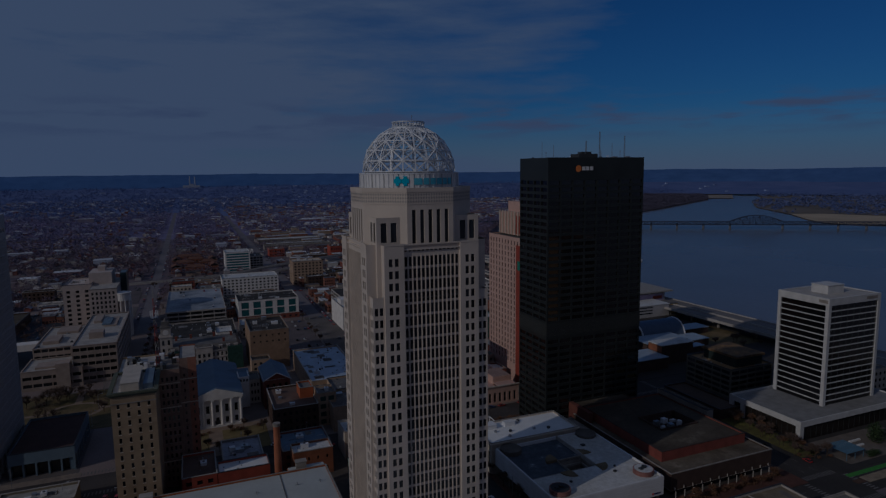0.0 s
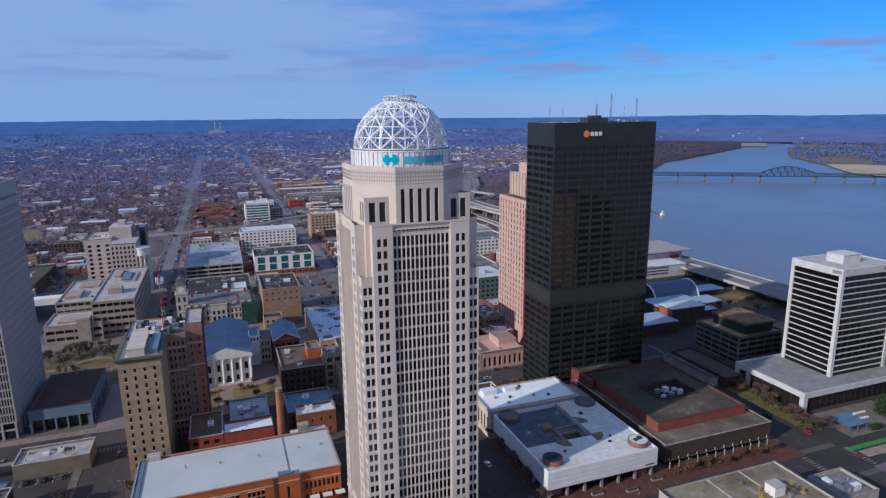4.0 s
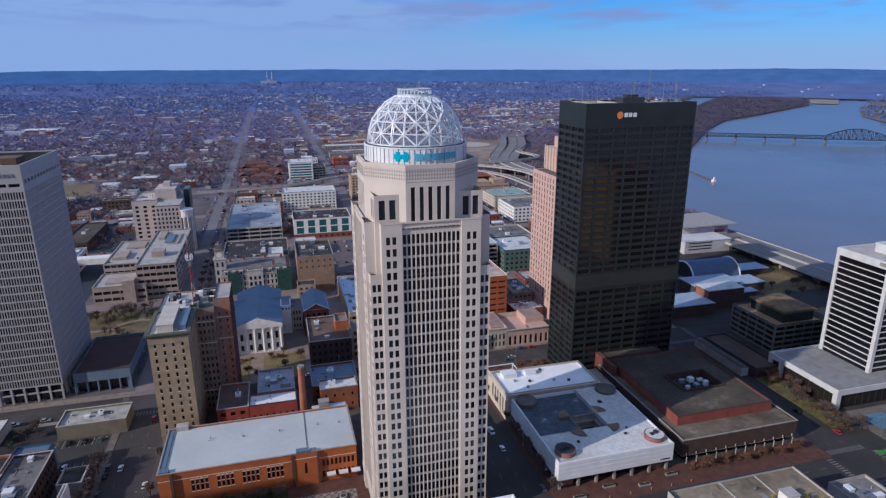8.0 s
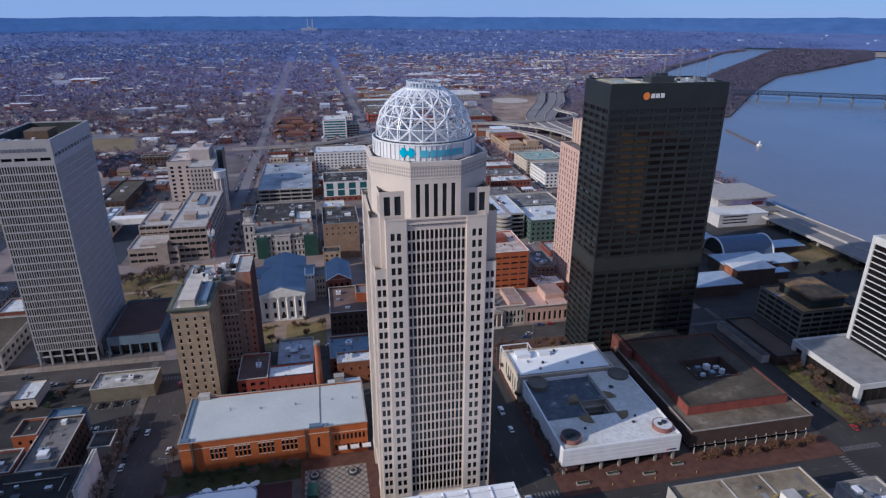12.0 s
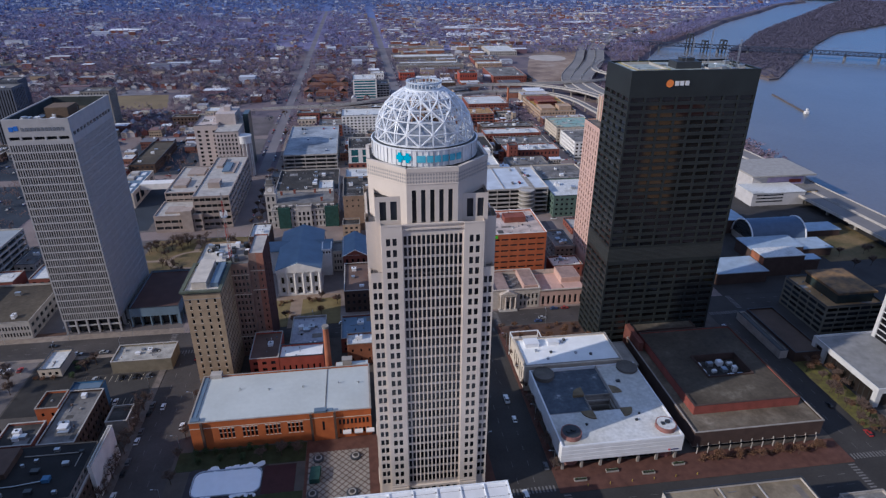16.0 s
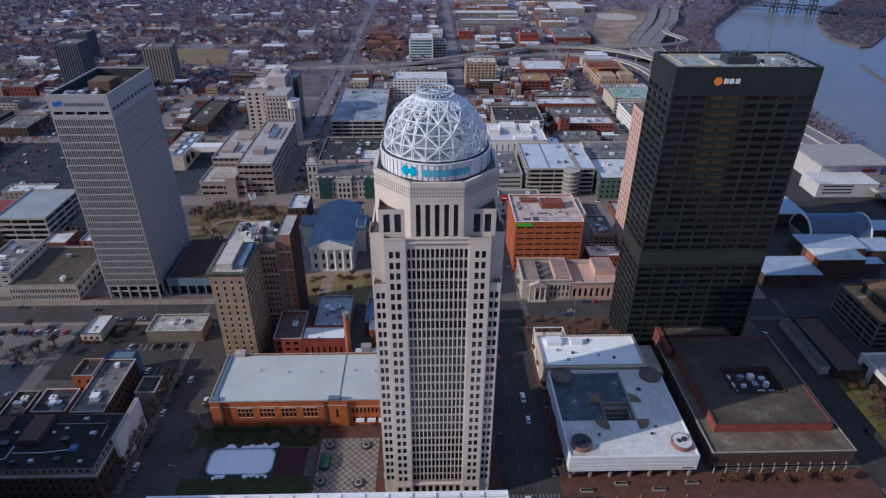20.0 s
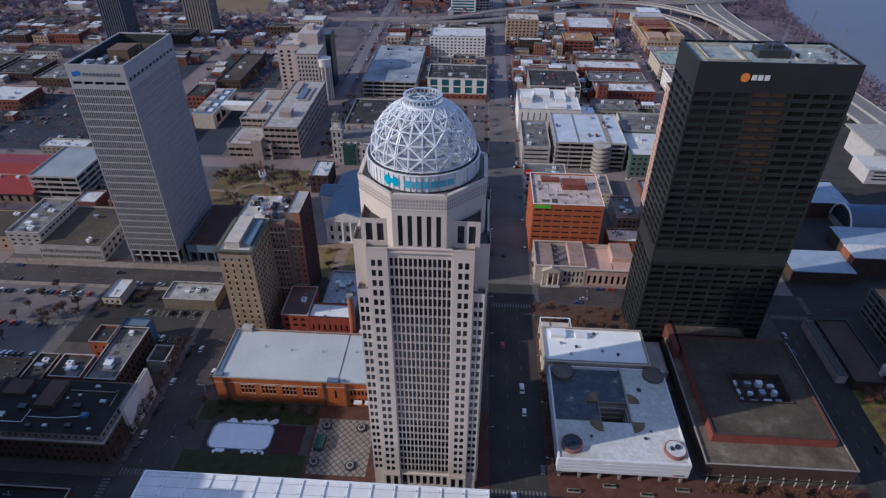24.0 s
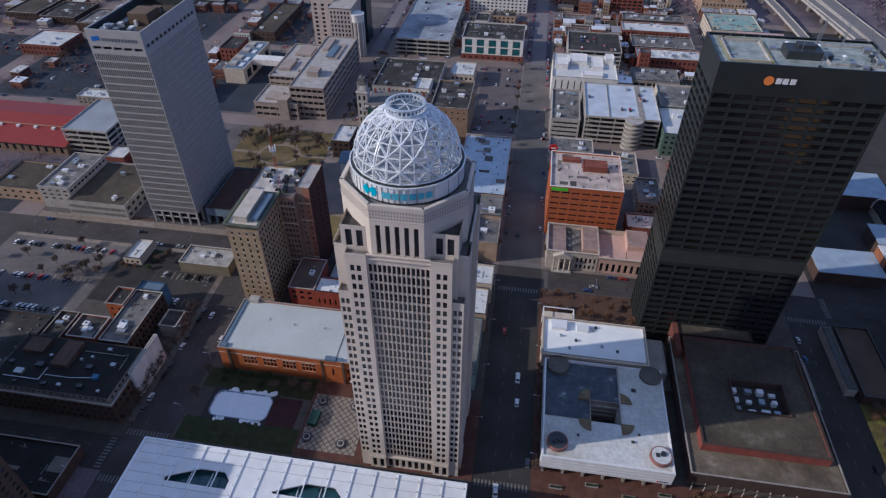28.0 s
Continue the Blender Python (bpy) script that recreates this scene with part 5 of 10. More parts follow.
sg = thing("round_sign", "large round red sign with a plain white bar", "sign", (0, 0, 0))
part("disc", mb, mat("red_sign", (0.6, 0.03, 0.03), 0.5), sg)
part("bar", MB().box(122.6, 126.4, 427.6, 427.75, 13.0, 14.0), WHITEPANEL, sg)
part("post", MB().beam((124.5, 428, 10), (124.5, 428, 12), 0.4), METAL, sg)


def pink_tower():
    root = building("pink_tower", "tall pink granite tower with stepped crown beyond the black tower", "skyscraper", (194, 232, 338, 385, 97), PINKSTONE, GREYROOF, S=(9, 21, 0.32, 0.72, 12, 95), W=(11, 21, 0.32, 0.72, 12, 95), limit=80, units=0)
    part("crown", MB().box(-12, 18, -16, 22, 97, 112).box(-8, 14, -8, 16, 112, 119), PINKSTONE, root)
    part("crown_glass", MB().box(-12.1, -11.9, -12, -2, 98, 110).box(-8, 4, -16.15, -15.9, 98, 110), REDSTONE, root)
    for u in np.linspace(-14, 20, 9):
        part("crown_post", MB().box(-12.8, -12.1, u - 0.4, u + 0.4, 97, 113), BEIGE, root)
    part("red_bay", MB().box(-19.25, -19.0, -23.4, -15, 0, 92).box(-19.0, -6, -23.75, -23.4, 0, 92), REDSTONE, root, "polished red granite bay")
    part("green_panel", MB().box(-19.4, -19.26, -21.5, -17, 76, 82), mat("green_glass", (0.03, 0.22, 0.16), 0.2), root)


pink_tower()


def banded_tower():
    WHITECONC = mat("white_concrete", (0.58, 0.575, 0.57), 0.85, vary=0.15)
    root = thing("banded_tower", "white concrete office tower with black window bands above a podium", "tower", (334, 234.5, 0))
    x0, x1, y0, y1, za, zb = -21, 21, -15.5, 15.5, 12.5, 70
    part("core", MB().box(x0 + 0.7, x1 - 0.7, y0 + 0.7, y1 - 0.7, 10, zb - 0.5), mat("black_glass", (0.008, 0.008, 0.010), 0.12, vary=0.2, spec=0.6), root, "black window glass")
    for a, b, c, d in ((x0, x0 + 2.0, y0, y0 + 2.0), (x1 - 2.0, x1, y0, y0 + 2.0), (x0, x0 + 2.0, y1 - 2.0, y1), (x1 - 2.0, x1, y1 - 2.0, y1)):
        part("corner_pier", MB().box(a, b, c, d, 10, 66.2), WHITECONC, root)
    n = 16
    fp = (66.0 - za) / n
    for i in range(n + 1):
        z = za + i * fp
        part("spandrel", MB().box(x0 + 2, x1 - 2, y0 + 0.3, y0 + 0.8, z, z + 0.5).box(x0 + 0.3, x0 + 0.8, y0 + 2, y1 - 2, z, z + 0.5), WHITECONC, root)
    for u in np.linspace(x0 + 6, x1 - 6, 7):
        part("mullion", MB().box(u - 0.08, u + 0.08, y0 + 0.55, y0 + 0.7, za, 66), DARKMETAL, root)
    part("top_band", MB().ring(x0, x1, y0, y1, 66.2, zb, 0.9), WHITECONC, root)
    part("sign_bar", MB().box(x1 - 12, x1 - 3, y0 - 0.1, y0, 67.3, 69.0), CONCRETE2, root, "plain grey sign bar")
    part("sign_bar", MB().box(x0 - 0.1, x0, y0 + 0.8, y0 + 6, 67.3, 69.0), CONCRETE2, root, "plain grey sign bar")
    part("roof", MB().box(x0 + 0.9, x1 - 0.9, y0 + 0.9, y1 - 0.9, zb - 0.9, zb - 0.4), mat("pale_gravel", (0.45, 0.42, 0.39), 0.9, vary=0.2), root)
    part("penthouse", MB().box(-8, 5, -5, 5, zb - 0.4, zb + 4.2).box(-8.3, 5.3, -5.3, 5.3, zb + 4.2, zb + 4.5), WHITECONC, root, "white roof plant house")
    pod = thing("podium", "low pale concrete podium slab on broad piers", "building", (324, 229, 0))
    a0, a1, b0, b1 = -42, 42, -21, 24
    part("slab", MB().box(a0, a1, b0, b1, 8.0, 10.3), WHITECONC, pod, "pale concrete slab")
    part("terrace", MB().box(a0 + 1, a1 - 1, b0 + 1, b1 - 1, 10.3, 10.36), mat("pale_terrace", (0.25, 0.245, 0.24), 0.9), pod)
    part("parapet", MB().ring(a0, a1, b0, b1, 10.3, 11.0, 0.5), WHITECONC, pod)
    part("glazing", MB().box(a0 + 1.2, a1 - 1.2, b0 + 1.2, b1 - 1.2, 0, 8.0), mat("dark_brown_glazing", (0.022, 0.018, 0.017), 0.3, vary=0.3, spec=0.3), pod)
    for px, py in ((a0 + 1.35, b0 + 1.35), (a0 + 1.35, b1 - 1.35), (a0 + 1.35, 15), (a1 - 1.35, b0 + 1.35)):
        part("pier", MB().box(px - 1.3, px + 1.3, py - 1.3, py + 1.3, 0, 8.0), WHITECONC, pod)
    for u in np.arange(b0 + 5, b1 - 3, 3.2):
        part("glazing_bar", MB().box(a0 + 1.05, a0 + 1.2, u, u + 0.2, 0.2, 8.0), DARKMETAL, pod)
    for u in np.arange(a0 + 5, a1 - 3, 4.2):
        part("glazing_bar", MB().box(u, u + 0.2, b0 + 1.05, b0 + 1.2, 0.2, 8.0), DARKMETAL, pod)


banded_tower()


def white_canopy():
    root = thing("canopy_roof", "broad white ribbed canopy roof with dark glazed openings", "roof", (32, 140, 0))
    x0, x1, y0, y1, z = -64, 64, -32, 28, 19.6
    holes = [(-48.5, -24.0, 12.4, 19.0), (-6.5, 19.0, 13.6, 19.3), (29, 47, 14.5, 19.4)]
    xs = sorted({x0, x1, *[v for h in holes for v in h[:2]]})
    slab = MB()
    for a, b in zip(xs, xs[1:]):
        h = [q for q in holes if q[0] == a]
        if h:
            slab.box(a, b, y0, h[0][2], z, z + 0.7).box(a, b, h[0][3], y1, z, z + 0.7)
            top = h[0][3]
            slab.prism([(a, top - 5), (a + 12, top), (a, top)], z, z + 0.7)
            slab.prism([(b, top), (b - 3, top), (b, top - 3)], z, z + 0.7)
        else:
            slab.box(a, b, y0, y1, z, z + 0.7)
    part("deck", slab, WHITEPANEL, root, "white metal roof deck")
    for i, u in enumerate(np.arange(x0 + 0.2, x1, 8.5)):
        part("rib", MB().box(u, u + 0.35, y0, y1, z + 0.7, z + 1.15), WHITESTEEL, root)
        for v in np.arange(6, y1 - 1, 4.0):
            part("bracket", MB().box(u - 0.55, u, v, v + 0.5, z + 0.7, z + 1.0), METAL, root)
    for v in np.arange(y0 + 2, y1, 4.0):
        part("seam", MB().box(x0 + 0.3, x1 - 0.3, v, v + 0.12, z + 0.702, z + 0.78) if not any(h[2] < v < h[3] for h in holes) else MB().box(x0 + 0.3, holes[0][0], v, v + 0.12, z + 0.702, z + 0.78), PRECAST, root)
    for a, b, c, d in holes:
        part("glazing", MB().box(a - 0.5, b + 0.5, c - 0.5, d + 0.5, z - 2.2, z - 2.0), mat("teal_glass", (0.02, 0.07, 0.085), 0.12, vary=0.3, spec=0.6), root, "teal tinted glass under the opening")
        for u in np.linspace(a, b, 4)[1:-1]:
            part("glazing_bar", MB().box(u - 0.15, u + 0.15, c, d, z - 2.0, z - 1.6), WHITESTEEL, root)
    part("rim", MB().ring(x0 - 0.3, x1 + 0.3, y0 - 0.3, y1 + 0.3, z - 0.4, z + 1.3, 0.5), WHITESTEEL, root)
    for u in np.linspace(x0 + 4, x1 - 4, 8):
        for v in (y0 + 4, y1 - 6):
            part("column", MB().cyl(u, v, 0.6, 0, z - 2.2, 12), WHITESTEEL, root)


white_canopy()


def courthouse():
    root = thing("courthouse", "pale stone courthouse with blue metal gable roof and portico", "building", (8.3, 383, 0))
    f = Facade(root, WHITEWALL, GLASS, 90, 0.5)
    x0, x1, y0, y1, h = -13.3, 13.3, -31.5, 27, 18.0
    rows = [(2.0, 5.4), (8.2, 12.6)]
    f.face("S", x0, x1, y0, 0, h, grid(x0, x1, 5, 0.34, 0.8), rows)
    f.face("W", y0, y1, x0, 0, h, grid(y0, y1, 12, 0.32), rows)
    f.face("E", y0, y1, x1, 0, h, grid(y0, y1, 12, 0.32), rows)
    f.face("N", x0, x1, y1, 0, h)
    f.close(label="pale stone wall")

    def gable(a, b, c, d, z0, z1, along_y):
        m = MB()
        if along_y:
            mx = (a + b) / 2
            for s in ((a, mx), (b, mx)):
                m.quad((s[0], c, z0), (s[0], d, z0), (mx, d, z1), (mx, c, z1))
                m.quad((s[0], c, z0 - 0.4), (mx, c, z1 - 0.4), (mx, d, z1 - 0.4), (s[0], d, z0 - 0.4))
            m.v += [(a, c, z0), (b, c, z0), (mx, c, z1), (a, d, z0), (b, d, z0), (mx, d, z1)]
        else:
            my = (c + d) / 2
            for s in ((c, my), (d, my)):
                m.quad((a, s[0], z0), (b, s[0], z0), (b, my, z1), (a, my, z1))
                m.quad((a, s[0], z0 - 0.4), (b, s[0], z0 - 0.4), (b, my, z1 - 0.4), (a, my, z1 - 0.4))
            m.v += [(a, c, z0), (a, d, z0), (a, my, z1), (b, c, z0), (b, d, z0), (b, my, z1)]
        n = len(m.v) - 6
        m.f += [(n, n + 1, n + 2), (n + 3, n + 4, n + 5)]
        return m
    part("main_roof", gable(x0 - 0.8, x1 + 0.8, y0 - 0.8, y1, h, h + 4.6, True), BLUEROOF, root, "blue standing-seam metal roof")
    part("cross_roof", gable(-24, 20, -2, 14, h - 1.5, h + 2.2, False), BLUEROOF, root)
    part("side_wing", MB().box(-23, x0, -1, 13, 0, h - 1.5), WHITEWALL, root)
    part("side_tower", MB().box(x1, x1 + 6, -8, 8, 0, 18.6).ring(x1 - 0.2, x1 + 6.2, -8.2, 8.2, 18.6, 19.2, 0.6), WHITEWALL, root)
    for u in (x1 + 0.8, x1 + 2.6, x1 + 4.4):
        part("attic_window", MB().box(u, u + 0.9, -8.06, -7.96, 16.2, 17.6), GLASS, root)
    part("tower_roof", MB().box(x1 + 0.5, x1 + 5.5, -7.5, 7.5, 18.5, 18.8), BLUEROOF, root)
    part("pediment", gable(x0 - 0.6, x1 + 0.6, y0 - 1.2, y0, h - 0.3, h + 4.2, True), WHITEWALL, root, "stone pediment")
    part("entablature", MB().box(x0 - 0.3, x1 + 0.3, y0 - 1.2, y0, h - 2.0, h - 0.3), WHITEWALL, root)
    part("base_course", MB().box(x0 - 0.2, x1 + 0.2, y0 - 1.0, y0 - 0.002, 0, 1.4), WHITEWALL, root)
    for u in (-12.5, -7.5, -2.5, 2.5, 7.5, 12.5):
        part("column", MB().cyl(u, y0 - 0.6, 0.75, 1.4, h - 2.8, 14, 0.62).box(u - 0.9, u + 0.9, y0 - 1.15, y0 - 0.004, h - 2.8, h - 2.0), WHITEWALL, root)
    part("doorway", MB().box(-1.4, 1.4, y0 - 0.2, y0 - 0.002, 0, 3.6), DARKMETAL, root)


courthouse()


PALESTONE = mat("weathered_pale_stone", (0.48, 0.44, 0.41), 0.85, vary=0.25)


def city_hall():
    root = thing("city_hall", "ornate pale stone city hall with clock tower and green netting", "building", (4, 474, 0))
    f = Facade(root, PALESTONE, GLASS, 90, 0.5)
    x0, x1, y0, y1, h = -24, 26, -16, 14, 15
    rows = [(1.2, 4.0), (6.0, 9.0), (10.5, 13.2)]
    f.face("S", x0, x1, y0, 0, h, grid(x0, x1, 17, 0.4, 1.0), rows)
    f.face("W", y0, y1, x0, 0, h, grid(y0, y1, 9, 0.4, 1.0), rows)
    f.face("E", y0, y1, x1, 0, h, grid(y0, y1, 9, 0.4, 1.0), rows)
    f.face("N", x0, x1, y1, 0, h)
    f.close(label="ornate pale stone wall")
    for z in (5.0, 9.7, 14.4):
        part("cornice", MB().ring(x0 - 0.5, x1 + 0.5, y0 - 0.5, y1 + 0.5, z, z + 0.6, 0.6), PALESTONE, root)
    m = MB()
    for a, b, c, d in ((x0, x1, y0, y1),):
        i = 3.0
        q0 = [(a, c), (b, c), (b, d), (a, d)]
        q1 = [(a + i, c + i), (b - i, c + i), (b - i, d - i), (a + i, d - i)]
        for k in range(4):
            m.quad((*q0[k], h), (*q0[(k + 1) % 4], h), (*q1[(k + 1) % 4], h + 4), (*q1[k], h + 4))
        m.quad(*[(*p, h + 4) for p in q1])
    part("mansard", m, GREYROOF, root, "grey slate mansard roof")
    part("centre_bay", MB().box(-5, 6, y0 - 1.2, y0 + 6, 0, 17.5).ring(-5.3, 6.3, y0 - 1.5, y0 + 6.3, 17.5, 18.2, 0.6), PALESTONE, root)
    for u in (-3.2, 0, 3.2):
        for z0, z1 in rows:
            part("window", MB().box(u - 0.6, u + 1.0, y0 - 1.26, y0 - 1.19, z0, z1), GLASS, root)
    for a, b in ((-19, -10), (16, 26.4)):
        part("netting", MB().box(a, b, y0 - 1.4, y0 - 1.0, 0, 16.5).box(a, a + 0.3, y0 - 1.0, y0 + 5, 0, 16.5).box(b - 0.3, b, y0 - 1.0, y0 + 5, 0, 16.5).box(a, b, y0 - 1.4, y0 + 5, 16.4, 16.6), mat("green_netting", (0.025, 0.07, 0.06), 0.8, vary=0.35, scale=0.5), root, "dark green scaffold netting")
    t = part("clock_tower", MB().box(-28, -20, -12, -4, 0, 27).ring(-28.5, -19.5, -12.5, -3.5, 26.4, 27.2, 0.7).box(-27.2, -20.8, -11.2, -4.8, 27, 33), PALESTONE, root, "pale stone clock tower")
    for z0, z1 in ((3, 6.5), (9, 12.5), (15, 18.5), (21, 24.5)):
        for u in (-26.6, -23.0):
            part("tower_window", MB().box(u, u + 1.4, -12.08, -11.9, z0, z1), GLASS, t)
    part("tower_roof", MB().prism([(-27.6, -11.6), (-20.4, -11.6), (-20.4, -4.4), (-27.6, -4.4)], 33, 34).prism([(-26.4, -10.4), (-21.6, -10.4), (-21.6, -5.6), (-26.4, -5.6)], 34, 37.5).cyl(-24, -8, 1.2, 37.5, 40, 10, 0.1), GREYROOF, t)
    dial = MB()
    for i in range(20):
        a, b = 2 * math.pi * i / 20, 2 * math.pi * (i + 1) / 20
        n = len(dial.v)
        dial.v += [(-24, -11.35, 30), (-24 + 1.9 * math.cos(a), -11.35, 30 + 1.9 * math.sin(a)), (-24 + 1.9 * math.cos(b), -11.35, 30 + 1.9 * math.sin(b))]
        dial.f.append((n, n + 1, n + 2))
    part("clock_face", dial, WHITEWALL, t)
    for u in np.linspace(x0 + 4, x1 - 4, 9):
        if not -6 < u < 7:
            d = part("dormer", MB().box(u - 1.1, u + 1.1, y0 + 0.4, y0 + 3, h, h + 2.6).prism([(u - 1.4, y0 + 0.2), (u + 1.4, y0 + 0.2), (u + 1.4, y0 + 3), (u - 1.4, y0 + 3)], h + 2.6, h + 3.0), PALESTONE, root)
            part("dormer_window", MB().box(u - 0.6, u + 0.6, y0 + 0.34, y0 + 0.4, h + 0.4, h + 2.0), GLASS, d)
    for u, v in ((-18, 6), (-8, 9), (8, 9), (20, 6), (14, -10)):
        part("chimney", MB().box(u - 0.8, u + 0.8, v - 0.6, v + 0.6, h + 2, h + 7).box(u - 1.0, u + 1.0, v - 0.8, v + 0.8, h + 6.4, h + 6.8), REDBRICK, root)
    building("city_annex", "low building with dark roof and white stair house", "building", (-22, 30, 500, 556, 15), PALESTONE, DARKROOF, S=(14, 3, 0.4, 0.5), units=9)
    building("stair_block", "small white stair block on the corner of an annex", "building", (14, 26, 492, 512, 19), WHITEWALL, WHITEROOF, S=(3, 4, 0.5, 0.4), units=0)


city_hall()


def garage(name, label, box, decks, roof=GREYROOF, wall=CONCRETE, ramp=True):
    """A parking deck: open storeys between parapet bands."""
    x0, x1, y0, y1, h = box
    root = thing(name, label, "parking garage", ((x0 + x1) / 2, (y0 + y1) / 2, 0))
    a, b, c, d = x0 - root.location.x, x1 - root.location.x, y0 - root.location.y, y1 - root.location.y
    fp = h / decks
    for i in range(decks):
        z = (i + 1) * fp
        part("deck", MB().box(a + 0.3, b - 0.3, c + 0.3, d - 0.3, z - 1.2, z - 0.9), roof if i == decks - 1 else CONCRETE2, root)
        part("parapet_band", MB().ring(a, b, c, d, z - 1.3, z + 0.1, 0.35), wall, root)
    part("core", MB().box(a + 3, b - 3, c + 3, d - 3, 0, h - 1.3), DARKMETAL, root)
    for u in np.linspace(a + 0.5, b - 0.5, max(4, int((b - a) / 8))):
        part("column", MB().box(u - 0.35, u + 0.35, c + 0.1, c + 0.7, 0, h - 1), wall, root)
    for u in np.linspace(c + 0.5, d - 0.5, max(4, int((d - c) / 8))):
        part("column", MB().box(a + 0.1, a + 0.7, u - 0.35, u + 0.35, 0, h - 1), wall, root)
        part("column", MB().box(b - 0.7, b - 0.1, u - 0.35, u + 0.35, 0, h - 1), wall, root)
    return root


g = garage("parking_garage", "six-deck concrete parking garage with pale blue-white roof and round ramp", (146, 199, 463, 519, 22), 6, mat("pale_blue_roof", (0.52, 0.56, 0.62), 0.7, vary=0.2, scale=0.1))
part("roof_rail", MB().box(-9.5, -9.1, -27, 27, 21, 21.8).box(12, 16, -27, 27, 21.05, 21.3), CONCRETE2, g)
for i in range(7):
    part("ramp_ring", MB().cyl(8, -29, 6.5, i * 3.4, i * 3.4 + 1.3, 20), CONCRETE, g)
garage("parking_garage", "low parking garage with blue-grey snow-streaked roof deck", (-25, 27, 600, 712, 15.5), 4, ramped("patched_blue_deck", [(0.34, (0.14, 0.155, 0.18)), (0.47, (0.25, 0.275, 0.31)), (0.56, (0.33, 0.36, 0.40)), (0.66, (0.45, 0.48, 0.52))], 0.035, 0.7))
garage("parking_garage", "concrete parking garage with pale roof beside the red-roofed hall", (-218, -184, 388, 434, 20), 5, mat("blue_grey_membrane", (0.31, 0.335, 0.36), 0.8, vary=0.2, scale=0.06))
garage("parking_garage", "parking garage with dark solar panels on its roof deck", (134, 181, 592, 637, 18), 5, DARKROOF)
building("deck_block", "office with grey roof full of plant above banded parking", "building", (122, 143, 466, 516, 16), CONCRETE, GREYROOF, S=(1, 4, 0.92, 0.4), W=(1, 4, 0.95, 0.4), units=7)
wb = building("white_block", "bright white windowless block with dark slotted end", "building", (121, 173, 528, 575, 21), WHITEWALL, WHITEROOF, S=(10, 1, 0.18, 0.75, 3, 20), units=8)
for x, y, w, d, t in ((-24, -8, 10, 14, 4.5), (-12, 4, 14, 16, 3.0), (6, -4, 9, 20, 2.4), (17, 8, 7, 10, 5.0), (-2, -20, 16, 8, 2.0)):
    part("roof_house", MB().box(x, x + w, y, y + d, 20.1, 20.1 + t).ring(x - 0.15, x + w + 0.15, y - 0.15, y + d + 0.15, 20.1 + t, 20.4 + t, 0.4), WHITEWALL, wb)
building("green_block", "green tiled office with regular windows", "building", (201, 236, 453, 494, 18), GREENTILE, WHITEROOF, S=(8, 4, 0.5, 0.45), W=(8, 4, 0.5, 0.45), units=2)
building("pale_block", "pale stone block with small square windows", "building", (204, 246, 498, 536, 17), BEIGE, GREYROOF, S=(12, 3, 0.4, 0.4, 5, 15), W=(8, 3, 0.4, 0.4, 5, 15), units=3)
building("deck_low", "low flat-roofed block with dark openings", "building", (188, 226, 550, 576, 13), CONCRETE2, GREYROOF, S=(7, 2, 0.7, 0.5), units=4)
building("brick_row", "red brick warehouse with white ribbed roof", "building", (187, 250, 662, 684, 13), REDBRICK, WHITEROOF, S=(16, 3, 0.4, 0.5), W=(5, 3, 0.4, 0.5), units=9)
building("brick_row", "red brick warehouse with grey cluttered roof", "building", (189, 248, 688, 706, 14), BROWNBRICK, GREYROOF, S=(16, 3, 0.4, 0.5), W=(5, 3, 0.4, 0.5), units=9)
building("brick_row", "brick row with white membrane roofs", "building", (196, 252, 600, 622, 12), REDBRICK, WHITEROOF, S=(14, 2, 0.4, 0.5), W=(5, 2, 0.4, 0.5), units=11)
building("brick_row", "brick row with mixed grey and white roofs", "building", (194, 250, 628, 656, 11), BROWNBRICK, GREYROOF, S=(14, 2, 0.4, 0.5), W=(5, 2, 0.4, 0.5), units=9)
building("brick_stack", "orange brick stair tower above the row", "building", (196, 205, 588, 598, 21), REDBRICK, GREYROOF, S=(2, 5, 0.3, 0.4), units=0)
building("brick_office", "red brick and glass office with tan roof", "building", (181, 214, 744, 776, 16), REDBRICK, TANROOF, S=(6, 4, 0.75, 0.55), W=(6, 4, 0.7, 0.55), units=2)
building("brick_office", "long red brick office with white roof", "building", (191, 243, 794, 842, 17), REDBRICK, WHITEROOF, S=(14, 4, 0.45, 0.5), W=(8, 4, 0.45, 0.5), units=3)
ob_ = building("ochre_block", "orange and ochre brick block with yellow roof curves", "building", (276, 322, 756, 842, 14), TANBRICK, ramped("ochre_roof", [(0.38, (0.16, 0.085, 0.05)), (0.48, (0.26, 0.15, 0.05)), (0.56, (0.42, 0.26, 0.05)), (0.64, (0.20, 0.16, 0.14))], 0.05), S=(12, 3, 0.45, 0.5), W=(18, 3, 0.45, 0.5), units=3)
for x, y, w, d, t in ((-20, -38, 18, 24, 3.0), (2, -40, 16, 16, 5.5), (-16, -6, 26, 18, 4.0), (-20, 20, 34, 18, 2.6)):
    part("roof_house", MB().box(x, x + w, y, y + d, 13, 13 + t).ring(x - 0.2, x + w + 0.2, y - 0.2, y + d + 0.2, 13 + t, 13.4 + t, 0.5), (REDBRICK, TANBRICK)[int(t) % 2], ob_)
canopy = MB()
for i in range(10):
    a, b = math.pi * (0.15 + 0.07 * i), math.pi * (0.15 + 0.07 * (i + 1))
    canopy.quad((20 * math.cos(a), -18 + 6 * math.sin(a), 20), (20 * math.cos(b), -18 + 6 * math.sin(b), 20), (20 * math.cos(b), -10 + 6 * math.sin(b), 18.4), (20 * math.cos(a), -10 + 6 * math.sin(a), 18.4))
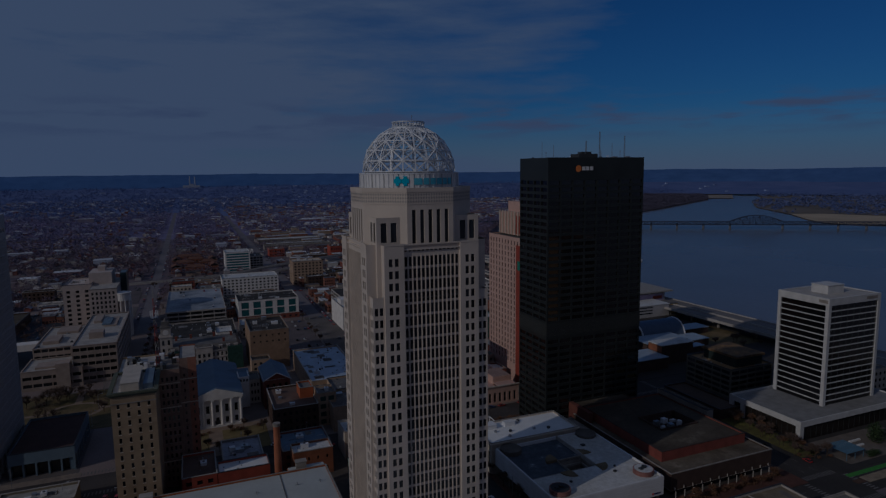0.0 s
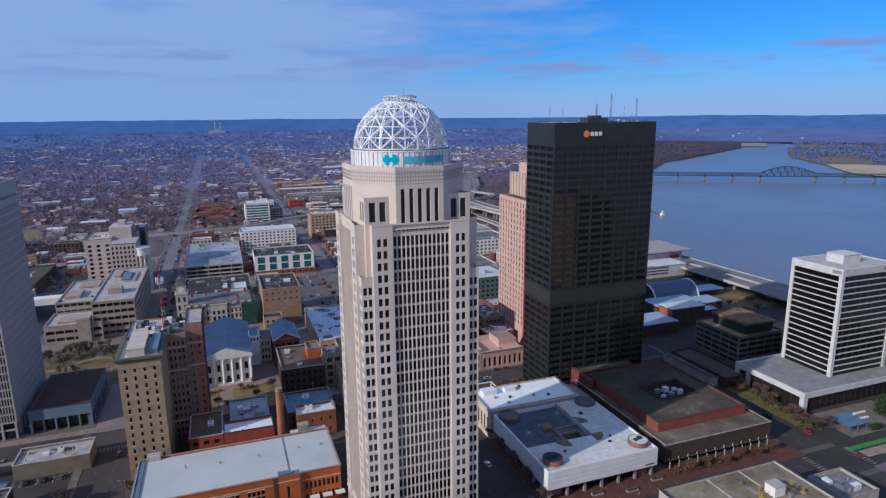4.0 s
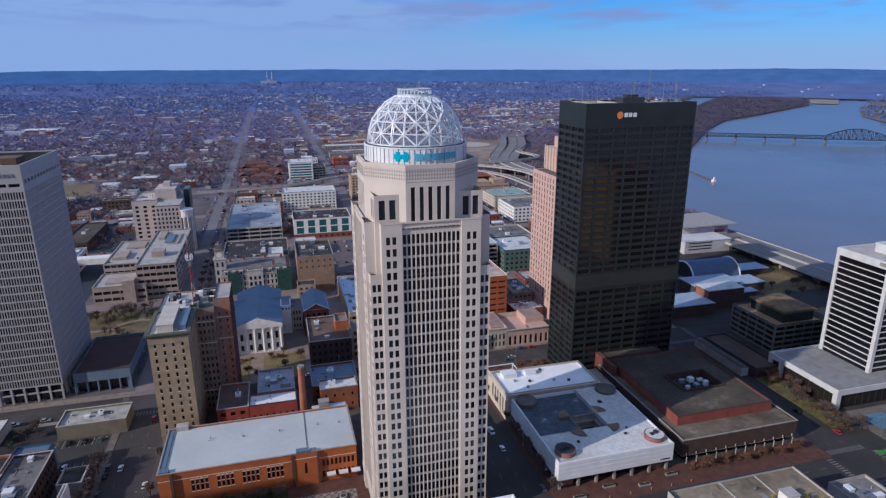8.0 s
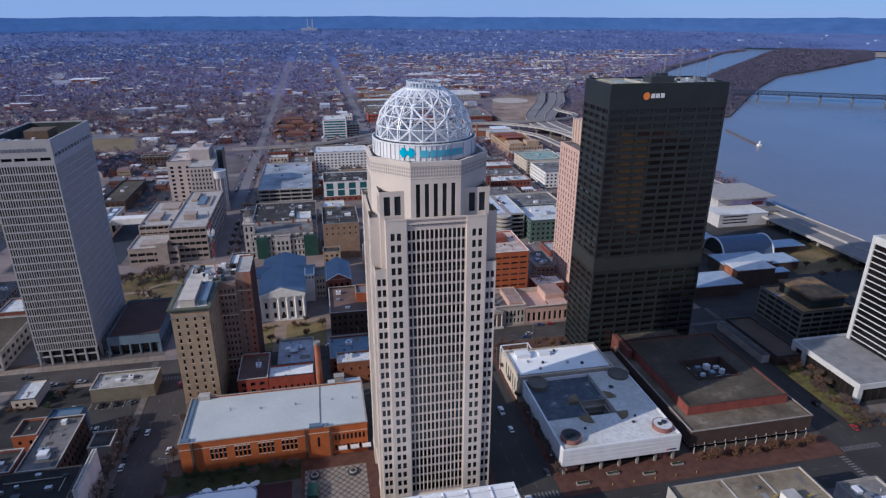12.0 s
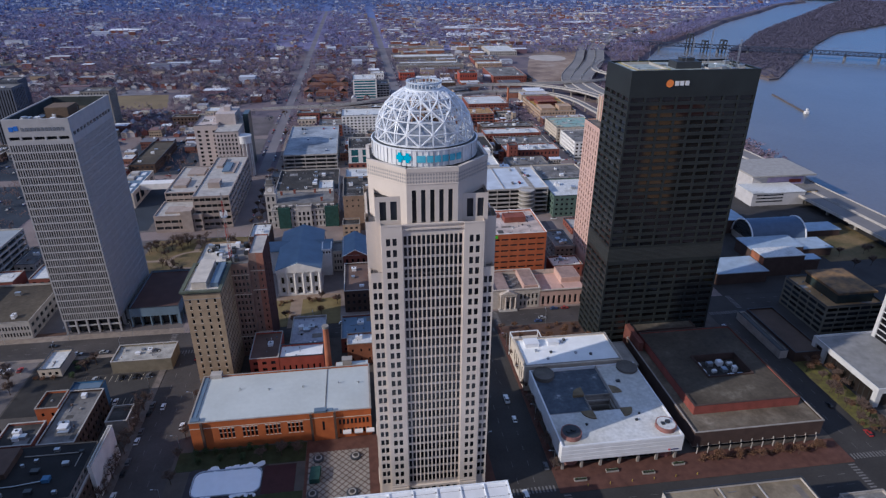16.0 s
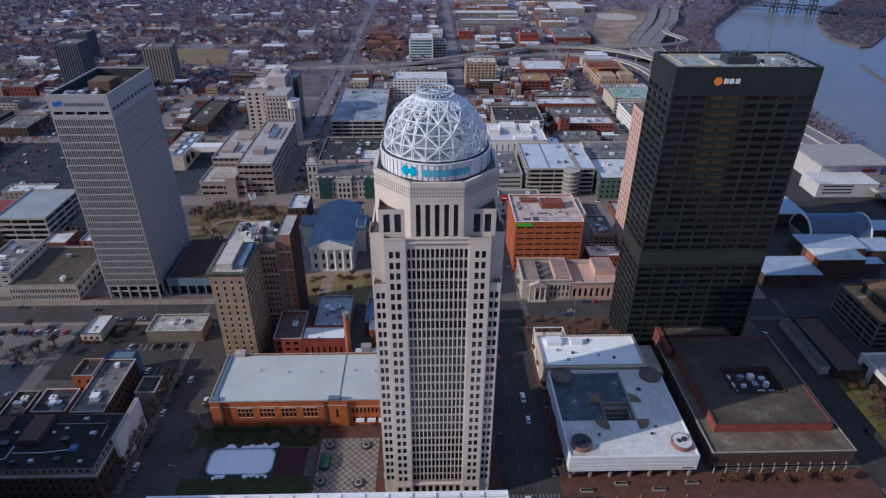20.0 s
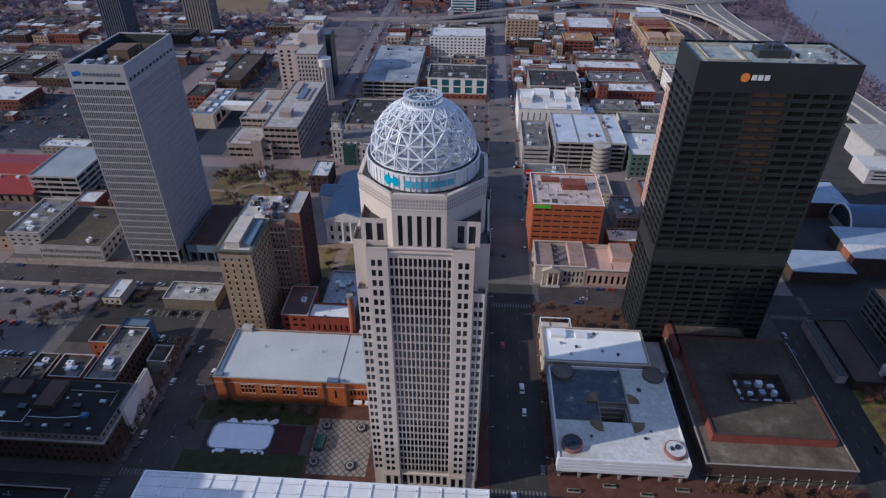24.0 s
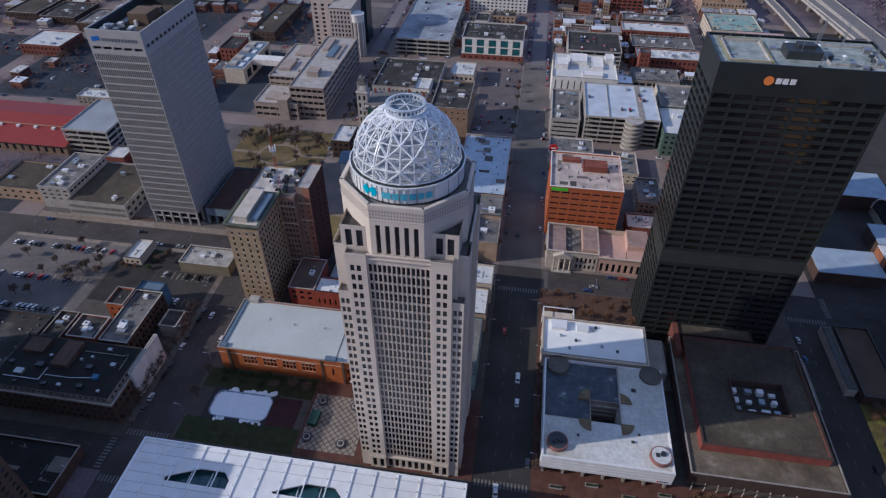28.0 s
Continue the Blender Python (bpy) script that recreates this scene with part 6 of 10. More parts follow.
part("curved_canopy", canopy, mat("ochre_metal", (0.44, 0.29, 0.06), 0.6, vary=0.2), ob_, "curved ochre metal canopy")
building("cream_block", "cream corner block with teal-green roof", "building", (270, 318, 668, 714, 16), BEIGE, ramped("teal_patched_roof", [(0.36, (0.36, 0.36, 0.33)), (0.48, (0.20, 0.38, 0.35)), (0.58, (0.42, 0.40, 0.33)), (0.68, (0.45, 0.38, 0.16))], 0.06), S=(10, 4, 0.45, 0.5), W=(9, 4, 0.45, 0.5), units=1)
building("white_row", "white stone row building with regular windows", "building", (270, 312, 606, 654, 17), WHITEWALL, GREYROOF, S=(9, 4, 0.5, 0.5), W=(10, 4, 0.5, 0.5), units=3)
building("tan_apartments", "tan and brick eight-storey apartment block", "building", (116, 153, 772, 800, 30), TANBRICK, BEIGE, S=(8, 8, 0.5, 0.5), W=(6, 8, 0.5, 0.5), units=3)
building("clinic", "pale office with red brick base and large green glass windows", "building", (38, 94, 600, 640, 20), WHITEWALL, DARKROOF, S=(5, 2, 0.62, 0.86, 5, 19), W=(4, 3, 0.5, 0.6), glass=mat("green_window_glass", (0.025, 0.12, 0.135), 0.12, vary=0.3, spec=0.6), units=4)
building("brick_arcade", "red brick ground storey wrapping an office", "building", (37.4, 94.6, 599.4, 640.6, 5), REDBRICK, GREYROOF, S=(10, 1, 0.4, 0.5), units=0)
building("apartments", "white and red apartment block with regular windows", "building", (30, 92, 728, 762, 22), WHITEWALL, WHITEROOF, S=(14, 6, 0.5, 0.5), units=5)
building("apartments", "dark red brick low apartment block", "building", (4, 30, 722, 756, 13), REDBRICK, GREYROOF, S=(7, 3, 0.5, 0.5), units=3)
building("glass_office", "teal glass office with white frame", "building", (44, 78, 922, 962, 28), WHITEWALL, WHITEROOF, S=(1, 7, 0.92, 0.62), glass=mat("teal_window_glass", (0.03, 0.16, 0.20), 0.1, vary=0.3, spec=0.6), units=3)
building("glass_office", "grey glass office wing", "building", (78, 97, 930, 960, 20), CONCRETE, GREYROOF, S=(4, 5, 0.8, 0.6), units=2)
building("long_shed", "long low building with pale blue ribbed metal roof", "building", (63, 95, 364.5, 437, 14), TANBRICK, mat("pale_blue_metal_roof", (0.42, 0.50, 0.60), 0.5, vary=0.15), S=(6, 2, 0.5, 0.5), E=(16, 2, 0.4, 0.5), units=2)
# Added block, mostly hidden, so that the street beside it falls in shade.
building("corner_shop", "plain brick corner building added to shade the street", "building", (66, 95, 318, 341, 14), TANBRICK, GREYROOF, E=(5, 3, 0.45, 0.5), units=3)
building("shop_row", "ornate tan stone shop front with bay windows", "building", (72, 95, 342, 364, 15), TANBRICK, GREYROOF, S=(7, 4, 0.5, 0.55), E=(7, 4, 0.5, 0.55), units=2)
building("brick_block", "brown brick block with dark brown gravel roof", "building", (36, 59.5, 326, 362, 14.5), BROWNBRICK, mat("red_brown_roof", (0.15, 0.098, 0.078), 0.9, vary=0.35, scale=0.1), cap=CONCRETE, S=(7, 3, 0.45, 0.5), W=(12, 3, 0.4, 0.5), units=3)
building("brick_block", "tall plain tan brick block with few windows", "building", (35, 62, 446, 490, 28.5), mat("dull_tan_brick", (0.30, 0.20, 0.135), 0.9, vary=0.25, fine=7), DARKROOF, S=(6, 2, 0.25, 0.3, 18, 27), units=5)
building("bay_house", "narrow tan house with green bay windows", "building", (59.9, 70, 328.5, 341, 19), TANBRICK, GREYROOF, S=(2, 4, 0.7, 0.6), glass=mat("dark_green_panes", (0.03, 0.07, 0.06), 0.2, spec=0.6), units=1)
building("red_gable_wall", "orange red brick party wall above the brown roofs", "building", (52, 59.4, 340, 352, 19.5), MATS["brick_red_orange"], GREYROOF, units=0)
gh = building("gabled_house", "red brick house with blue gable roof and pale trim", "building", (35.2, 50.6, 367, 396, 17.5), REDBRICK, BLUEROOF, S=(4, 3, 0.4, 0.5), units=0)
rf = MB()
for u in (-8.3, 8.3):
    rf.quad((u, -15.1, 17.3), (u, 15.1, 17.3), (0, 15.1, 21.8), (0, -15.1, 21.8))
part("gable_roof", rf, BLUEROOF, gh, "blue metal gable roof")
rf = MB()
rf.v, rf.f = [(-7.7, -14.52, 17.5), (7.7, -14.52, 17.5), (0, -14.52, 21.5)], [(0, 1, 2)]
part("gable_wall", rf, REDBRICK, gh)
part("gable_trim", MB().beam((-8.3, -15.2, 17.2), (0, -15.2, 21.7), 0.4).beam((8.3, -15.2, 17.2), (0, -15.2, 21.7), 0.4), WHITEWALL, gh)
building("pale_house", "pale stuccoed house with three storeys of windows", "building", (27.9, 34.5, 380, 396, 15), BEIGE, GREYROOF, S=(3, 3, 0.5, 0.5), units=1)
building("blue_roof_block", "low brick block with blue-grey roof", "building", (34.5, 57.8, 285, 308, 9), REDBRICK, BLUEROOF, S=(6, 2, 0.4, 0.5), units=2)
building("brick_shop", "small orange-brown brick building with white flat roof", "building", (37.8, 56, 274, 284.4, 12.5), mat("orange_brown_brick", (0.28, 0.105, 0.055), 0.9, vary=0.3, fine=7), WHITEROOF, S=(4, 2, 0.2, 0.3), units=1)
building("boiler_house", "red brick boiler house with white roof", "building", (5, 26.4, 265, 276, 14), mat("bright_red_brick", (0.34, 0.075, 0.05), 0.88, vary=0.25, fine=7), mat("new_white_membrane", (0.78, 0.78, 0.77), 0.7, vary=0.12, scale=0.2), S=(7, 1, 0.3, 0.5, 3, 11), units=0)
building("boiler_house", "low building with stained pale grey roof", "building", (8, 26, 277, 311, 8.5), CONCRETE2, ramped("lavender_grey_roof", [(0.35, (0.22, 0.22, 0.245)), (0.5, (0.36, 0.36, 0.40)), (0.66, (0.43, 0.43, 0.46))], 0.08), units=4)
building("boiler_house", "red brick building with arched windows and a dark roof", "building", (-9.2, 4.7, 265.4, 289, 14), MATS["bright_red_brick"], mat("red_brown_roof", (0.15, 0.098, 0.078), 0.9, vary=0.35, scale=0.1), S=(3, 2, 0.5, 0.5, 5.5, 13), units=1)
ch = thing("chimney", "tall round red brick chimney", "chimney", (29.1, 258.6, 0))
part("shaft", MB().cyl(0, 0, 1.7, 0, 34, 18, 1.35), mat("chimney_brick", (0.36, 0.13, 0.07), 0.9, vary=0.25, fine=7), ch)
part("cap", MB().cyl(0, 0, 1.6, 33.4, 34.6, 18), CONCRETE2, ch)
ch = thing("chimney", "slim tall orange brick chimney among the warehouses", "chimney", (247, 812, 0))
part("shaft", MB().cyl(0, 0, 1.8, 0, 34, 14, 1.3), mat("chimney_brick", (0.36, 0.13, 0.07)), ch)
part("cap", MB().cyl(0, 0, 1.55, 33.4, 34.6, 14), CONCRETE2, ch)


def county_offices():
    root = thing("county_offices", "stepped tan concrete offices with banded walls and plant roofs", "building", (-78, 515, 0))
    tan = mat("tan_concrete", (0.37, 0.30, 0.26), 0.9, vary=0.2)
    for x0, x1, y0, y1, h in ((-29, 6, -54, -22, 13), (0, 27, -50, 52, 26), (-28, 0, -22, 45, 20)):
        f = Facade(root, tan, GLASS, 30, 0.8)
        m = int(h // 5)
        rows = [(2.2 + i * 5, 4.6 + i * 5) for i in range(m)]
        f.face("S", x0, x1, y0, 0, h, grid(x0, x1, 6, 0.9, 0.5), rows)
        f.face("E", y0, y1, x1, 0, h, grid(y0, y1, 10, 0.9, 0.5), rows)
        f.face("W", y0, y1, x0, 0, h)
        f.face("N", x0, x1, y1, 0, h)
        f.close(label="banded tan concrete wall")
        part("parapet", MB().ring(x0 - 0.2, x1 + 0.2, y0 - 0.2, y1 + 0.2, h, h + 0.4, 0.8), tan, root)
        part("roof", MB().box(x0 + 0.5, x1 - 0.5, y0 + 0.5, y1 - 0.5, h - 0.8, h - 0.4), CONCRETE, root)
    for q in ((8, 17, -30, -20, 25, 30), (5, 10, 20, 44, 25, 27.5), (14, 22, 5, 35, 25.6, 26.6), (-24, -14, -10, 8, 19.2, 22), (-20, -6, 20, 38, 19.2, 21.4), (-22, -10, -48, -36, 12.2, 14)):
        part("roof_house", MB().box(*q), tan, root)
    for i in range(10):
        part("roof_unit", MB().box(-26 + i * 2.4, -24.8 + i * 2.4, -16 + (i * 7) % 50, -14 + (i * 7) % 50, 19.2, 20.6), METAL if i % 2 else DARKMETAL, root)
    part("skylight", MB().box(12, 18, 6, 30, 26.6, 27.6), BLUEROOF, root)
    part("stair_tower", MB().box(-9, -1, -55.5, -46, 0, 17), tan, root)
    part("bridge", MB().box(-60, -28, 20, 30, 9, 14), WHITEWALL, root)
    part("west_block", MB().box(-78, -60, 0, 60, 0, 13).ring(-78.2, -59.8, -0.2, 60.2, 13, 13.5, 0.6), BEIGE, root)
    for v in (6, 18, 34, 47):
        part("roof_unit", MB().box(-75, -69, v, v + 7, 13.2, 15.2), CONCRETE, root)
        part("skylight", MB().box(-67, -63, v, v + 6, 13.2, 13.9), WHITEPANEL, root)
        part("side_window", MB().box(-60.0, -59.9, v, v + 8, 3, 10), GLASS, root)
    part("west_roof", MB().box(-77.5, -60.5, 0.5, 59.5, 12.9, 13.2), BLUEROOF, root)


county_offices()


PINKBEIGE = mat("pinkish_stucco", (0.50, 0.425, 0.395), 0.9, vary=0.15)


def beige_hotel():
    root = building("hotel_tower", "beige stucco hotel tower with green glass corner and round stair", "building", (-104, -82, 604, 645, 46), PINKBEIGE, PINKBEIGE, S=(3, 10, 0.4, 0.55, 2, 42), E=(6, 9, 0.3, 0.4, 2, 40), units=1)
    f = Facade(root, PINKBEIGE, GLASS, 60, 0.35)
    f.face("S", 11, 32, -38, 0, 44, grid(11, 32, 6, 0.5), grid(2, 42, 10, 0.6, 0))
    f.face("E", -38, 22, 32, 0, 44, grid(-38, 22, 12, 0.4), grid(2, 42, 10, 0.45, 0))
    f.face("W", -38, -20.5, 11, 0, 44)
    f.face("N", 11, 32, 22, 0, 44)
    f.close("wing_wall")
    part("wing_roof", MB().box(11, 32, -38, 22, 43.2, 43.8), CONCRETE, root)
    part("plant_house", MB().box(8, 26, -10, 20, 43.8, 54).box(14, 20, 2, 12, 54, 58), PINKBEIGE, root)
    part("glass_corner", MB().box(32, 37, -4, 14, 0, 52), mat("dark_green_glass", (0.018, 0.036, 0.042), 0.3, vary=0.3, spec=0.4), root, "dark green glass corner")
    part("round_stair", MB().cyl(36, -33, 5, 0, 32, 20), PINKBEIGE, root)
    part("round_cap", MB().cyl(36, -33, 6.2, 32, 38, 20).cyl(36, -33, 6.6, 38, 39, 20), WHITEWALL, root, "white round lantern")
    for i in range(10):
        a = 2 * math.pi * i / 10
        part("stair_column", MB().cyl(36 + 5.9 * math.cos(a), -33 + 5.9 * math.sin(a), 0.5, 0, 32, 8), WHITEWALL, root)


beige_hotel()


def gabled_hall():
    root = thing("market_hall", "long tan brick hall with a red metal gable roof", "hall", (-270, 412, 0))
    f = Facade(root, mat("dull_brown_brick", (0.24, 0.165, 0.12), 0.9, vary=0.3, fine=7), GLASS, 40, 0.5)
    f.face("S", -60, 53, -28, 0, 8, grid(-60, 53, 18, 0.4), [(1.5, 6)])
    f.face("E", -28, 28, 53, 0, 8)
    f.face("N", -60, 53, 28, 0, 8)
    f.face("W", -28, 28, -60, 0, 8)
    f.close(label="tan brick wall with arched bays")
    for a, b, z0, z1 in ((-29.5, -10, 8, 12), (-10, 0, 13, 16)):
        part("roof_slope", MB().quad((-61, a, z0), (54, a, z0), (54, b, z1), (-61, b, z1)).quad((-61, -a, z0), (54, -a, z0), (54, -b, z1), (-61, -b, z1)), REDROOF, root)
    part("clerestory", MB().box(-61, 54, -10, 10, 11.8, 13), TANBRICK, root)
    part("gable_wall", MB().box(52.6, 53.4, -20, 20, 8, 11.8), TANBRICK, root)
    for u in np.arange(-50, 50, 14):
        part("roof_vent", MB().box(u, u + 2.4, -13.5, -11.5, 11.2, 12.8), WHITEPANEL, root)


gabled_hall()
building("office_slab", "white concrete office slab with plant on its roof", "building", (-194, -173, 326, 366, 16), CONCRETE, GREYROOF, S=(4, 3, 0.5, 0.4, 6, 15), E=(10, 4, 0.7, 0.45), units=7)
building("office_slab", "low concrete office with louvred front and brown roof", "building", (-173, -134, 321, 366, 11), CONCRETE, GRAVELROOF, S=(24, 2, 0.55, 0.6, 1, 9), E=(8, 2, 0.6, 0.5), units=2)
building("brick_shed", "tan brick shed with gravel roof", "building", (-232, -198, 330, 360, 10), TANBRICK, GRAVELROOF, S=(6, 2, 0.4, 0.4), units=2)
building("red_shed", "small red brick shed", "building", (-183, -168, 376, 392, 8), REDBRICK, WHITEROOF, units=0)
building("lobby_block", "dark-roofed low block with blue-grey fascia over a recessed portico", "building", (-84, -57, 326, 372, 12), mat("blue_grey_panel", (0.16, 0.225, 0.29), 0.4, vary=0.15), mat("dark_brown_roof", (0.080, 0.044, 0.038), 0.9, vary=0.3, scale=0.1), S=(5, 1, 0.86, 0.98, 0.05, 6.6), E=(8, 1, 0.86, 0.98, 0.05, 6.6), units=0, depth=2.6)
building("tan_store", "low tan block with stained pale roof", "building", (-80, -51, 282, 297, 7), mat("olive_block", (0.21, 0.18, 0.13), 0.9, vary=0.25), mat("stained_pale_roof", (0.36, 0.345, 0.32), 0.9, vary=0.5, scale=0.2), units=3)
building("white_store", "small pale building with white roof", "building", (-115, -104.5, 283, 300, 5), BEIGE, WHITEROOF, S=(3, 1, 0.5, 0.5, 0.5, 4), units=0)
root = building("brick_corner", "dark brick corner building with pale attic storey and cluttered dark roof", "building", (-118, -59, 184, 214, 13.4), DARKBRICK, BLACKROOF, S=(18, 3, 0.45, 0.5), E=(9, 3, 0.45, 0.5), units=0, limit=40)
f = Facade(root, mat("sooty_stucco", (0.25, 0.23, 0.21), 0.9, vary=0.3), GLASS, 30, 0.3)
f.face("S", -28.6, 28.6, -14.2, 13.2, 17, grid(-28.6, 28.6, 20, 0.5), [(14.2, 15.9)])
f.face("E", -14.2, 14.2, 28.6, 13.2, 17, grid(-14.2, 14.2, 9, 0.5), [(14.2, 15.9)])
f.face("N", -28.6, 28.6, 14.2, 13.2, 17)
f.face("W", -14.2, 14.2, -28.6, 13.2, 17)
f.close("attic_wall", "pale sooty attic storey")
part("cornice", MB().ring(-29.9, 29.9, -15.4, 15.4, 12.9, 13.5, 1.0), CONCRETE2, root)
part("attic_roof", MB().box(-28.3, 28.3, -13.9, 13.9, 16.2, 16.6), BLACKROOF, root)
part("roof_unit", MB().box(16, 18.6, -6, -3.6, 16.6, 18.2), mat("blue_metal", (0.06, 0.16, 0.30), 0.5), root, "blue metal roof unit")
part("roof_pipe", MB().beam((16, -5, 16.9), (6, -6.5, 16.9), 0.3).beam((6, -6.5, 16.9), (-6, -6.5, 16.9), 0.3), METAL, root)
part("roof_house", MB().box(-6, 2, -2, 12, 16.6, 19.0), DARKBRICK, root)
part("roof_house", MB().box(-24, -14, 4, 12, 16.6, 18.4), DARKBRICK, root)
part("roof_pipe", MB().beam((-24, -9.5, 17.0), (-7, -9.5, 17.0), 0.35).beam((-7, -9.5, 17.0), (-7, -3, 17.0), 0.35), METAL, root)
part("roof_pipe", MB().beam((4, 8.5, 17.0), (25, 8.5, 17.0), 0.3).beam((25, 8.5, 17.0), (25, 1, 17.0), 0.3), CONCRETE2, root)
for i, (x, y, w) in enumerate(((20, 2, 2.4), (-13, -3, 3.5), (-20, -8, 4.0), (-26, -3, 2.4), (9, 5, 1.4), (24, 8, 1.6), (-10, 3, 1.5), (12, -11, 2.6), (3, -11.5, 1.8), (-4, -12, 2.2), (14, 10, 2.0), (-17, -12.5, 1.6), (22, -12, 1.5), (10, -1, 3.0), (5, 3, 1.2))):
    part("roof_unit", MB().box(x, x + w, y, y + w * 0.7, 16.6, 17.9), DARKMETAL if i % 2 else METAL, root)
building("white_gable", "tall plain white end wall of a corner building", "building", (-58.9, -57.4, 199, 222, 16.8), WHITEWALL, DARKROOF, units=0)
building("brick_store", "long brick store with pale roof and red stair house", "building", (-85.4, -71, 217, 251.4, 14), BROWNBRICK, GREYROOF, S=(6, 3, 0.4, 0.5), E=(11, 3, 0.5, 0.5), units=6)
building("red_stair", "red brick stair house", "building", (-95, -85.6, 239, 251, 15), MATS["brick_red_orange"], DARKROOF, S=(2, 3, 0.3, 0.4), units=0)
building("blue_house", "blue metal roof house on a store", "building", (-87, -73.5, 253, 259.5, 13), mat("blue_metal", (0.06, 0.16, 0.30), 0.5), BLUEROOF, units=0)
building("small_store", "small store with grey gable wall and dark roof", "building", (-66.6, -57.6, 235, 246, 8), CONCRETE2, DARKROOF, units=0)
building("plant_store", "red brick house with crowded green and steel roof plant", "building", (-101, -86.4, 216, 230, 15.5), REDBRICK, DARKROOF, units=3)
building("skylit_store", "low dark store with pale skylights", "building", (-104, -66, 146, 168, 6), DARKBRICK, BLACKROOF, units=0)
building("kerb_block", "low pale block with white roof behind the granite tower", "building", (64, 95, 284, 299, 14), BEIGE, WHITEROOF, E=(4, 3, 0.5, 0.5), units=1)
building("kerb_block", "tan low block with pale roof terrace", "building", (66, 94, 263, 282, 13), TANBRICK, WHITEROOF, E=(5, 3, 0.5, 0.5), units=1)
building("kerb_block", "low green glass-sided block beside the street", "building", (60, 93, 226, 261, 12), mat("pale_green_glass_wall", (0.30, 0.42, 0.38), 0.3), GREYROOF, E=(9, 3, 0.7, 0.6), units=2)
building("back_store", "low brick stores with brown and green roofs", "building", (-119, -109, 216, 236, 9), BROWNBRICK, DARKROOF, units=2)
building("back_store", "low brick stores with patched dark roofs", "building", (-160, -121, 190, 232, 9), DARKBRICK, DARKROOF, units=7)
building("south_tower", "tall dark office tower at the corner of the block", "tower", (-125, -63, 96, 141, 56), DARKBRICK, DARKROOF, E=(12, 18, 0.5, 0.5), S=(12, 18, 0.5, 0.5), limit=0, units=2)
# The next two towers and the wing are unseen, added only to cast shade.
building("south_tower", "unseen concrete tower added to shade the plaza", "tower", (-225, -150, 100, 168, 92), CONCRETE2, GREYROOF, units=0)
building("south_tower", "unseen brick tower added to shade the car park", "tower", (-310, -246, 150, 229, 60), BROWNBRICK, GREYROOF, units=0)
building("south_block", "unseen concrete wing added to widen the tower shade", "building", (-225, -176, 168.4, 189, 69), CONCRETE2, GREYROOF, units=0)
building("south_block", "concrete roof deck with parapet and yellow hoists", "building", (150, 203.5, 96, 156.5, 20), CONCRETE, ramped("tan_concrete_deck", [(0.32, (0.11, 0.085, 0.058)), (0.46, (0.22, 0.175, 0.12)), (0.58, (0.29, 0.24, 0.17)), (0.72, (0.38, 0.33, 0.26))], 0.05, 0.95), S=(10, 4, 0.5, 0.5), limit=20, units=2)
building("east_tower", "tan brick office tower south of the river tower", "tower", (296, 332, 38, 92, 80), mat("sunlit_tan_brick", (0.42, 0.27, 0.16), 0.85, vary=0.2), REDBRICK, S=(10, 20, 0.5, 0.5), limit=0, units=1)
building("yard_block", "small red brick workshop with pale roof in the service yard", "building", (170, 190, 352, 366, 9), REDBRICK, WHITEROOF, S=(5, 2, 0.4, 0.45), units=2)
building("yard_block", "weathered concrete plant block in the service yard", "building", (178, 192, 374, 402, 12), CONCRETE2, GREYROOF, S=(4, 3, 0.5, 0.4), W=(6, 3, 0.5, 0.4), units=5)
building("yard_block", "low beige store at the back of the yard", "building", (166, 182, 412, 440, 8), BEIGE, GREYROOF, S=(4, 2, 0.4, 0.4), units=3)
building("corner_kiosk", "small pale building with roof plant", "building", (222, 240, 140, 156, 9), CONCRETE, GREYROOF, units=5)


def stepped_office():
    root = building("stepped_office", "dark glass and concrete office stepped back under a tan gravel roof", "building", (299, 334, 268, 304, 18), mat("grey_green_concrete", (0.17, 0.16, 0.13), 0.8, vary=0.2), TANROOF, S=(5, 5, 0.92, 0.62, 0.6, 17.4), W=(5, 5, 0.92, 0.62, 0.6, 17.4), units=0)
    part("upper_storey", MB().box(-9, 13, -14, 12, 17, 23), mat("grey_green_glass", (0.03, 0.045, 0.045), 0.15, spec=0.6), root)
    part("upper_roof", MB().box(-10, 14, -15, 13, 23, 24.2).box(-9.4, 13.4, -14.4, 12.4, 24.2, 24.3), ramped("rusty_gravel_roof", [(0.36, (0.10, 0.075, 0.055)), (0.5, (0.20, 0.125, 0.065)), (0.64, (0.29, 0.17, 0.075))], 0.12), root)


stepped_office()
building("river_garage", "low building with broad brown roof", "building", (268, 284, 246, 290, 6), BROWNBRICK, mat("broad_brown_roof", (0.085, 0.060, 0.046), 0.9, vary=0.35, scale=0.1), cap=DARKMETAL, units=0)
building("glazed_strip", "long low strip with pale glazed roof", "building", (262.5, 267, 250, 290, 5), CONCRETE, mat("dull_glazed_roof", (0.085, 0.085, 0.08), 0.5), cap=DARKMETAL, units=0)


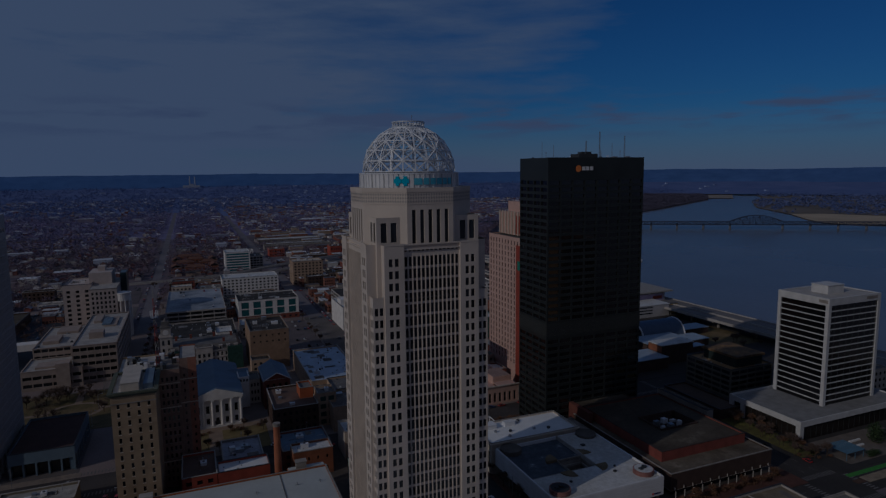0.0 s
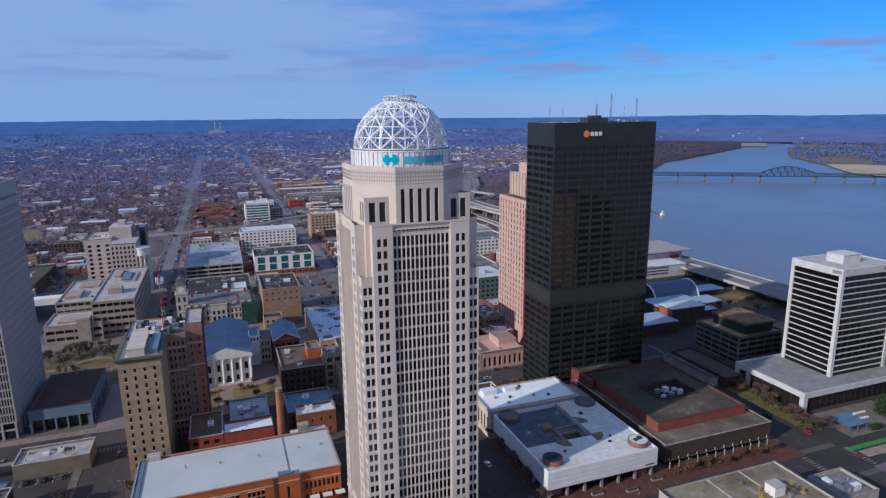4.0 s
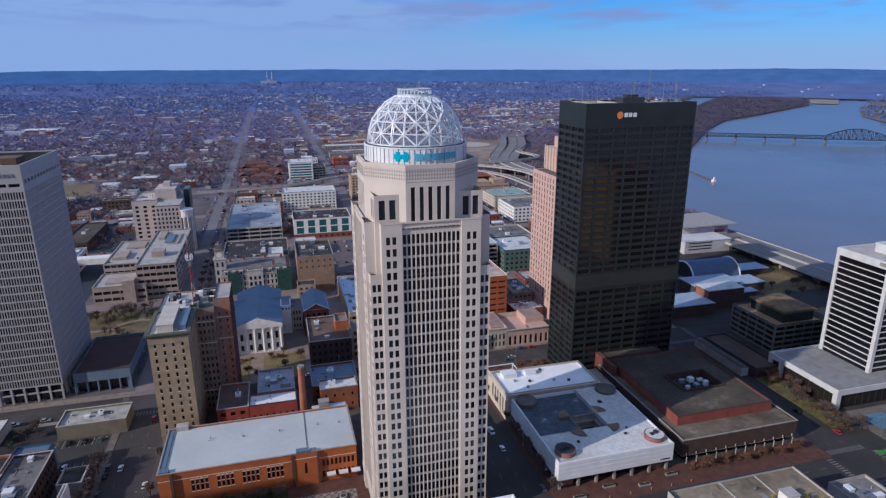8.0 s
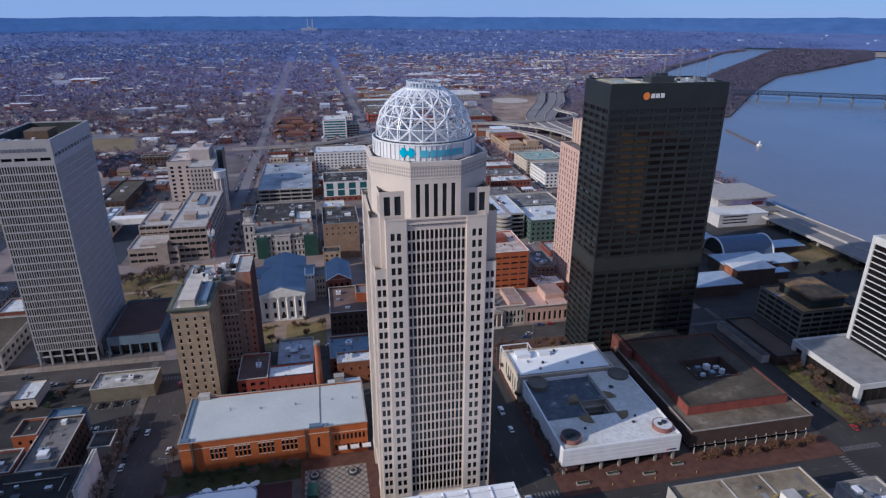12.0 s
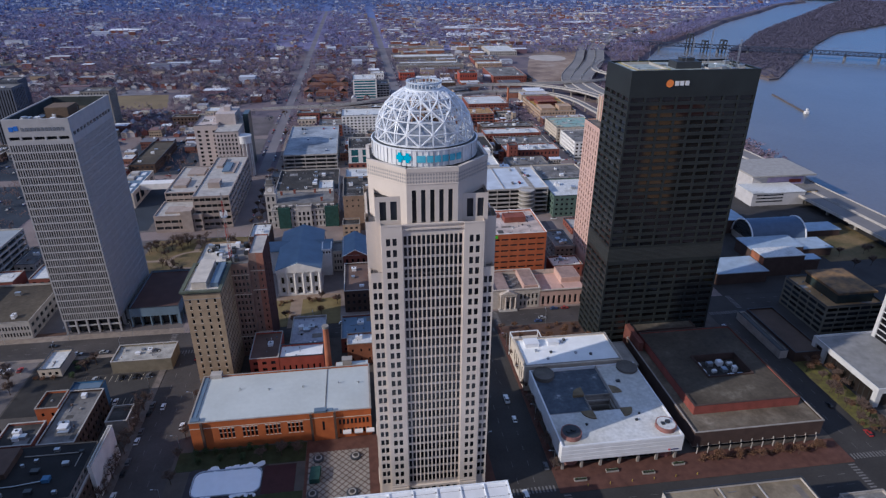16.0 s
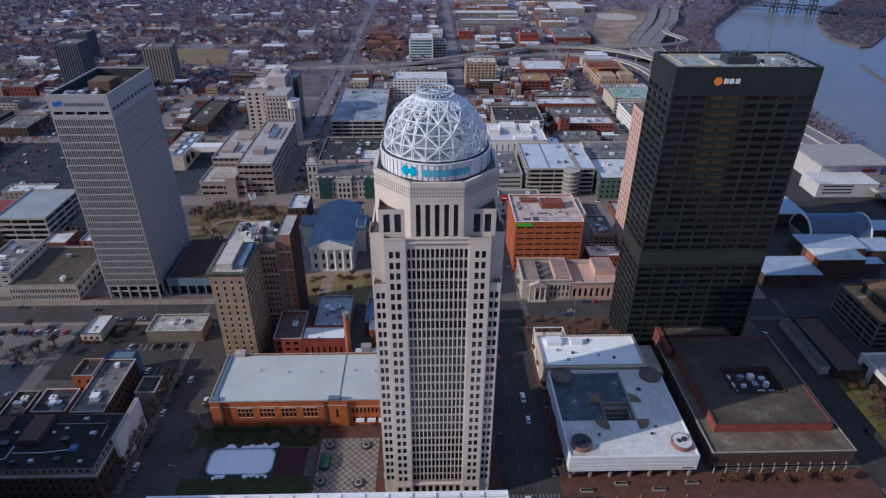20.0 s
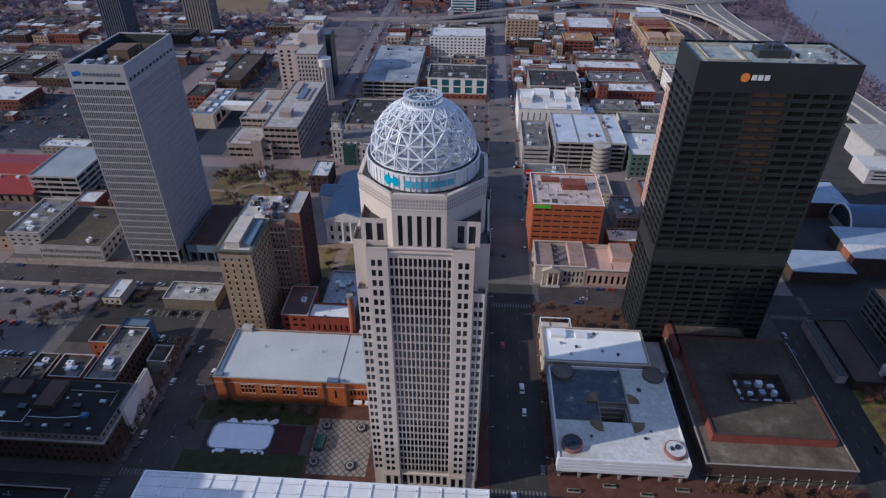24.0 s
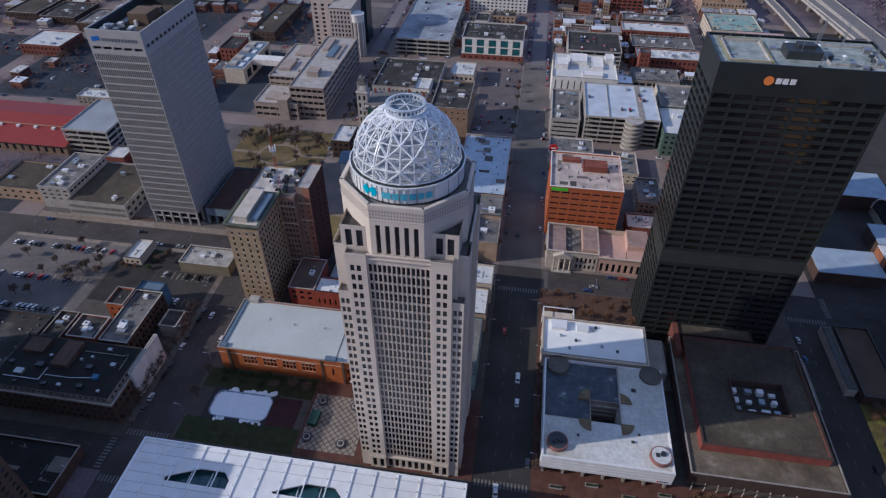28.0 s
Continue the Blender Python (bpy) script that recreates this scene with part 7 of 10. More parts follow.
def science_hall():
    root = thing("science_hall", "blue barrel-vaulted hall with low white and blue roofs", "hall", (346, 390, 0))
    vault = MB()
    k, r = 16, 13.0
    for i in range(k):
        a, b = math.pi * i / k, math.pi * (i + 1) / k
        vault.quad((-20, r * math.cos(a), 4 + r * math.sin(a)), (22, r * math.cos(a), 4 + r * math.sin(a)), (22, r * math.cos(b), 4 + r * math.sin(b)), (-20, r * math.cos(b), 4 + r * math.sin(b)))
    part("vault", vault, mat("deep_blue_metal", (0.10, 0.14, 0.21), 0.5, 0.2, vary=0.15), root, "deep blue metal barrel vault")
    for x in (-20, 22):
        rim = MB()
        for i in range(k):
            a, b = math.pi * i / k, math.pi * (i + 1) / k
            rim.beam((x, (r + 0.2) * math.cos(a), 4 + (r + 0.2) * math.sin(a)), (x, (r + 0.2) * math.cos(b), 4 + (r + 0.2) * math.sin(b)), 0.9)
        part("vault_rim", rim, WHITEPANEL, root)
    for z in np.arange(5, 16.5, 1.6):
        w = math.sqrt(max(r * r - (z - 4) ** 2, 0.5)) - 0.4
        part("louvre", MB().box(-19.6, -19.0, -w, w, z, z + 0.9), DARKMETAL, root)
    part("base", MB().box(-20, 22, -r, r, 0, 4.2), CONCRETE2, root)
    for a, b, c, d, h in ((-46, -10, 14, 42, 11), (-33, 6, -32, -13.2, 9), (-74, -39.6, -61, -40, 8), (7, 30, -30, -13.2, 6), (24, 60, 0, 14, 5), (-9.4, 6, -49, -42, 8)):
        part("wing", MB().box(a, b, c, d, 0, h), BROWNBRICK, root)
        part("wing_roof", MB().box(a - 0.5, b + 0.5, c - 0.5, d + 0.5, h, h + 0.5), mat("blue_grey_metal_roof", (0.33, 0.40, 0.48), 0.5, vary=0.2, scale=0.2), root)
    part("brick_block", MB().box(-39, -10, -54, -40.5, 0, 14), BROWNBRICK, root)
    part("brick_roof", MB().box(-39.3, -9.7, -54.3, -40.2, 14, 14.5), WHITEROOF, root)
    part("brick_end", MB().box(-39.3, -39.02, -54, -40.5, 9, 13.5), mat("orange_brown_brick", (0.28, 0.105, 0.055)), root)


science_hall()


def arena_house():
    root = thing("river_centre", "white riverside building with lavender mural wall and wide flat roof", "building", (414, 496, 0))
    part("hall", MB().box(-26, 24, -18, 20, 0, 18), mat("dull_white_concrete", (0.50, 0.48, 0.48), 0.85, vary=0.15), root)
    part("mural", MB().box(-12, 22, -18.25, -18.02, 8, 16), mat("lavender_mural", (0.42, 0.34, 0.50), 0.8, vary=0.25, scale=0.3), root, "lavender printed wall")
    part("glass_band", MB().box(-20, 22, -18.2, -18.02, 16.4, 18), GLASS, root)
    part("roof", MB().box(-30, 30, -23, 24, 18.3, 19.6), mat("beige_roof", (0.34, 0.32, 0.30), 0.9, vary=0.2), root)
    part("front_wing", MB().box(-40, 8, -42, -18, 0, 11), MATS["dull_white_concrete"], root)
    part("front_roof", MB().box(-40.4, 8.4, -42.4, -18.2, 11, 11.6), WHITEROOF, root)
    for z in (3.4, 6.2, 9.0):
        part("slot_window", MB().box(-36, -12, -42.15, -42.02, z, z + 1), GLASS, root)
    part("ochre_wing", MB().box(8.6, 24, -36, -18.2, 0, 9), mat("ochre_wall", (0.42, 0.29, 0.12), 0.8), root)
    part("ochre_roof", MB().box(8.4, 24.2, -36.2, -18.2, 9, 9.5), GREYROOF, root)
    part("red_panel", MB().box(8.6, 20, -18.4, -18.05, 11, 14), REDSTONE, root)


arena_house()


# ---- viaducts, bridge, river ----
def smooth(pts, n=6):
    out = []
    P = [pts[0]] + list(pts) + [pts[-1]]
    for i in range(1, len(P) - 2):
        p0, p1, p2, p3 = (Vector(P[i + k]) for k in (-1, 0, 1, 2))
        for j in range(n):
            t = j / n
            out.append(0.5 * ((2 * p1) + (p2 - p0) * t + (2 * p0 - 5 * p1 + 4 * p2 - p3) * t * t + (3 * p1 - p0 - 3 * p2 + p3) * t ** 3))
    out.append(Vector(pts[-1]))
    return out


def viaduct(label, pts, width, piers=True, group="riverside motorway"):
    """A road deck on piers along a curve."""
    c = smooth(pts)
    root = thing("viaduct", label, "viaduct", (0, 0, 0), group)
    side = []
    for i, p in enumerate(c):
        d = (c[min(i + 1, len(c) - 1)] - c[max(i - 1, 0)])
        s = Vector((d.y, -d.x, 0)).normalized()
        side.append(s)
    deck, road, rail = MB(), MB(), (MB(), MB())
    h = width / 2
    for i in range(len(c) - 1):
        a, b, sa, sb = c[i], c[i + 1], side[i], side[i + 1]
        up = Vector((0, 0, 1))
        for off0, off1, z0, z1, mbx in ((-h, h, -1.4, 0.0, deck), (-h + 0.5, h - 0.5, 0.004, 0.03, road), (-h, -h + 0.4, 0, 0.9, rail[0]), (h - 0.4, h, 0, 0.9, rail[1])):
            A0, A1, B0, B1 = a + sa * off0, a + sa * off1, b + sb * off0, b + sb * off1
            mbx.quad(*[tuple(v + up * z1) for v in (A0, A1, B1, B0)])
            mbx.quad(*[tuple(v) for v in (A0 + up * z0, B0 + up * z0, B0 + up * z1, A0 + up * z1)])
            mbx.quad(*[tuple(v) for v in (A1 + up * z0, A1 + up * z1, B1 + up * z1, B1 + up * z0)])
            mbx.quad(*[tuple(v + up * z0) for v in (A0, B0, B1, A1)])
    part("deck", deck, CONCRETE, root)
    part("carriageway", road, mat("pale_motorway", (0.21, 0.195, 0.19), 0.9, vary=0.2, scale=0.03), root)
    for r in rail:
        part("parapet", r, CONCRETE, root)
    run = 0.0
    for i in range(1, len(c)):
        run += (c[i] - c[i - 1]).length
        if piers and run > 26 and c[i].z > 3:
            run = 0.0
            p, s = c[i], side[i]
            q = MB().box(p.x - 0.9, p.x + 0.9, p.y - 0.9, p.y + 0.9, RIVER_Z if p.x > 455 else 0, p.z - 1.4)
            q.beam(p - s * (h - 1) + Vector((0, 0, -2.0)), p + s * (h - 1) + Vector((0, 0, -2.0)), 1.4, 1.2)
            part("pier", q, CONCRETE2, root)


viaduct("pale concrete motorway viaduct along the river bank", [(431, 60, 8), (429, 240, 8), (427, 380, 8), (424, 470, 8), (420, 560, 9), (412, 650, 10), (398, 770, 11), (388, 870, 11), (392, 960, 10), (424, 1040, 9), (494, 1180, 8), (610, 1450, 7), (832, 1752, 7), (1190, 2050, 7)], 16.6)
viaduct("pale concrete motorway viaduct beside its twin", [(448, 60, 8), (446, 240, 8), (445, 380, 8), (442, 470, 8), (438, 560, 9), (430, 650, 10), (416, 770, 11), (406, 870, 11), (410, 960, 10), (441, 1035, 9), (510, 1172, 8), (626, 1442, 7), (846, 1742, 7), (1200, 2038, 7)], 16.6)
viaduct("curved pale concrete ramp viaduct over the old warehouses", [(-80, 872, 0.4), (30, 880, 2), (100, 896, 8), (161, 914, 12), (230, 943, 12), (305, 940, 12), (357, 902, 12), (383, 850, 12), (398, 770, 11.5), (410, 680, 11)], 10)
viaduct("lower curved ramp viaduct under the upper ramp", [(20, 858, 0.4), (90, 866, 4), (158, 882, 9), (241, 910, 9), (310, 900, 9), (345, 850, 9), (356, 781, 8), (366, 700, 4), (372, 640, 0.4)], 9)
viaduct("wide pale motorway lanes beside the riverside viaduct", [(372, 905, 10), (380, 960, 9), (404, 1040, 8), (474, 1188, 7), (590, 1460, 6.2), (812, 1764, 6.2)], 17, False)
viaduct("looping ramp curling back towards the motorway", [(305, 946, 12), (370, 950, 12), (430, 962, 12), (462, 985, 11.5), (470, 1015, 11), (464, 1060, 10), (478, 1110, 9.2), (525, 1190, 8.4)], 9)


def river_bridge():
    root = thing("truss_bridge", "long dark steel truss bridge on stone piers across the river", "bridge", (1004, 1253, 0))
    dx, dy = 0.855, -0.519
    steel = mat("blue_grey_bridge_steel", (0.035, 0.048, 0.085), 0.7, 0.0, vary=0.2)
    zd = 2.5
    for i in range(-6, 16):
        big = i == 4
        s0 = i * 62.0 + 8 if i < 5 else 376 + (i - 5) * 62.0
        s1 = 376 if big else s0 + 62.0
        n = max(6, int((s1 - s0) / 7.5))
        m = MB()
        for off in (-4, 4):
            px, py = -dy * off, dx * off
            prev = None
            for k in range(n + 1):
                s = s0 + (s1 - s0) * k / n
                hgt = 7.5 if not big else 8.5 + 15 * math.sin(math.pi * k / n)
                base = (dx * s + px, dy * s + py, zd)
                top = (dx * s + px, dy * s + py, zd + hgt)
                m.beam(base, top, 0.8)
                if prev:
                    m.beam(prev[0], base, 1.3)
                    m.beam(prev[1], top, 1.1)
                    m.beam(prev[0] if k % 2 else prev[1], top if k % 2 else base, 0.75)
                prev = (base, top)
        m.beam((dx * s0, dy * s0, zd), (dx * s1, dy * s1, zd), 7.0, 1.4)
        part("truss_span", m, steel, root)
        x, y = dx * s0, dy * s0
        part("pier", MB().prism([(x - 1.5, y - 2.2), (x + 1.5, y - 2.2), (x + 1.5, y + 2.2), (x - 1.5, y + 2.2)], RIVER_Z - 1, zd - 0.6), mat("grey_pier_stone", (0.17, 0.185, 0.22), 0.9, vary=0.2), root)


river_bridge()
mb = MB()
ISL = [(763, 1100), (765, 1021), (790, 1030), (850, 1098), (1019, 1285), (1172, 1450), (1386, 1657), (1560, 1761), (1861, 1950), (2262, 2206), (2517, 2469), (2682, 2686), (2705, 2960), (2352, 2865), (2002, 2521), (1600, 2110), (1387, 1908), (1157, 1670), (976, 1449), (893, 1360), (812, 1229)]
mb.prism(ISL, RIVER_Z - 1, RIVER_Z + 2.5)
solo("island", mb, mat("island_scrub", (0.135, 0.115, 0.125), 0.95, vary=0.3, scale=0.02), "low wooded island in the river", "island", kind="structure")
sheet("sand_bar", [(1549, 1040), (1540, 1110), (1600, 1200), (1743, 1368), (1830, 1330), (1900, 1150), (1760, 980), (1620, 960)], -5.0, mat("pale_sand", (0.46, 0.37, 0.26), 0.95, vary=0.2, scale=0.01), "pale sand bar on the far shore", "sand")
sheet("sand_point", [(2350, 2285), (2421, 2205), (2802, 2564), (2640, 2640)], -4.2, mat("dull_sand", (0.30, 0.25, 0.20), 0.95, vary=0.3, scale=0.01), "pale sandy point at the island's end", "sand")
sheet("sand_tip", [(768, 1062), (770, 1030), (788, 1036), (800, 1062)], -4.4, mat("ochre_sand", (0.24, 0.165, 0.10), 0.95), "ochre sandy tip of the island", "sand")
wall_dam = thing("river_wall", "low weir wall with a small white beacon house in the river", "weir", (0, 0, 0))
part("wall", MB().beam((698, 910, RIVER_Z + 0.4), (668, 792, RIVER_Z + 0.4), 2.2, 2.4), mat("wet_river_stone", (0.13, 0.11, 0.105), 0.8, vary=0.3), wall_dam)
part("beacon", MB().box(664, 669, 783, 788, RIVER_Z - 1, RIVER_Z + 3).box(665.5, 667.5, 784.5, 786.5, RIVER_Z + 3, RIVER_Z + 7), WHITEWALL, wall_dam)
gates = thing("lock_gates", "dark steel lift gate towers over the narrow channel", "gate", (0, 0, 0))
for x, y, z in ((800, 1377, 30), (828, 1360, 17), (860, 1340, 20)):
    tower = MB()
    for u in (-3.5, 3.5):
        for v in (-7.5, 7.5):
            tower.box(x + u - 0.8, x + u + 0.8, y + v - 0.8, y + v + 0.8, RIVER_Z - 1, z)
    for k in range(3):
        tower.beam((x - 3.5, y - 7.5, z - 1 - 7 * k), (x - 3.5, y + 7.5, z - 1 - 7 * k), 1.0).beam((x + 3.5, y - 7.5, z - 1 - 7 * k), (x + 3.5, y + 7.5, z - 1 - 7 * k), 1.0)
    part("gate_tower", tower.box(x - 4.3, x + 4.3, y - 8.3, y + 8.3, z, z + 1.6), DARKMETAL, gates)

# ---- hills and far stacks ----
def rise(x, y):
    """The land lifts gently towards the foot of the ridge."""
    r = math.hypot(x - 50, y)
    return 0.0 if r < 3650 else 52 * min(1.0, (r - 3650) / 880) ** 1.4


ridge, apron = MB(), MB()
prev = None
for i in range(0, 161):
    a = radians(-60 + i * 1.0)
    row = []
    for k in range(10):
        r = 3640 + k * 108
        x, y = r * math.sin(a) + 50, r * math.cos(a)
        row.append((x, y, rise(x, y) + 0.4))
    if prev:
        for k in range(9):
            apron.quad(prev[k], row[k], row[k + 1], prev[k + 1])
    prev = row
prev = None
for i in range(0, 321):
    a = radians(-60 + i * 0.5)
    r = 4500 + 30 * math.sin(i * 0.155)
    hh = 84 + 8 * noise.noise((i * 0.055, 0.3, 0)) + 4 * noise.noise((i * 0.25, 4.3, 0)) + 1.5 * noise.noise((i * 0.9, 2.3, 0))
    row = []
    for k in range(9):
        q = k / 8
        rr = r + 190 * q
        row.append((rr * math.sin(a) + 50, rr * math.cos(a), 48 + hh * (q ** 0.8) + (9 * noise.noise((i * 0.3, k * 0.9, 2.0)) if 0 < k < 8 else 0)))
    if prev:
        for k in range(8):
            ridge.quad(prev[k], row[k], row[k + 1], prev[k + 1])
    prev = row
# Haze is put into the ridge: a blue base colour and a blue glow.
hillmat = mat("hazed_blue_hills", (0.04, 0.070, 0.14), 1.0, vary=0.3, scale=0.01, fine=0.03, bump=0.0, spec=0.0)
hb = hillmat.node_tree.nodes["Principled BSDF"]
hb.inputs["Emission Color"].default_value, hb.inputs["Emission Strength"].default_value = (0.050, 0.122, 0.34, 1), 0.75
solo("backdrop", ridge, hillmat, "long low wooded ridge, haze painted as glowing blue", "hills", kind="structure")
# The stacks' bluish grey stands for the haze in front of them.
stacks = thing("power_station", "two far chimney stacks below the ridge, paled and blued for haze", "power station", (32, 4470, 50))
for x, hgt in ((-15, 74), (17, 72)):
    part("stack", MB().cyl(x, 0, 4.5, 0, hgt, 12, 3), mat("hazed_stack_concrete", (0.36, 0.40, 0.48), 0.9), stacks)
part("boiler_hall", MB().box(-60, 46, -10, 15, -3, 14).box(-20, 8, -8, 12, 14, 24), mat("hazed_stack_concrete", (0.36, 0.40, 0.48)), stacks)

# ---- rest of the town ----
RECTS = []
for o in list(scene.objects):
    if o.type == "EMPTY" and not o.parent and o.name.split(".")[0] not in ("truss_bridge", "power_station"):
        xs, ys = [], []
        for c in o.children:
            if c.type == "MESH" and c.matrix_basis.is_identity:
                for b in c.bound_box:
                    xs.append(o.location.x + b[0])
                    ys.append(o.location.y + b[1])
        if xs and o.name.split(".")[0] != "viaduct":
            RECTS.append((min(xs), max(xs), min(ys), max(ys)))
OPEN = [(-104, -34, 372, 447), (-16, 34, 310, 352), (62, 99, 448, 590), (-196, -121, 232, 300), (-120, -58, 254, 300), (-34, 97, 160, 222), (-60, -34, 160, 300),
        (120, 250, 262, 302), (120, 250, 160, 192), (163, 194, 343, 446), (248, 298, 160, 305), (248, 450, 60, 215), (-110, -56, 645, 900), (366, 450, 350, 412),
        (-60, 110, 840, 905), (330, 470, 400, 1080), (260, 372, 160, 420), (-128, -104, 372, 500)]
CURVE = [p for pts in ([(30, 880), (100, 896), (161, 914), (230, 943), (305, 940), (357, 902), (383, 850), (345, 850), (241, 910), (356, 781)],) for p in pts]


LOTS = [(-318, -226, 474, 584), (-420, -372, 500, 584), (-145, -116, 600, 654), (-312, -226, 602, 660), (-262, -213, 316, 350)]


def on_lot(x0, x1, y0, y1):
    return any(x0 < b and x1 > a and y0 < d and y1 > c for a, b, c, d in LOTS)


def free(x0, x1, y0, y1, pad=1.0):
    for a, b, c, d in RECTS + OPEN:
        if x0 < b + pad and x1 > a - pad and y0 < d + pad and y1 > c - pad:
            return False
    cx, cy = (x0 + x1) / 2, (y0 + y1) / 2
    return all(math.hypot(cx - p[0], cy - p[1]) > 24 for p in CURVE)


def bank_x(y):
    for (xa, ya), (xb, yb) in zip(BANK, BANK[1:]):
        if ya <= y <= yb:
            return xa + (xb - xa) * (y - ya) / (yb - ya)
    return 450


for x0, x1, y0, y1, h, wall, roof, lab in (
        (-402, -363, 616, 660, 8, BROWNBRICK, DARKROOF, "low brown brick store with a dark flat roof"), (-351, -317, 602, 642, 9, DARKBRICK, GREYROOF, "low dark brick store with a grey felt roof"),
        (-445, -409, 621, 675, 8, BROWNBRICK, GRAVELROOF, "wide low store with a brown gravel roof"), (-369, -328, 542, 577, 10, REDBRICK, WHITEROOF, "red brick hall with a white membrane roof"),
        (-417, -384, 740, 767, 11, REDBRICK, GREYROOF, "red brick block with a grey roof"), (-439, -421, 738, 758, 9, TANBRICK, DARKROOF, "small tan brick block with a dark roof"),
        (-475, -448, 738, 762, 9, BROWNBRICK, GREYROOF, "brown brick block with a grey roof"), (-336, -310, 664, 700, 8, BROWNBRICK, DARKROOF, "long brown brick store with a tarred roof"),
        (-258, -221, 459, 473, 7, CONCRETE2, WHITEROOF, "small pale plant block at the edge of a lot"), (-170, -147, 609, 690, 9, DARKBRICK, GRAVELROOF, "dark red brick block with a brown gravel roof"),
        (121, 146, 1060, 1084, 13, MATS["bright_red_brick"], GREYROOF, "bright red brick block with a grey roof"), (216, 245, 1020, 1046, 17, MATS["bright_red_brick"], DARKROOF, "tall red brick block beyond the ramps"),
        (148, 204, 984, 1001, 9, DARKBRICK, WHITEROOF, "dark brick store with a white roof beyond the ramps"), (326, 384, 1312, 1400, 9, CONCRETE, WHITEROOF, "long pale warehouse with a ribbed white roof"),
        (272, 328, 1020, 1112, 11, REDBRICK, GREYROOF, "wide brick works with a grey and white roof"), (331, 338, 1022, 1060, 6, DARKBRICK, DARKROOF, "low dark shed beside the bare lot"),
        (124, 246, 1160, 1180, 8, CONCRETE2, GREYROOF, "long low grey works building"), (130, 240, 1186, 1208, 8, BROWNBRICK, WHITEROOF, "long brick works with a white roof"),
        (124, 244, 1258, 1290, 9, CONCRETE2, WHITEROOF, "long pale works building with a white roof"), (135, 240, 1392, 1424, 8, TANBRICK, GREYROOF, "long tan works building with a grey roof"),
        (74, 94, 1046, 1064, 15, WHITEWALL, WHITEROOF, "white block beside the avenue"), (272, 318, 1161, 1185, 9, TANBRICK, WHITEROOF, "low tan block with a white roof"), (274, 316, 1205, 1245, 8, REDBRICK, GREYROOF, "low red brick works with a grey roof"),
        (162, 181, 777, 800, 12, TANBRICK, TANROOF, "tan parking block with a flat tan roof")):
    building("town_block", lab, "building", (x0, x1, y0, y1, h), wall, roof, S=(max(4, int((x1 - x0) / 4)), 2, 0.45, 0.5), E=(max(4, int((y1 - y0) / 4)), 2, 0.45, 0.5), limit=0, units=3, group="town blocks")
    RECTS.append((x0, x1, y0, y1))
SOLID = list(RECTS)
rng = random.Random(11)
WALLS = [REDBRICK, TANBRICK, BROWNBRICK, BEIGE, CONCRETE, WHITEWALL, REDBRICK, DARKBRICK]
ROOFS = [GREYROOF, WHITEROOF, GRAVELROOF, DARKROOF, GREYROOF, WHITEROOF, CONCRETE]
WORDS = {"red_brick": "red brick", "tan_brick": "tan brick", "brown_brick": "brown brick", "beige_stucco": "beige stucco", "pale_concrete": "pale concrete", "white_render": "white painted", "dark_brick": "dark brick",
         "grey_roof_felt": "grey felt roof", "white_roof_membrane": "white membrane roof", "brown_gravel_roof": "brown gravel roof", "tarred_roof": "dark tarred roof"}
for xa, xb in zip([-665, -512, -358, -204, -45, 109, 259], [-512, -358, -204, -45, 109, 259, 420]):
    for ya, yb in zip([170, 308, 455, 592, 728], [308, 455, 592, 728, 870]):
        if xa < -400 and ya < 300:
            continue
        tries = 75 if xa > -210 and (xa > -100 or ya < 590) else 28 if xa > -210 else 9
        for _ in range(tries):
            w, d = (rng.uniform(11, 34), rng.uniform(11, 30)) if xa > -210 else (rng.uniform(22, 56), rng.uniform(15, 36))
            x0 = rng.uniform(xa + 13, max(xa + 14, xb - 13 - w))
            y0 = rng.uniform(ya + 11, max(ya + 12, yb - 11 - d))
            x1, y1 = x0 + w, y0 + d
            if x1 > xb - 12 or y1 > yb - 10 or not free(x0, x1, y0, y1, 1.2):
                continue
            h = rng.choice((5, 6, 8, 9, 11, 12, 14))
            wall, roof = rng.choice(WALLS), rng.choice(ROOFS)
            if xa < -210:
                wall, roof = rng.choice((BROWNBRICK, DARKBRICK, TANBRICK, CONCRETE)), rng.choice((GREYROOF, DARKROOF, GREYROOF, WHITEROOF))
            st = max(1, int(h / 4))
            near = xa >= -210
            units = rng.randint(0, 1) if near else 0
            RECTS.append((x0, x1, y0, y1))
            if on_lot(x0, x1, y0, y1):
                RECTS.pop()
                continue
            SOLID.append((x0, x1, y0, y1))
            building("town_block", f"flat-roofed {WORDS[wall.name]} town building with {WORDS.get(roof.name, 'pale concrete roof')}", "building", (x0, x1, y0, y1, h), wall, roof,
                     S=(max(3, int(w / 4)), st, 0.45, 0.5), W=(max(3, int(d / 4)), st, 0.45, 0.5) if x0 > 109 else None, E=(max(3, int(d / 4)), st, 0.45, 0.5) if x0 < 0 else None,
                     limit=0, units=units, group="town blocks")
for x0, x1, y0, y1, h, lab in ((-334, -308, 715, 742, 64, "tall dark slab tower in the distance"), (-270, -238, 782, 806, 46, "tall beige apartment tower in the distance"), (-420, -392, 900, 925, 40, "brown apartment tower in the distance")):
    building("far_tower", lab, "building", (x0, x1, y0, y1, h), mat("slate_blue_cladding", (0.11, 0.12, 0.15), 0.6, vary=0.2) if h != 46 else mat("grey_beige_concrete", (0.27, 0.245, 0.22), 0.85, vary=0.2), GREYROOF, S=(9, 1, 0.45, 0.97), E=(8, 1, 0.45, 0.97), limit=0, units=1)
    RECTS.append((x0, x1, y0, y1))

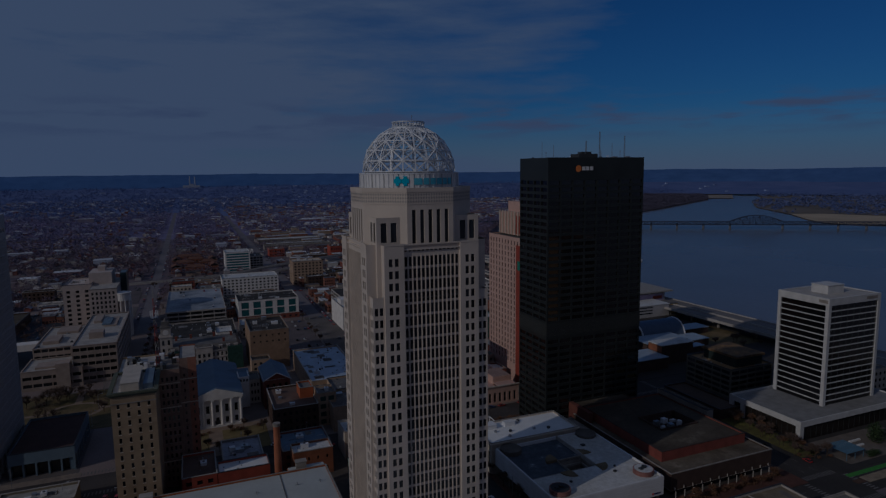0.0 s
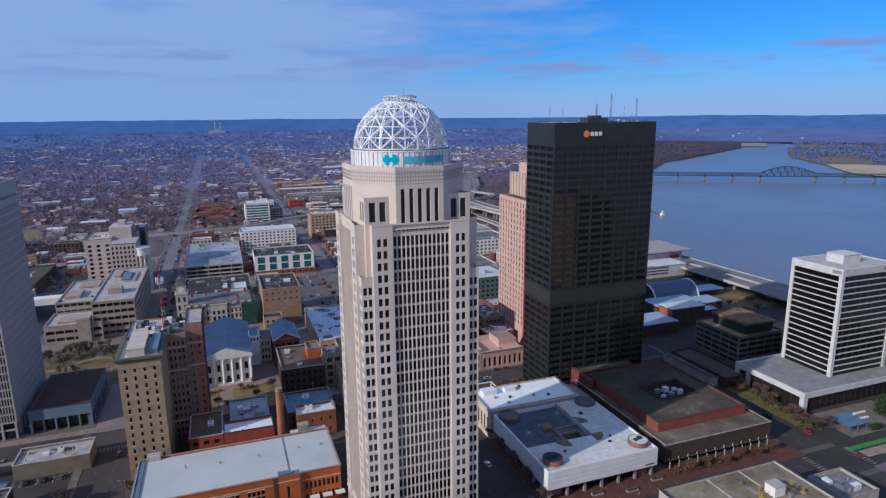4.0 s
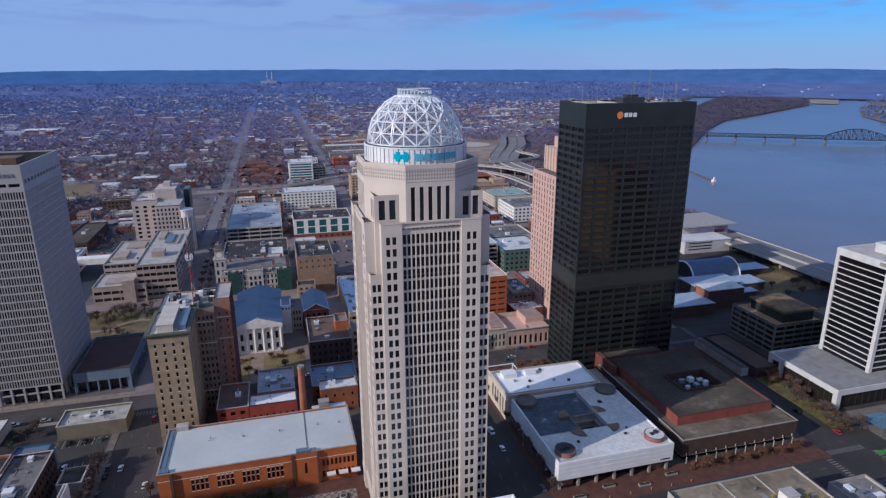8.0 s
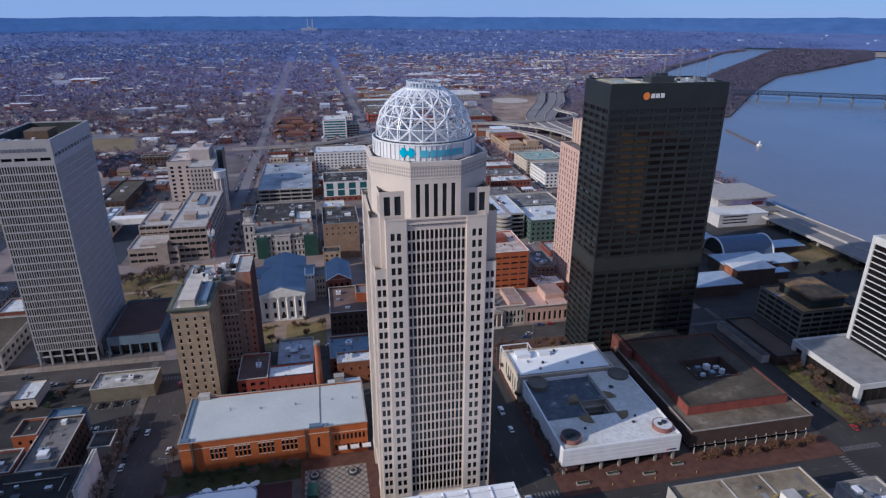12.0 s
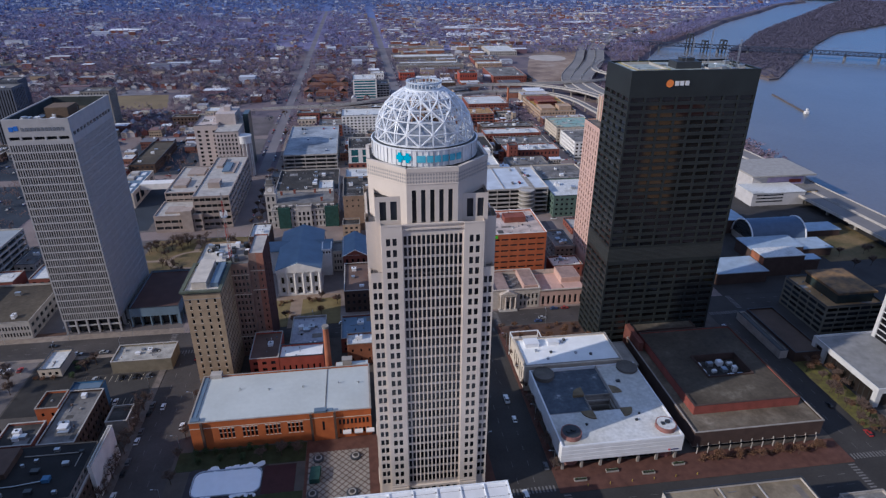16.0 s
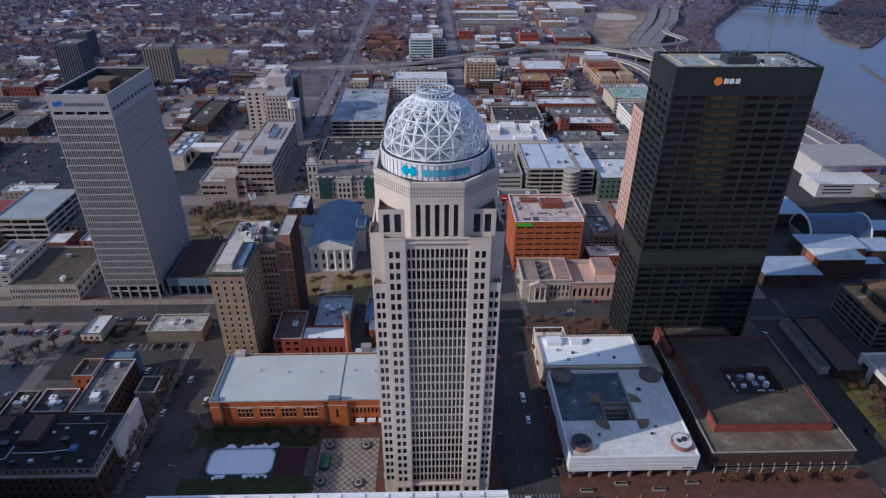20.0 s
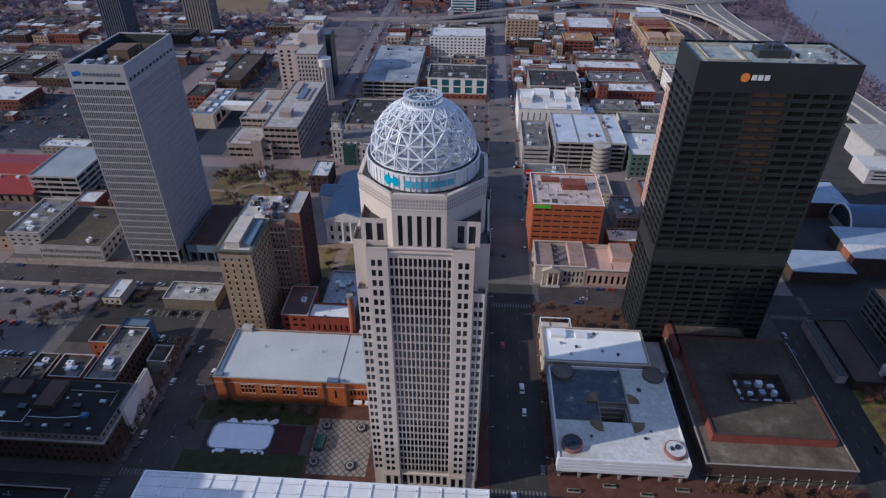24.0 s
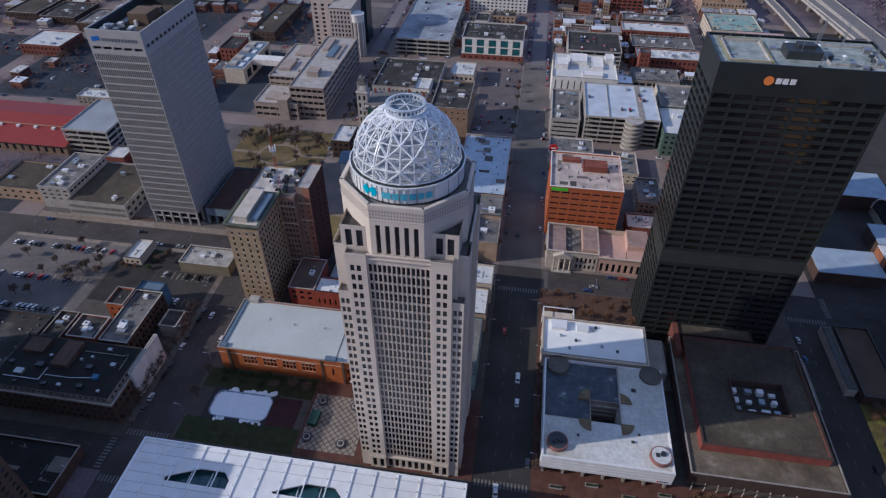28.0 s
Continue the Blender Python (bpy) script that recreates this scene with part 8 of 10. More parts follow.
rng = random.Random(31)
for x0, y0, w, d in ((-28, 935, 14, 30), (-10, 930, 30, 12), (24, 934, 11, 34), (-26, 985, 30, 13), (10, 982, 24, 12), (-28, 1012, 12, 30), (-8, 1020, 26, 12), (24, 1008, 12, 30), (-24, 1056, 40, 12), (60, 985, 22, 14)):
    r = building("brick_estate", "low orange brick housing block with hipped brown roof", "building", (x0, x0 + w, y0, y0 + d, 9), mat("estate_brick", (0.24, 0.095, 0.06), 0.9, vary=0.25), GRAVELROOF, S=(max(3, int(w / 4)), 3, 0.4, 0.45), limit=0, units=0, group="brick estate")
    mbr = MB()
    i = min(w, d) / 2
    a0, b0 = (-w / 2 - 0.4, w / 2 + 0.4), (-d / 2 - 0.4, d / 2 + 0.4)
    top = [(a0[0] + i, b0[0] + i), (a0[1] - i, b0[1] - i)]
    q = [(a0[0], b0[0]), (a0[1], b0[0]), (a0[1], b0[1]), (a0[0], b0[1])]
    if w >= d:
        mbr.quad((*q[0], 9.3), (*q[1], 9.3), (a0[1] - i, 0, 12.4), (a0[0] + i, 0, 12.4))
        mbr.quad((*q[2], 9.3), (*q[3], 9.3), (a0[0] + i, 0, 12.4), (a0[1] - i, 0, 12.4))
    else:
        mbr.quad((*q[0], 9.3), (*q[3], 9.3), (0, b0[1] - i, 12.4), (0, b0[0] + i, 12.4))
        mbr.quad((*q[1], 9.3), (*q[2], 9.3), (0, b0[1] - i, 12.4), (0, b0[0] + i, 12.4))
    part("hipped_roof", mbr, mat("brown_shingles", (0.155, 0.078, 0.058), 0.9, vary=0.35), r)
    RECTS.append((x0, x0 + w, y0, y0 + d))
RECTS += [(-325, -208, 888, 990), (334, 480, 990, 1300), (400, 560, 1150, 1460)]
# sheds and warehouses farther out, joined
rng = random.Random(12)
walls, roofs = MB(), MB()
for _ in range(4600):
    y0 = 872 + 1900 * rng.random() ** 1.7
    x0 = rng.uniform(-0.35 * y0 - 300, min(bank_x(y0) - 60, 0.9 * y0))
    right = x0 > 60
    inner = 100 < x0 < 400 and y0 < 1500
    if not right and rng.random() < 0.93:
        continue
    w, d = (rng.uniform(8, 26), rng.uniform(8, 24)) if y0 < 1250 else (rng.uniform(6, 17), rng.uniform(6, 15))
    if inner:
        w, d = rng.uniform(10, 44), rng.uniform(8, 24)
    elif rng.random() < 0.035:
        w, d = rng.uniform(60, 120), rng.uniform(30, 50)
    if any(x0 < s + 11 and x0 + w > s - 11 for s in (-45, 109, 259)) or not free(x0, x0 + w, y0, y0 + d) or x0 + w > bank_x(y0) - 95:
        continue
    if y0 < 1310 and any(y0 < s + 9 and y0 + d > s - 9 for s in YST):
        continue
    h = rng.uniform(4, 10)
    walls.box(x0, x0 + w, y0, y0 + d, 0, h, False)
    roofs.box(x0 - 0.2, x0 + w + 0.2, y0 - 0.2, y0 + d + 0.2, h, h + 0.5, False)
    if y0 < 1500:
        for _ in range(rng.randint(0, 3)):
            u, v = x0 + rng.uniform(1, w - 3), y0 + rng.uniform(1, d - 3)
            roofs.box(u, u + 2, v, v + 2, h + 0.5, h + 1.7, False)
        RECTS.append((x0, x0 + w, y0, y0 + d))
solo("far_shed_walls", walls, SHEDWALLS, "brick and metal walls of distant flat-roofed sheds", "sheds", kind="stuff")
solo("far_shed_roofs", roofs, SHEDROOFS, "white, grey and brown roofs of distant sheds", "sheds", kind="stuff")

# small low blocks between the larger ones, joined
rng = random.Random(41)
walls, roofs, panes = MB(), MB(), MB()
for n in range(17000):
    x0, y0 = rng.uniform(-650, 400) if n < 7000 else rng.uniform(109, 400), rng.uniform(460, 868)
    w, d, h = rng.uniform(6, 17), rng.uniform(6, 17), rng.uniform(3.5, 9)
    if n > 12000:
        w, d = rng.uniform(4, 9), rng.uniform(4, 9)
    if x0 > 109:
        h = rng.choice((5, 6.5, 8, 9, 10.5, 12.5))
    if any(x0 < s + 12 and x0 + w > s - 12 for s in XST) or any(y0 < s + 9 and y0 + d > s - 9 for s in YST) or not free(x0, x0 + w, y0, y0 + d, 0.45) or (x0 < 60 and rng.random() < 0.7):
        continue
    if on_lot(x0, x0 + w, y0, y0 + d):
        continue
    walls.box(x0, x0 + w, y0, y0 + d, 0, h, False)
    roofs.box(x0 - 0.15, x0 + w + 0.15, y0 - 0.15, y0 + d + 0.15, h, h + 0.4, False)
    for i in range(int(h / 3.4)):
        z = 1.0 + 3.4 * i
        for k in range(int(w / 2.6)):
            u = x0 + 0.7 + 2.6 * k
            panes.quad((u, y0 - 0.03, z), (u + 1.3, y0 - 0.03, z), (u + 1.3, y0 - 0.03, z + 1.6), (u, y0 - 0.03, z + 1.6))
        for k in range(int(d / 2.6)):
            v, xs = y0 + 0.7 + 2.6 * k, x0 - 0.03 if x0 > 100 else x0 + w + 0.03
            panes.quad((xs, v + 1.3, z), (xs, v, z), (xs, v, z + 1.6), (xs, v + 1.3, z + 1.6))
    for _ in range(rng.randint(0, 5)):
        u, v, q = x0 + rng.uniform(0.5, w - 2), y0 + rng.uniform(0.5, d - 2), rng.uniform(0.6, 1.8)
        roofs.box(u, u + q, v, v + q * rng.uniform(0.6, 1.8), h + 0.4, h + 0.4 + q * 0.7, False)
    RECTS.append((x0, x0 + w, y0, y0 + d))
solo("low_block_walls", walls, SHEDWALLS, "brick and painted walls of small town blocks", "town blocks", kind="stuff")
solo("low_block_roofs", roofs, SHEDROOFS, "white, grey and brown roofs of small town blocks", "town blocks", kind="stuff")
solo("low_block_windows", panes, GLASS, "dark windows of small town blocks", "town blocks", kind="stuff")

# small gabled houses, joined
near_mb, far_mb = (MB(), MB()), (MB(), MB())
rng = random.Random(13)
RSET = [r for r in RECTS if r[3] > 850]
for _ in range(7600):
    y = 745 + 3000 * rng.random() ** 1.2
    # Farther houses go to the haze-tinted copies.
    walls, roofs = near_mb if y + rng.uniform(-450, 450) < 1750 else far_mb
    x = rng.uniform(-0.42 * y - 380, min(bank_x(y) - 110, 60 if y < 1150 else 5000))
    x = -45 + round((x + 45) / 13) * 13 + rng.uniform(-4, 4)
    if abs(x + 45) < 17 or abs(x - 109) < 16 or (y < 1310 and any(abs(y - s) < 14 for s in YST)):
        continue
    if any(x - 5 < b and x + 5 > a and y - 7 < d and y + 7 > c for a, b, c, d in (RSET if y > 880 else RECTS)) or (y < 905 and not free(x - 5, x + 5, y - 6, y + 6)):
        continue
    w, d, h = rng.uniform(3, 4.4), rng.uniform(4.5, 8), rng.uniform(3.2, 6.2)
    if rng.random() < 0.3:
        w, d = d, w
    walls.box(x - w, x + w, y - d, y + d, 0, h, False)
    t = h + min(w, d) * rng.uniform(0.55, 0.85)
    if d >= w:
        n = len(walls.v)
        walls.v += [(x - w, y - d, h), (x + w, y - d, h), (x, y - d, t)]
        walls.f.append((n, n + 1, n + 2))
        n = len(roofs.v)
        roofs.v += [(x - w - 0.4, y - d - 0.4, h - 0.3), (x, y - d - 0.4, t), (x, y + d + 0.4, t), (x - w - 0.4, y + d + 0.4, h - 0.3), (x + w + 0.4, y - d - 0.4, h - 0.3), (x + w + 0.4, y + d + 0.4, h - 0.3)]
        roofs.f += [(n, n + 1, n + 2, n + 3), (n + 1, n + 4, n + 5, n + 2)]
    else:
        n = len(roofs.v)
        roofs.v += [(x - w - 0.4, y - d - 0.4, h - 0.3), (x + w + 0.4, y - d - 0.4, h - 0.3), (x + w + 0.4, y, t), (x - w - 0.4, y, t), (x + w + 0.4, y + d + 0.4, h - 0.3), (x - w - 0.4, y + d + 0.4, h - 0.3)]
        roofs.f += [(n, n + 1, n + 2, n + 3), (n + 3, n + 2, n + 4, n + 5)]
solo("far_house_walls", near_mb[0], HOUSES, "painted and brick walls of small houses", "houses", kind="stuff")
solo("far_house_roofs", near_mb[1], HOUSEROOFS, "grey and brown shingle roofs of small houses", "houses", kind="stuff")
solo("outer_house_walls", far_mb[0], FARWALLS, "walls of outer town houses paled and blued for haze", "houses", kind="stuff")
solo("outer_house_roofs", far_mb[1], FARROOFS, "roofs of outer town houses tinted blue for haze", "houses", kind="stuff")
# fields, bare earth and the brick estate
sheet("field_1", [(-300, 892), (-208, 890), (-230, 985), (-325, 988)], 0.12, mat("golden_field", (0.20, 0.15, 0.085), 0.95, vary=0.25, scale=0.03, fine=0.6), "golden winter playing field", "field")
sheet("bare_lot", [(v.x, v.y) for v in smooth([(340, 1021, 0), (396, 1021, 0), (452, 1150, 0), (520, 1330, 0), (560, 1450, 0), (500, 1455, 0), (426, 1340, 0), (361, 1137, 0), (340, 1021, 0)], 8)][:-1], 0.12, ramped("bare_earth_patches", [(0.36, (0.16, 0.115, 0.098)), (0.46, (0.23, 0.165, 0.13)), (0.55, (0.30, 0.22, 0.17)), (0.66, (0.38, 0.31, 0.26))], 0.018), "bare sandy lot beside the motorway", "ground")


sheet("pale_lot", [(438 + 38 * math.cos(a * 0.42), 1272 + 42 * math.sin(a * 0.42)) for a in range(15)], 0.16, mat("pale_crushed_stone", (0.44, 0.39, 0.35), 0.95, vary=0.2, scale=0.05), "pale oval of crushed stone on the bare lot", "ground")
# side streets, long low roofs and open plots of the outer town
FX = [-45 - 154 * k for k in range(1, 13)]
FY = [1310 + 140 * k for k in range(1, 10)]
mb = MB()
for x in FX:
    mb.box(x - 3.5, x + 3.5, 1320, 2580, -0.2, 0.32, False)
for y in FY:
    mb.box(-2000, min(bank_x(y) - 130, 900), y - 3.5, y + 3.5, -0.2, 0.34, False)
solo("side_streets", mb, mat("far_street", (0.17, 0.155, 0.185), 0.9, vary=0.3, scale=0.02, fine=0.4), "thin pale side streets of the outer town", "road", kind="structure")
rng = random.Random(61)
PLOTS = []
plots = {0: MB(), 1: MB(), 2: MB()}
for i in range(70):
    y = rng.uniform(900, 2500)
    x = rng.uniform(-0.4 * y - 250, min(bank_x(y) - 160, 500))
    w, d = rng.uniform(22, 75), rng.uniform(18, 50)
    if any(x < s + 12 and x + w > s - 12 for s in (-45, 109)) or any(x < b and x + w > a and y < dd and y + d > c for a, b, c, dd in RECTS[-400:]):
        continue
    PLOTS.append((x, x + w, y, y + d))
    zp = 0.36 + 0.006 * i
    plots[i % 3].quad((x, y, zp), (x + w, y, zp), (x + w, y + d, zp), (x, y + d, zp))
for k, (c, lab) in enumerate((((0.16, 0.125, 0.115), "bare brown open plots between the houses"), ((0.20, 0.185, 0.205), "pale paved yards and lots in the outer town"), ((0.085, 0.092, 0.075), "dull green lawns among the outer houses"))):
    solo(("bare_plots", "paved_lots", "far_lawns")[k], plots[k], mat(("plot_earth", "plot_paving", "plot_grass")[k], c, 0.95, vary=0.35, scale=0.03, fine=0.5), lab, "ground", kind="structure")
walls, roofs = MB(), MB()
for i in range(95):
    y = rng.uniform(890, 2500)
    x = rng.uniform(-0.4 * y - 250, min(bank_x(y) - 180, 800))
    w, d, h = rng.uniform(16, 46), rng.uniform(10, 20), rng.uniform(5, 11)
    if any(x < s + 12 and x + w > s - 12 for s in (-45, 109)) or (y < 1310 and any(y < s + 9 and y + d > s - 9 for s in YST)) or any(x < b and x + w > a and y < dd and y + d > c for a, b, c, dd in RECTS[-300:]):
        continue
    walls.box(x, x + w, y, y + d, 0, h, False)
    roofs.box(x - 0.3, x + w + 0.3, y - 0.3, y + d + 0.3, h, h + 0.6, False)
    PLOTS.append((x - 4, x + w + 4, y - 14, y + d + 2))
solo("long_block_walls", walls, FARWALLS, "brick and pale walls of long outer blocks, tinted for haze", "blocks", kind="stuff")
solo("long_block_roofs", roofs, palette("long_roofs", [(0.50, 0.52, 0.58), (0.24, 0.245, 0.29), (0.15, 0.15, 0.18), (0.62, 0.63, 0.68), (0.20, 0.13, 0.14), (0.33, 0.33, 0.37)]), "grey and white roofs of long blocks in the outer town", "blocks", kind="stuff")


# ---- trees ----
def clump(mb, x, y, z, r, h, n, rng, size):
    """A loose crown: n small slanted flakes inside an uneven egg."""
    for _ in range(n):
        a, q = rng.uniform(0, 6.283), rng.random() ** 0.6
        v = rng.uniform(-1, 1)
        k = math.sqrt(max(0.05, 1 - v * v))
        cx, cy, cz = x + r * q * k * math.cos(a), y + r * q * k * math.sin(a), z + h * 0.5 * (1 + v * q)
        b, s = rng.uniform(0, 6.283), size * rng.uniform(0.6, 1.3)
        ux, uy, uz = math.cos(b) * s, math.sin(b) * s, rng.uniform(-0.4, 0.8) * s
        wx, wy, wz = -math.sin(b) * s * 0.6, math.cos(b) * s * 0.6, rng.uniform(0.1, 0.9) * s
        m = len(mb.v)
        mb.v += [(cx - ux, cy - uy, cz - uz), (cx + wx, cy + wy, cz + wz), (cx + ux, cy + uy, cz + uz)]
        mb.f.append((m, m + 1, m + 2))


# Aerial haze is mixed into these colours, bluer with each farther band.
WOODS = [ramped(f"hazed_woods_{i}", [(0.3, c0), (0.7, c1)], s) for i, (c0, c1, s) in enumerate((
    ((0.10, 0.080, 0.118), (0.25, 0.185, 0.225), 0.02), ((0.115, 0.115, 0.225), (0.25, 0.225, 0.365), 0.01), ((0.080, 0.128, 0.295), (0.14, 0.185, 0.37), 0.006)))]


def inside(x, y, poly):
    hit = False
    for (xa, ya), (xb, yb) in zip(poly, poly[1:] + poly[:1]):
        if (ya > y) != (yb > y) and x < (xb - xa) * (y - ya) / (yb - ya) + xa:
            hit = not hit
    return hit


# The outer ground takes the same haze-tinted colours as the woods.
sheet("outer_ground_1", [(-4600, 1500)] + [(x, 1480 + 260 * noise.noise((x * 0.004, 0.7, 5.0)) + 90 * noise.noise((x * 0.02, 2.7, 5.0))) for x in range(-3000, 600, 50)] + [(675, 1500), (790, 1640), (1290, 2060), (1560, 2330), (1790, 2570), (1790, 2600), (-4600, 2600)], 0.03, WOODS[1], "outer town ground tinted purplish for haze", "ground")
sheet("outer_ground_2", [(-4600, 2500)] + [(x, max(x + 800, 2450 + 420 * noise.noise((x * 0.003, 0.7, 9.0)) + 120 * noise.noise((x * 0.015, 2.7, 5.0)))) for x in range(-3600, 1500, 60)] + [(1800, 2600), (2060, 2790), (2700, 4700), (-4600, 4700)], 0.3, WOODS[2], "distant wooded ground tinted blue for haze", "ground")
solo("far_apron", apron, WOODS[2], "wooded land rising to the ridge, tinted blue for haze", "ground", kind="structure")
rng = random.Random(33)
mb = MB()
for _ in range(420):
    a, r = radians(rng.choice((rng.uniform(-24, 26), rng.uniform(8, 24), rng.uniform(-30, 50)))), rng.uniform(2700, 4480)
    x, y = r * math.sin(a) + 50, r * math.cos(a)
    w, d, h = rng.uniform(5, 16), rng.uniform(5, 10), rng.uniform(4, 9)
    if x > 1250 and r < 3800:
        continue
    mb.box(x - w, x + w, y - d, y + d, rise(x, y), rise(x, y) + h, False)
# Haze over these far sheds is put into their blue walls.
solo("horizon_sheds", mb, palette("hazed_horizon_walls", [(0.30, 0.38, 0.58), (0.20, 0.26, 0.44), (0.42, 0.49, 0.66), (0.16, 0.21, 0.37)]), "specks of sheds and works far out, tinted blue for haze", "sheds", kind="stuff")
rng = random.Random(34)
mb = MB()
for _ in range(1500):
    y = 760 + 2300 * rng.random() ** 1.3
    x = rng.uniform(-0.42 * y - 380, bank_x(y) - 60)
    if noise.noise((x * 0.005, y * 0.005, 11.0)) < -0.05 or abs(x + 45) < 13 or abs(x - 109) < 13 or any(a - 2 < x < b + 2 and c - 2 < y < d + 2 for a, b, c, d in RECTS):
        continue
    clump(mb, x, y, 0.5, rng.uniform(2.5, 5), rng.uniform(6, 12), 16, rng, 1.3)
solo("far_evergreens", mb, mat("far_evergreen_leaves", (0.030, 0.042, 0.048), 0.9, vary=0.4, island=0.4), "dark evergreen trees among the houses", "trees", kind="stuff")
rng = random.Random(14)
bands = [(MB(), 745, 1300, 24000, 24, 1.0), (MB(), 1300, 2300, 30000, 11, 1.8), (MB(), 2300, 4550, 24000, 12, 2.7)]
for k, (mb, ya, yb, count, flakes, size) in enumerate(bands):
    for _ in range(count):
        y = rng.uniform(ya, yb)
        x = rng.uniform(-0.42 * y - 380, min(1.6 * y, 2700) if y > 2790 else bank_x(y) - 8)
        dens = 0.85 + 1.3 * noise.noise((x * 0.006, y * 0.004, 3.0))
        if x > 60 and y < 2200:
            dens -= 0.75 if 100 < x < 400 and y < 1500 else 0.14
            if x > bank_x(y) - 90:
                dens += 0.9
        if rng.random() > dens or (y < 2600 and (abs(x + 45) < 11 or abs(x - 109) < 12)) or (y < 1310 and any(abs(y - s) < 10 for s in YST)):
            continue
        if 1320 < y < 2580 and (any(abs(x - s) < 4 for s in FX) or any(abs(y - s) < 4 for s in FY)):
            continue
        if any(a < x < b and c < y < d for a, b, c, d in PLOTS) and rng.random() < 0.93:
            continue
        if y < 905 and not free(x - 2, x + 2, y - 2, y + 2):
            continue
        if k == 0 and any(a < x < b and c < y < d for a, b, c, d in RECTS):
            continue
        r, h = rng.uniform(3.2, 6.2) * (1, 1.3, 2.2)[k], rng.uniform(7, 12.5)
        # A jittered distance picks the band, so the painted haze blends.
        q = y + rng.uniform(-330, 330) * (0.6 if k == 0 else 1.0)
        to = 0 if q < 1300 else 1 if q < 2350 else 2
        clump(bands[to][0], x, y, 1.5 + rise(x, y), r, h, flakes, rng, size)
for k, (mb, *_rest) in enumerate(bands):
    solo("far_woods", mb, WOODS[k], ("bare brown winter trees among the houses", "bare trees of the outer town tinted purplish for haze", "distant bare woods tinted blue for haze")[k], "trees", kind="stuff")
near_isle, far_isle = MB(), MB()
count = 0
while count < 13000:
    x, y = rng.uniform(750, 2700), rng.uniform(1000, 2960)
    if inside(x, y, ISL) and (x > 830 or rng.random() < 0.4) and (x < 1500 or rng.random() < 0.45):
        big = 1.0 if x < 1500 else 1.9
        clump(near_isle, x, y, RIVER_Z + 2, rng.uniform(4, 8) * big, rng.uniform(5, 9) if x > 900 else rng.uniform(3, 5), 17, rng, 1.35 * big)
        count += 1
count = 0
SAND = [(1500, 900), (1500, 1120), (1600, 1230), (1743, 1390), (1840, 1340), (1910, 1150), (1780, 960), (1620, 900)]
while count < 7000:
    x, y = rng.uniform(1549, 3600), rng.uniform(560, 4300)
    if inside(x, y, FAR) and not inside(x, y, SAND) and noise.noise((x * 0.003, y * 0.003, 7)) > -0.25:
        clump(far_isle, x, y, -5, rng.uniform(6, 12), rng.uniform(7, 13), 6, rng, 4.2)
        count += 1
# Haze over the island is mixed into the twigs as blue-purple.
solo("island_woods", near_isle, ramped("hazed_island_twigs", [(0.3, (0.066, 0.064, 0.104)), (0.7, (0.118, 0.108, 0.158))], 0.02), "dense bare woods on the island, tinted blue for haze", "trees", kind="stuff")
solo("shore_woods", far_isle, WOODS[2], "bare woods on the far shore tinted blue for haze", "trees", kind="stuff")
mb = MB()
for _ in range(1800):
    y = rng.uniform(560, 1750)
    x = bank_x(y) - rng.uniform(-6, 34)
    if 380 < x < 460 and y < 1050 and rng.random() < 0.6:
        continue
    clump(mb, x, y, -2, rng.uniform(3, 5), rng.uniform(6, 10), 9, rng, 1.4)
solo("bank_woods", mb, WOODS[0], "bare brown scrub along the river bank", "trees", kind="stuff")


def bare_tree(name, label, h, seed, twigs=TWIGS):
    root = thing(name, label, "tree", (0, 0, -50))
    r = random.Random(seed)
    trunk, crown = MB(), MB()

    def limb(p, d, ln, w, lvl):
        q = p + d * ln
        n = len(trunk.v)
        s = d.orthogonal().normalized()
        u = s.cross(d)
        for c, ww in ((p, w), (q, w * 0.62)):
            for i in range(5):
                a = 2 * math.pi * i / 5
                trunk.v.append(tuple(c + (s * math.cos(a) + u * math.sin(a)) * ww))
        trunk.f += [(n + i, n + (i + 1) % 5, n + 5 + (i + 1) % 5, n + 5 + i) for i in range(5)]
        if lvl >= 3:
            for _ in range(9):
                e = (d + Vector((r.uniform(-1, 1), r.uniform(-1, 1), r.uniform(-0.3, 0.9)))).normalized()
                a = p + d * ln * r.random()
                b = a + e * r.uniform(0.8, 1.7)
                o = e.orthogonal() * 0.055
                m = len(crown.v)
                crown.v += [tuple(a - o), tuple(a + o), tuple(b)]
                crown.f.append((m, m + 1, m + 2))
                clump(crown, b.x, b.y, b.z - 0.3, 0.5, 0.6, 2, r, 0.22)
            return
        for _ in range(3 if lvl else 5):
            e = (d * 0.9 + Vector((r.uniform(-1, 1), r.uniform(-1, 1), r.uniform(-0.1, 0.7)))).normalized()
            limb(p + d * ln * r.uniform(0.65, 1.0), e, ln * r.uniform(0.55, 0.8), w * 0.5, lvl + 1)
    limb(Vector((0, 0, 0)), Vector((0, 0, 1)), h * 0.34, h * 0.022, 0)
    part("trunk", trunk, BARK, root)
    part("crown", crown, twigs, root)
    return root


KINDS = [bare_tree("street_tree", "bare brown street tree with fine twigs", 8, 1), bare_tree("street_tree", "bare spreading park tree", 11, 2), bare_tree("street_tree", "small bare reddish tree", 6, 3, mat("russet_twigs", (0.16, 0.085, 0.05), 0.95, island=0.35))]


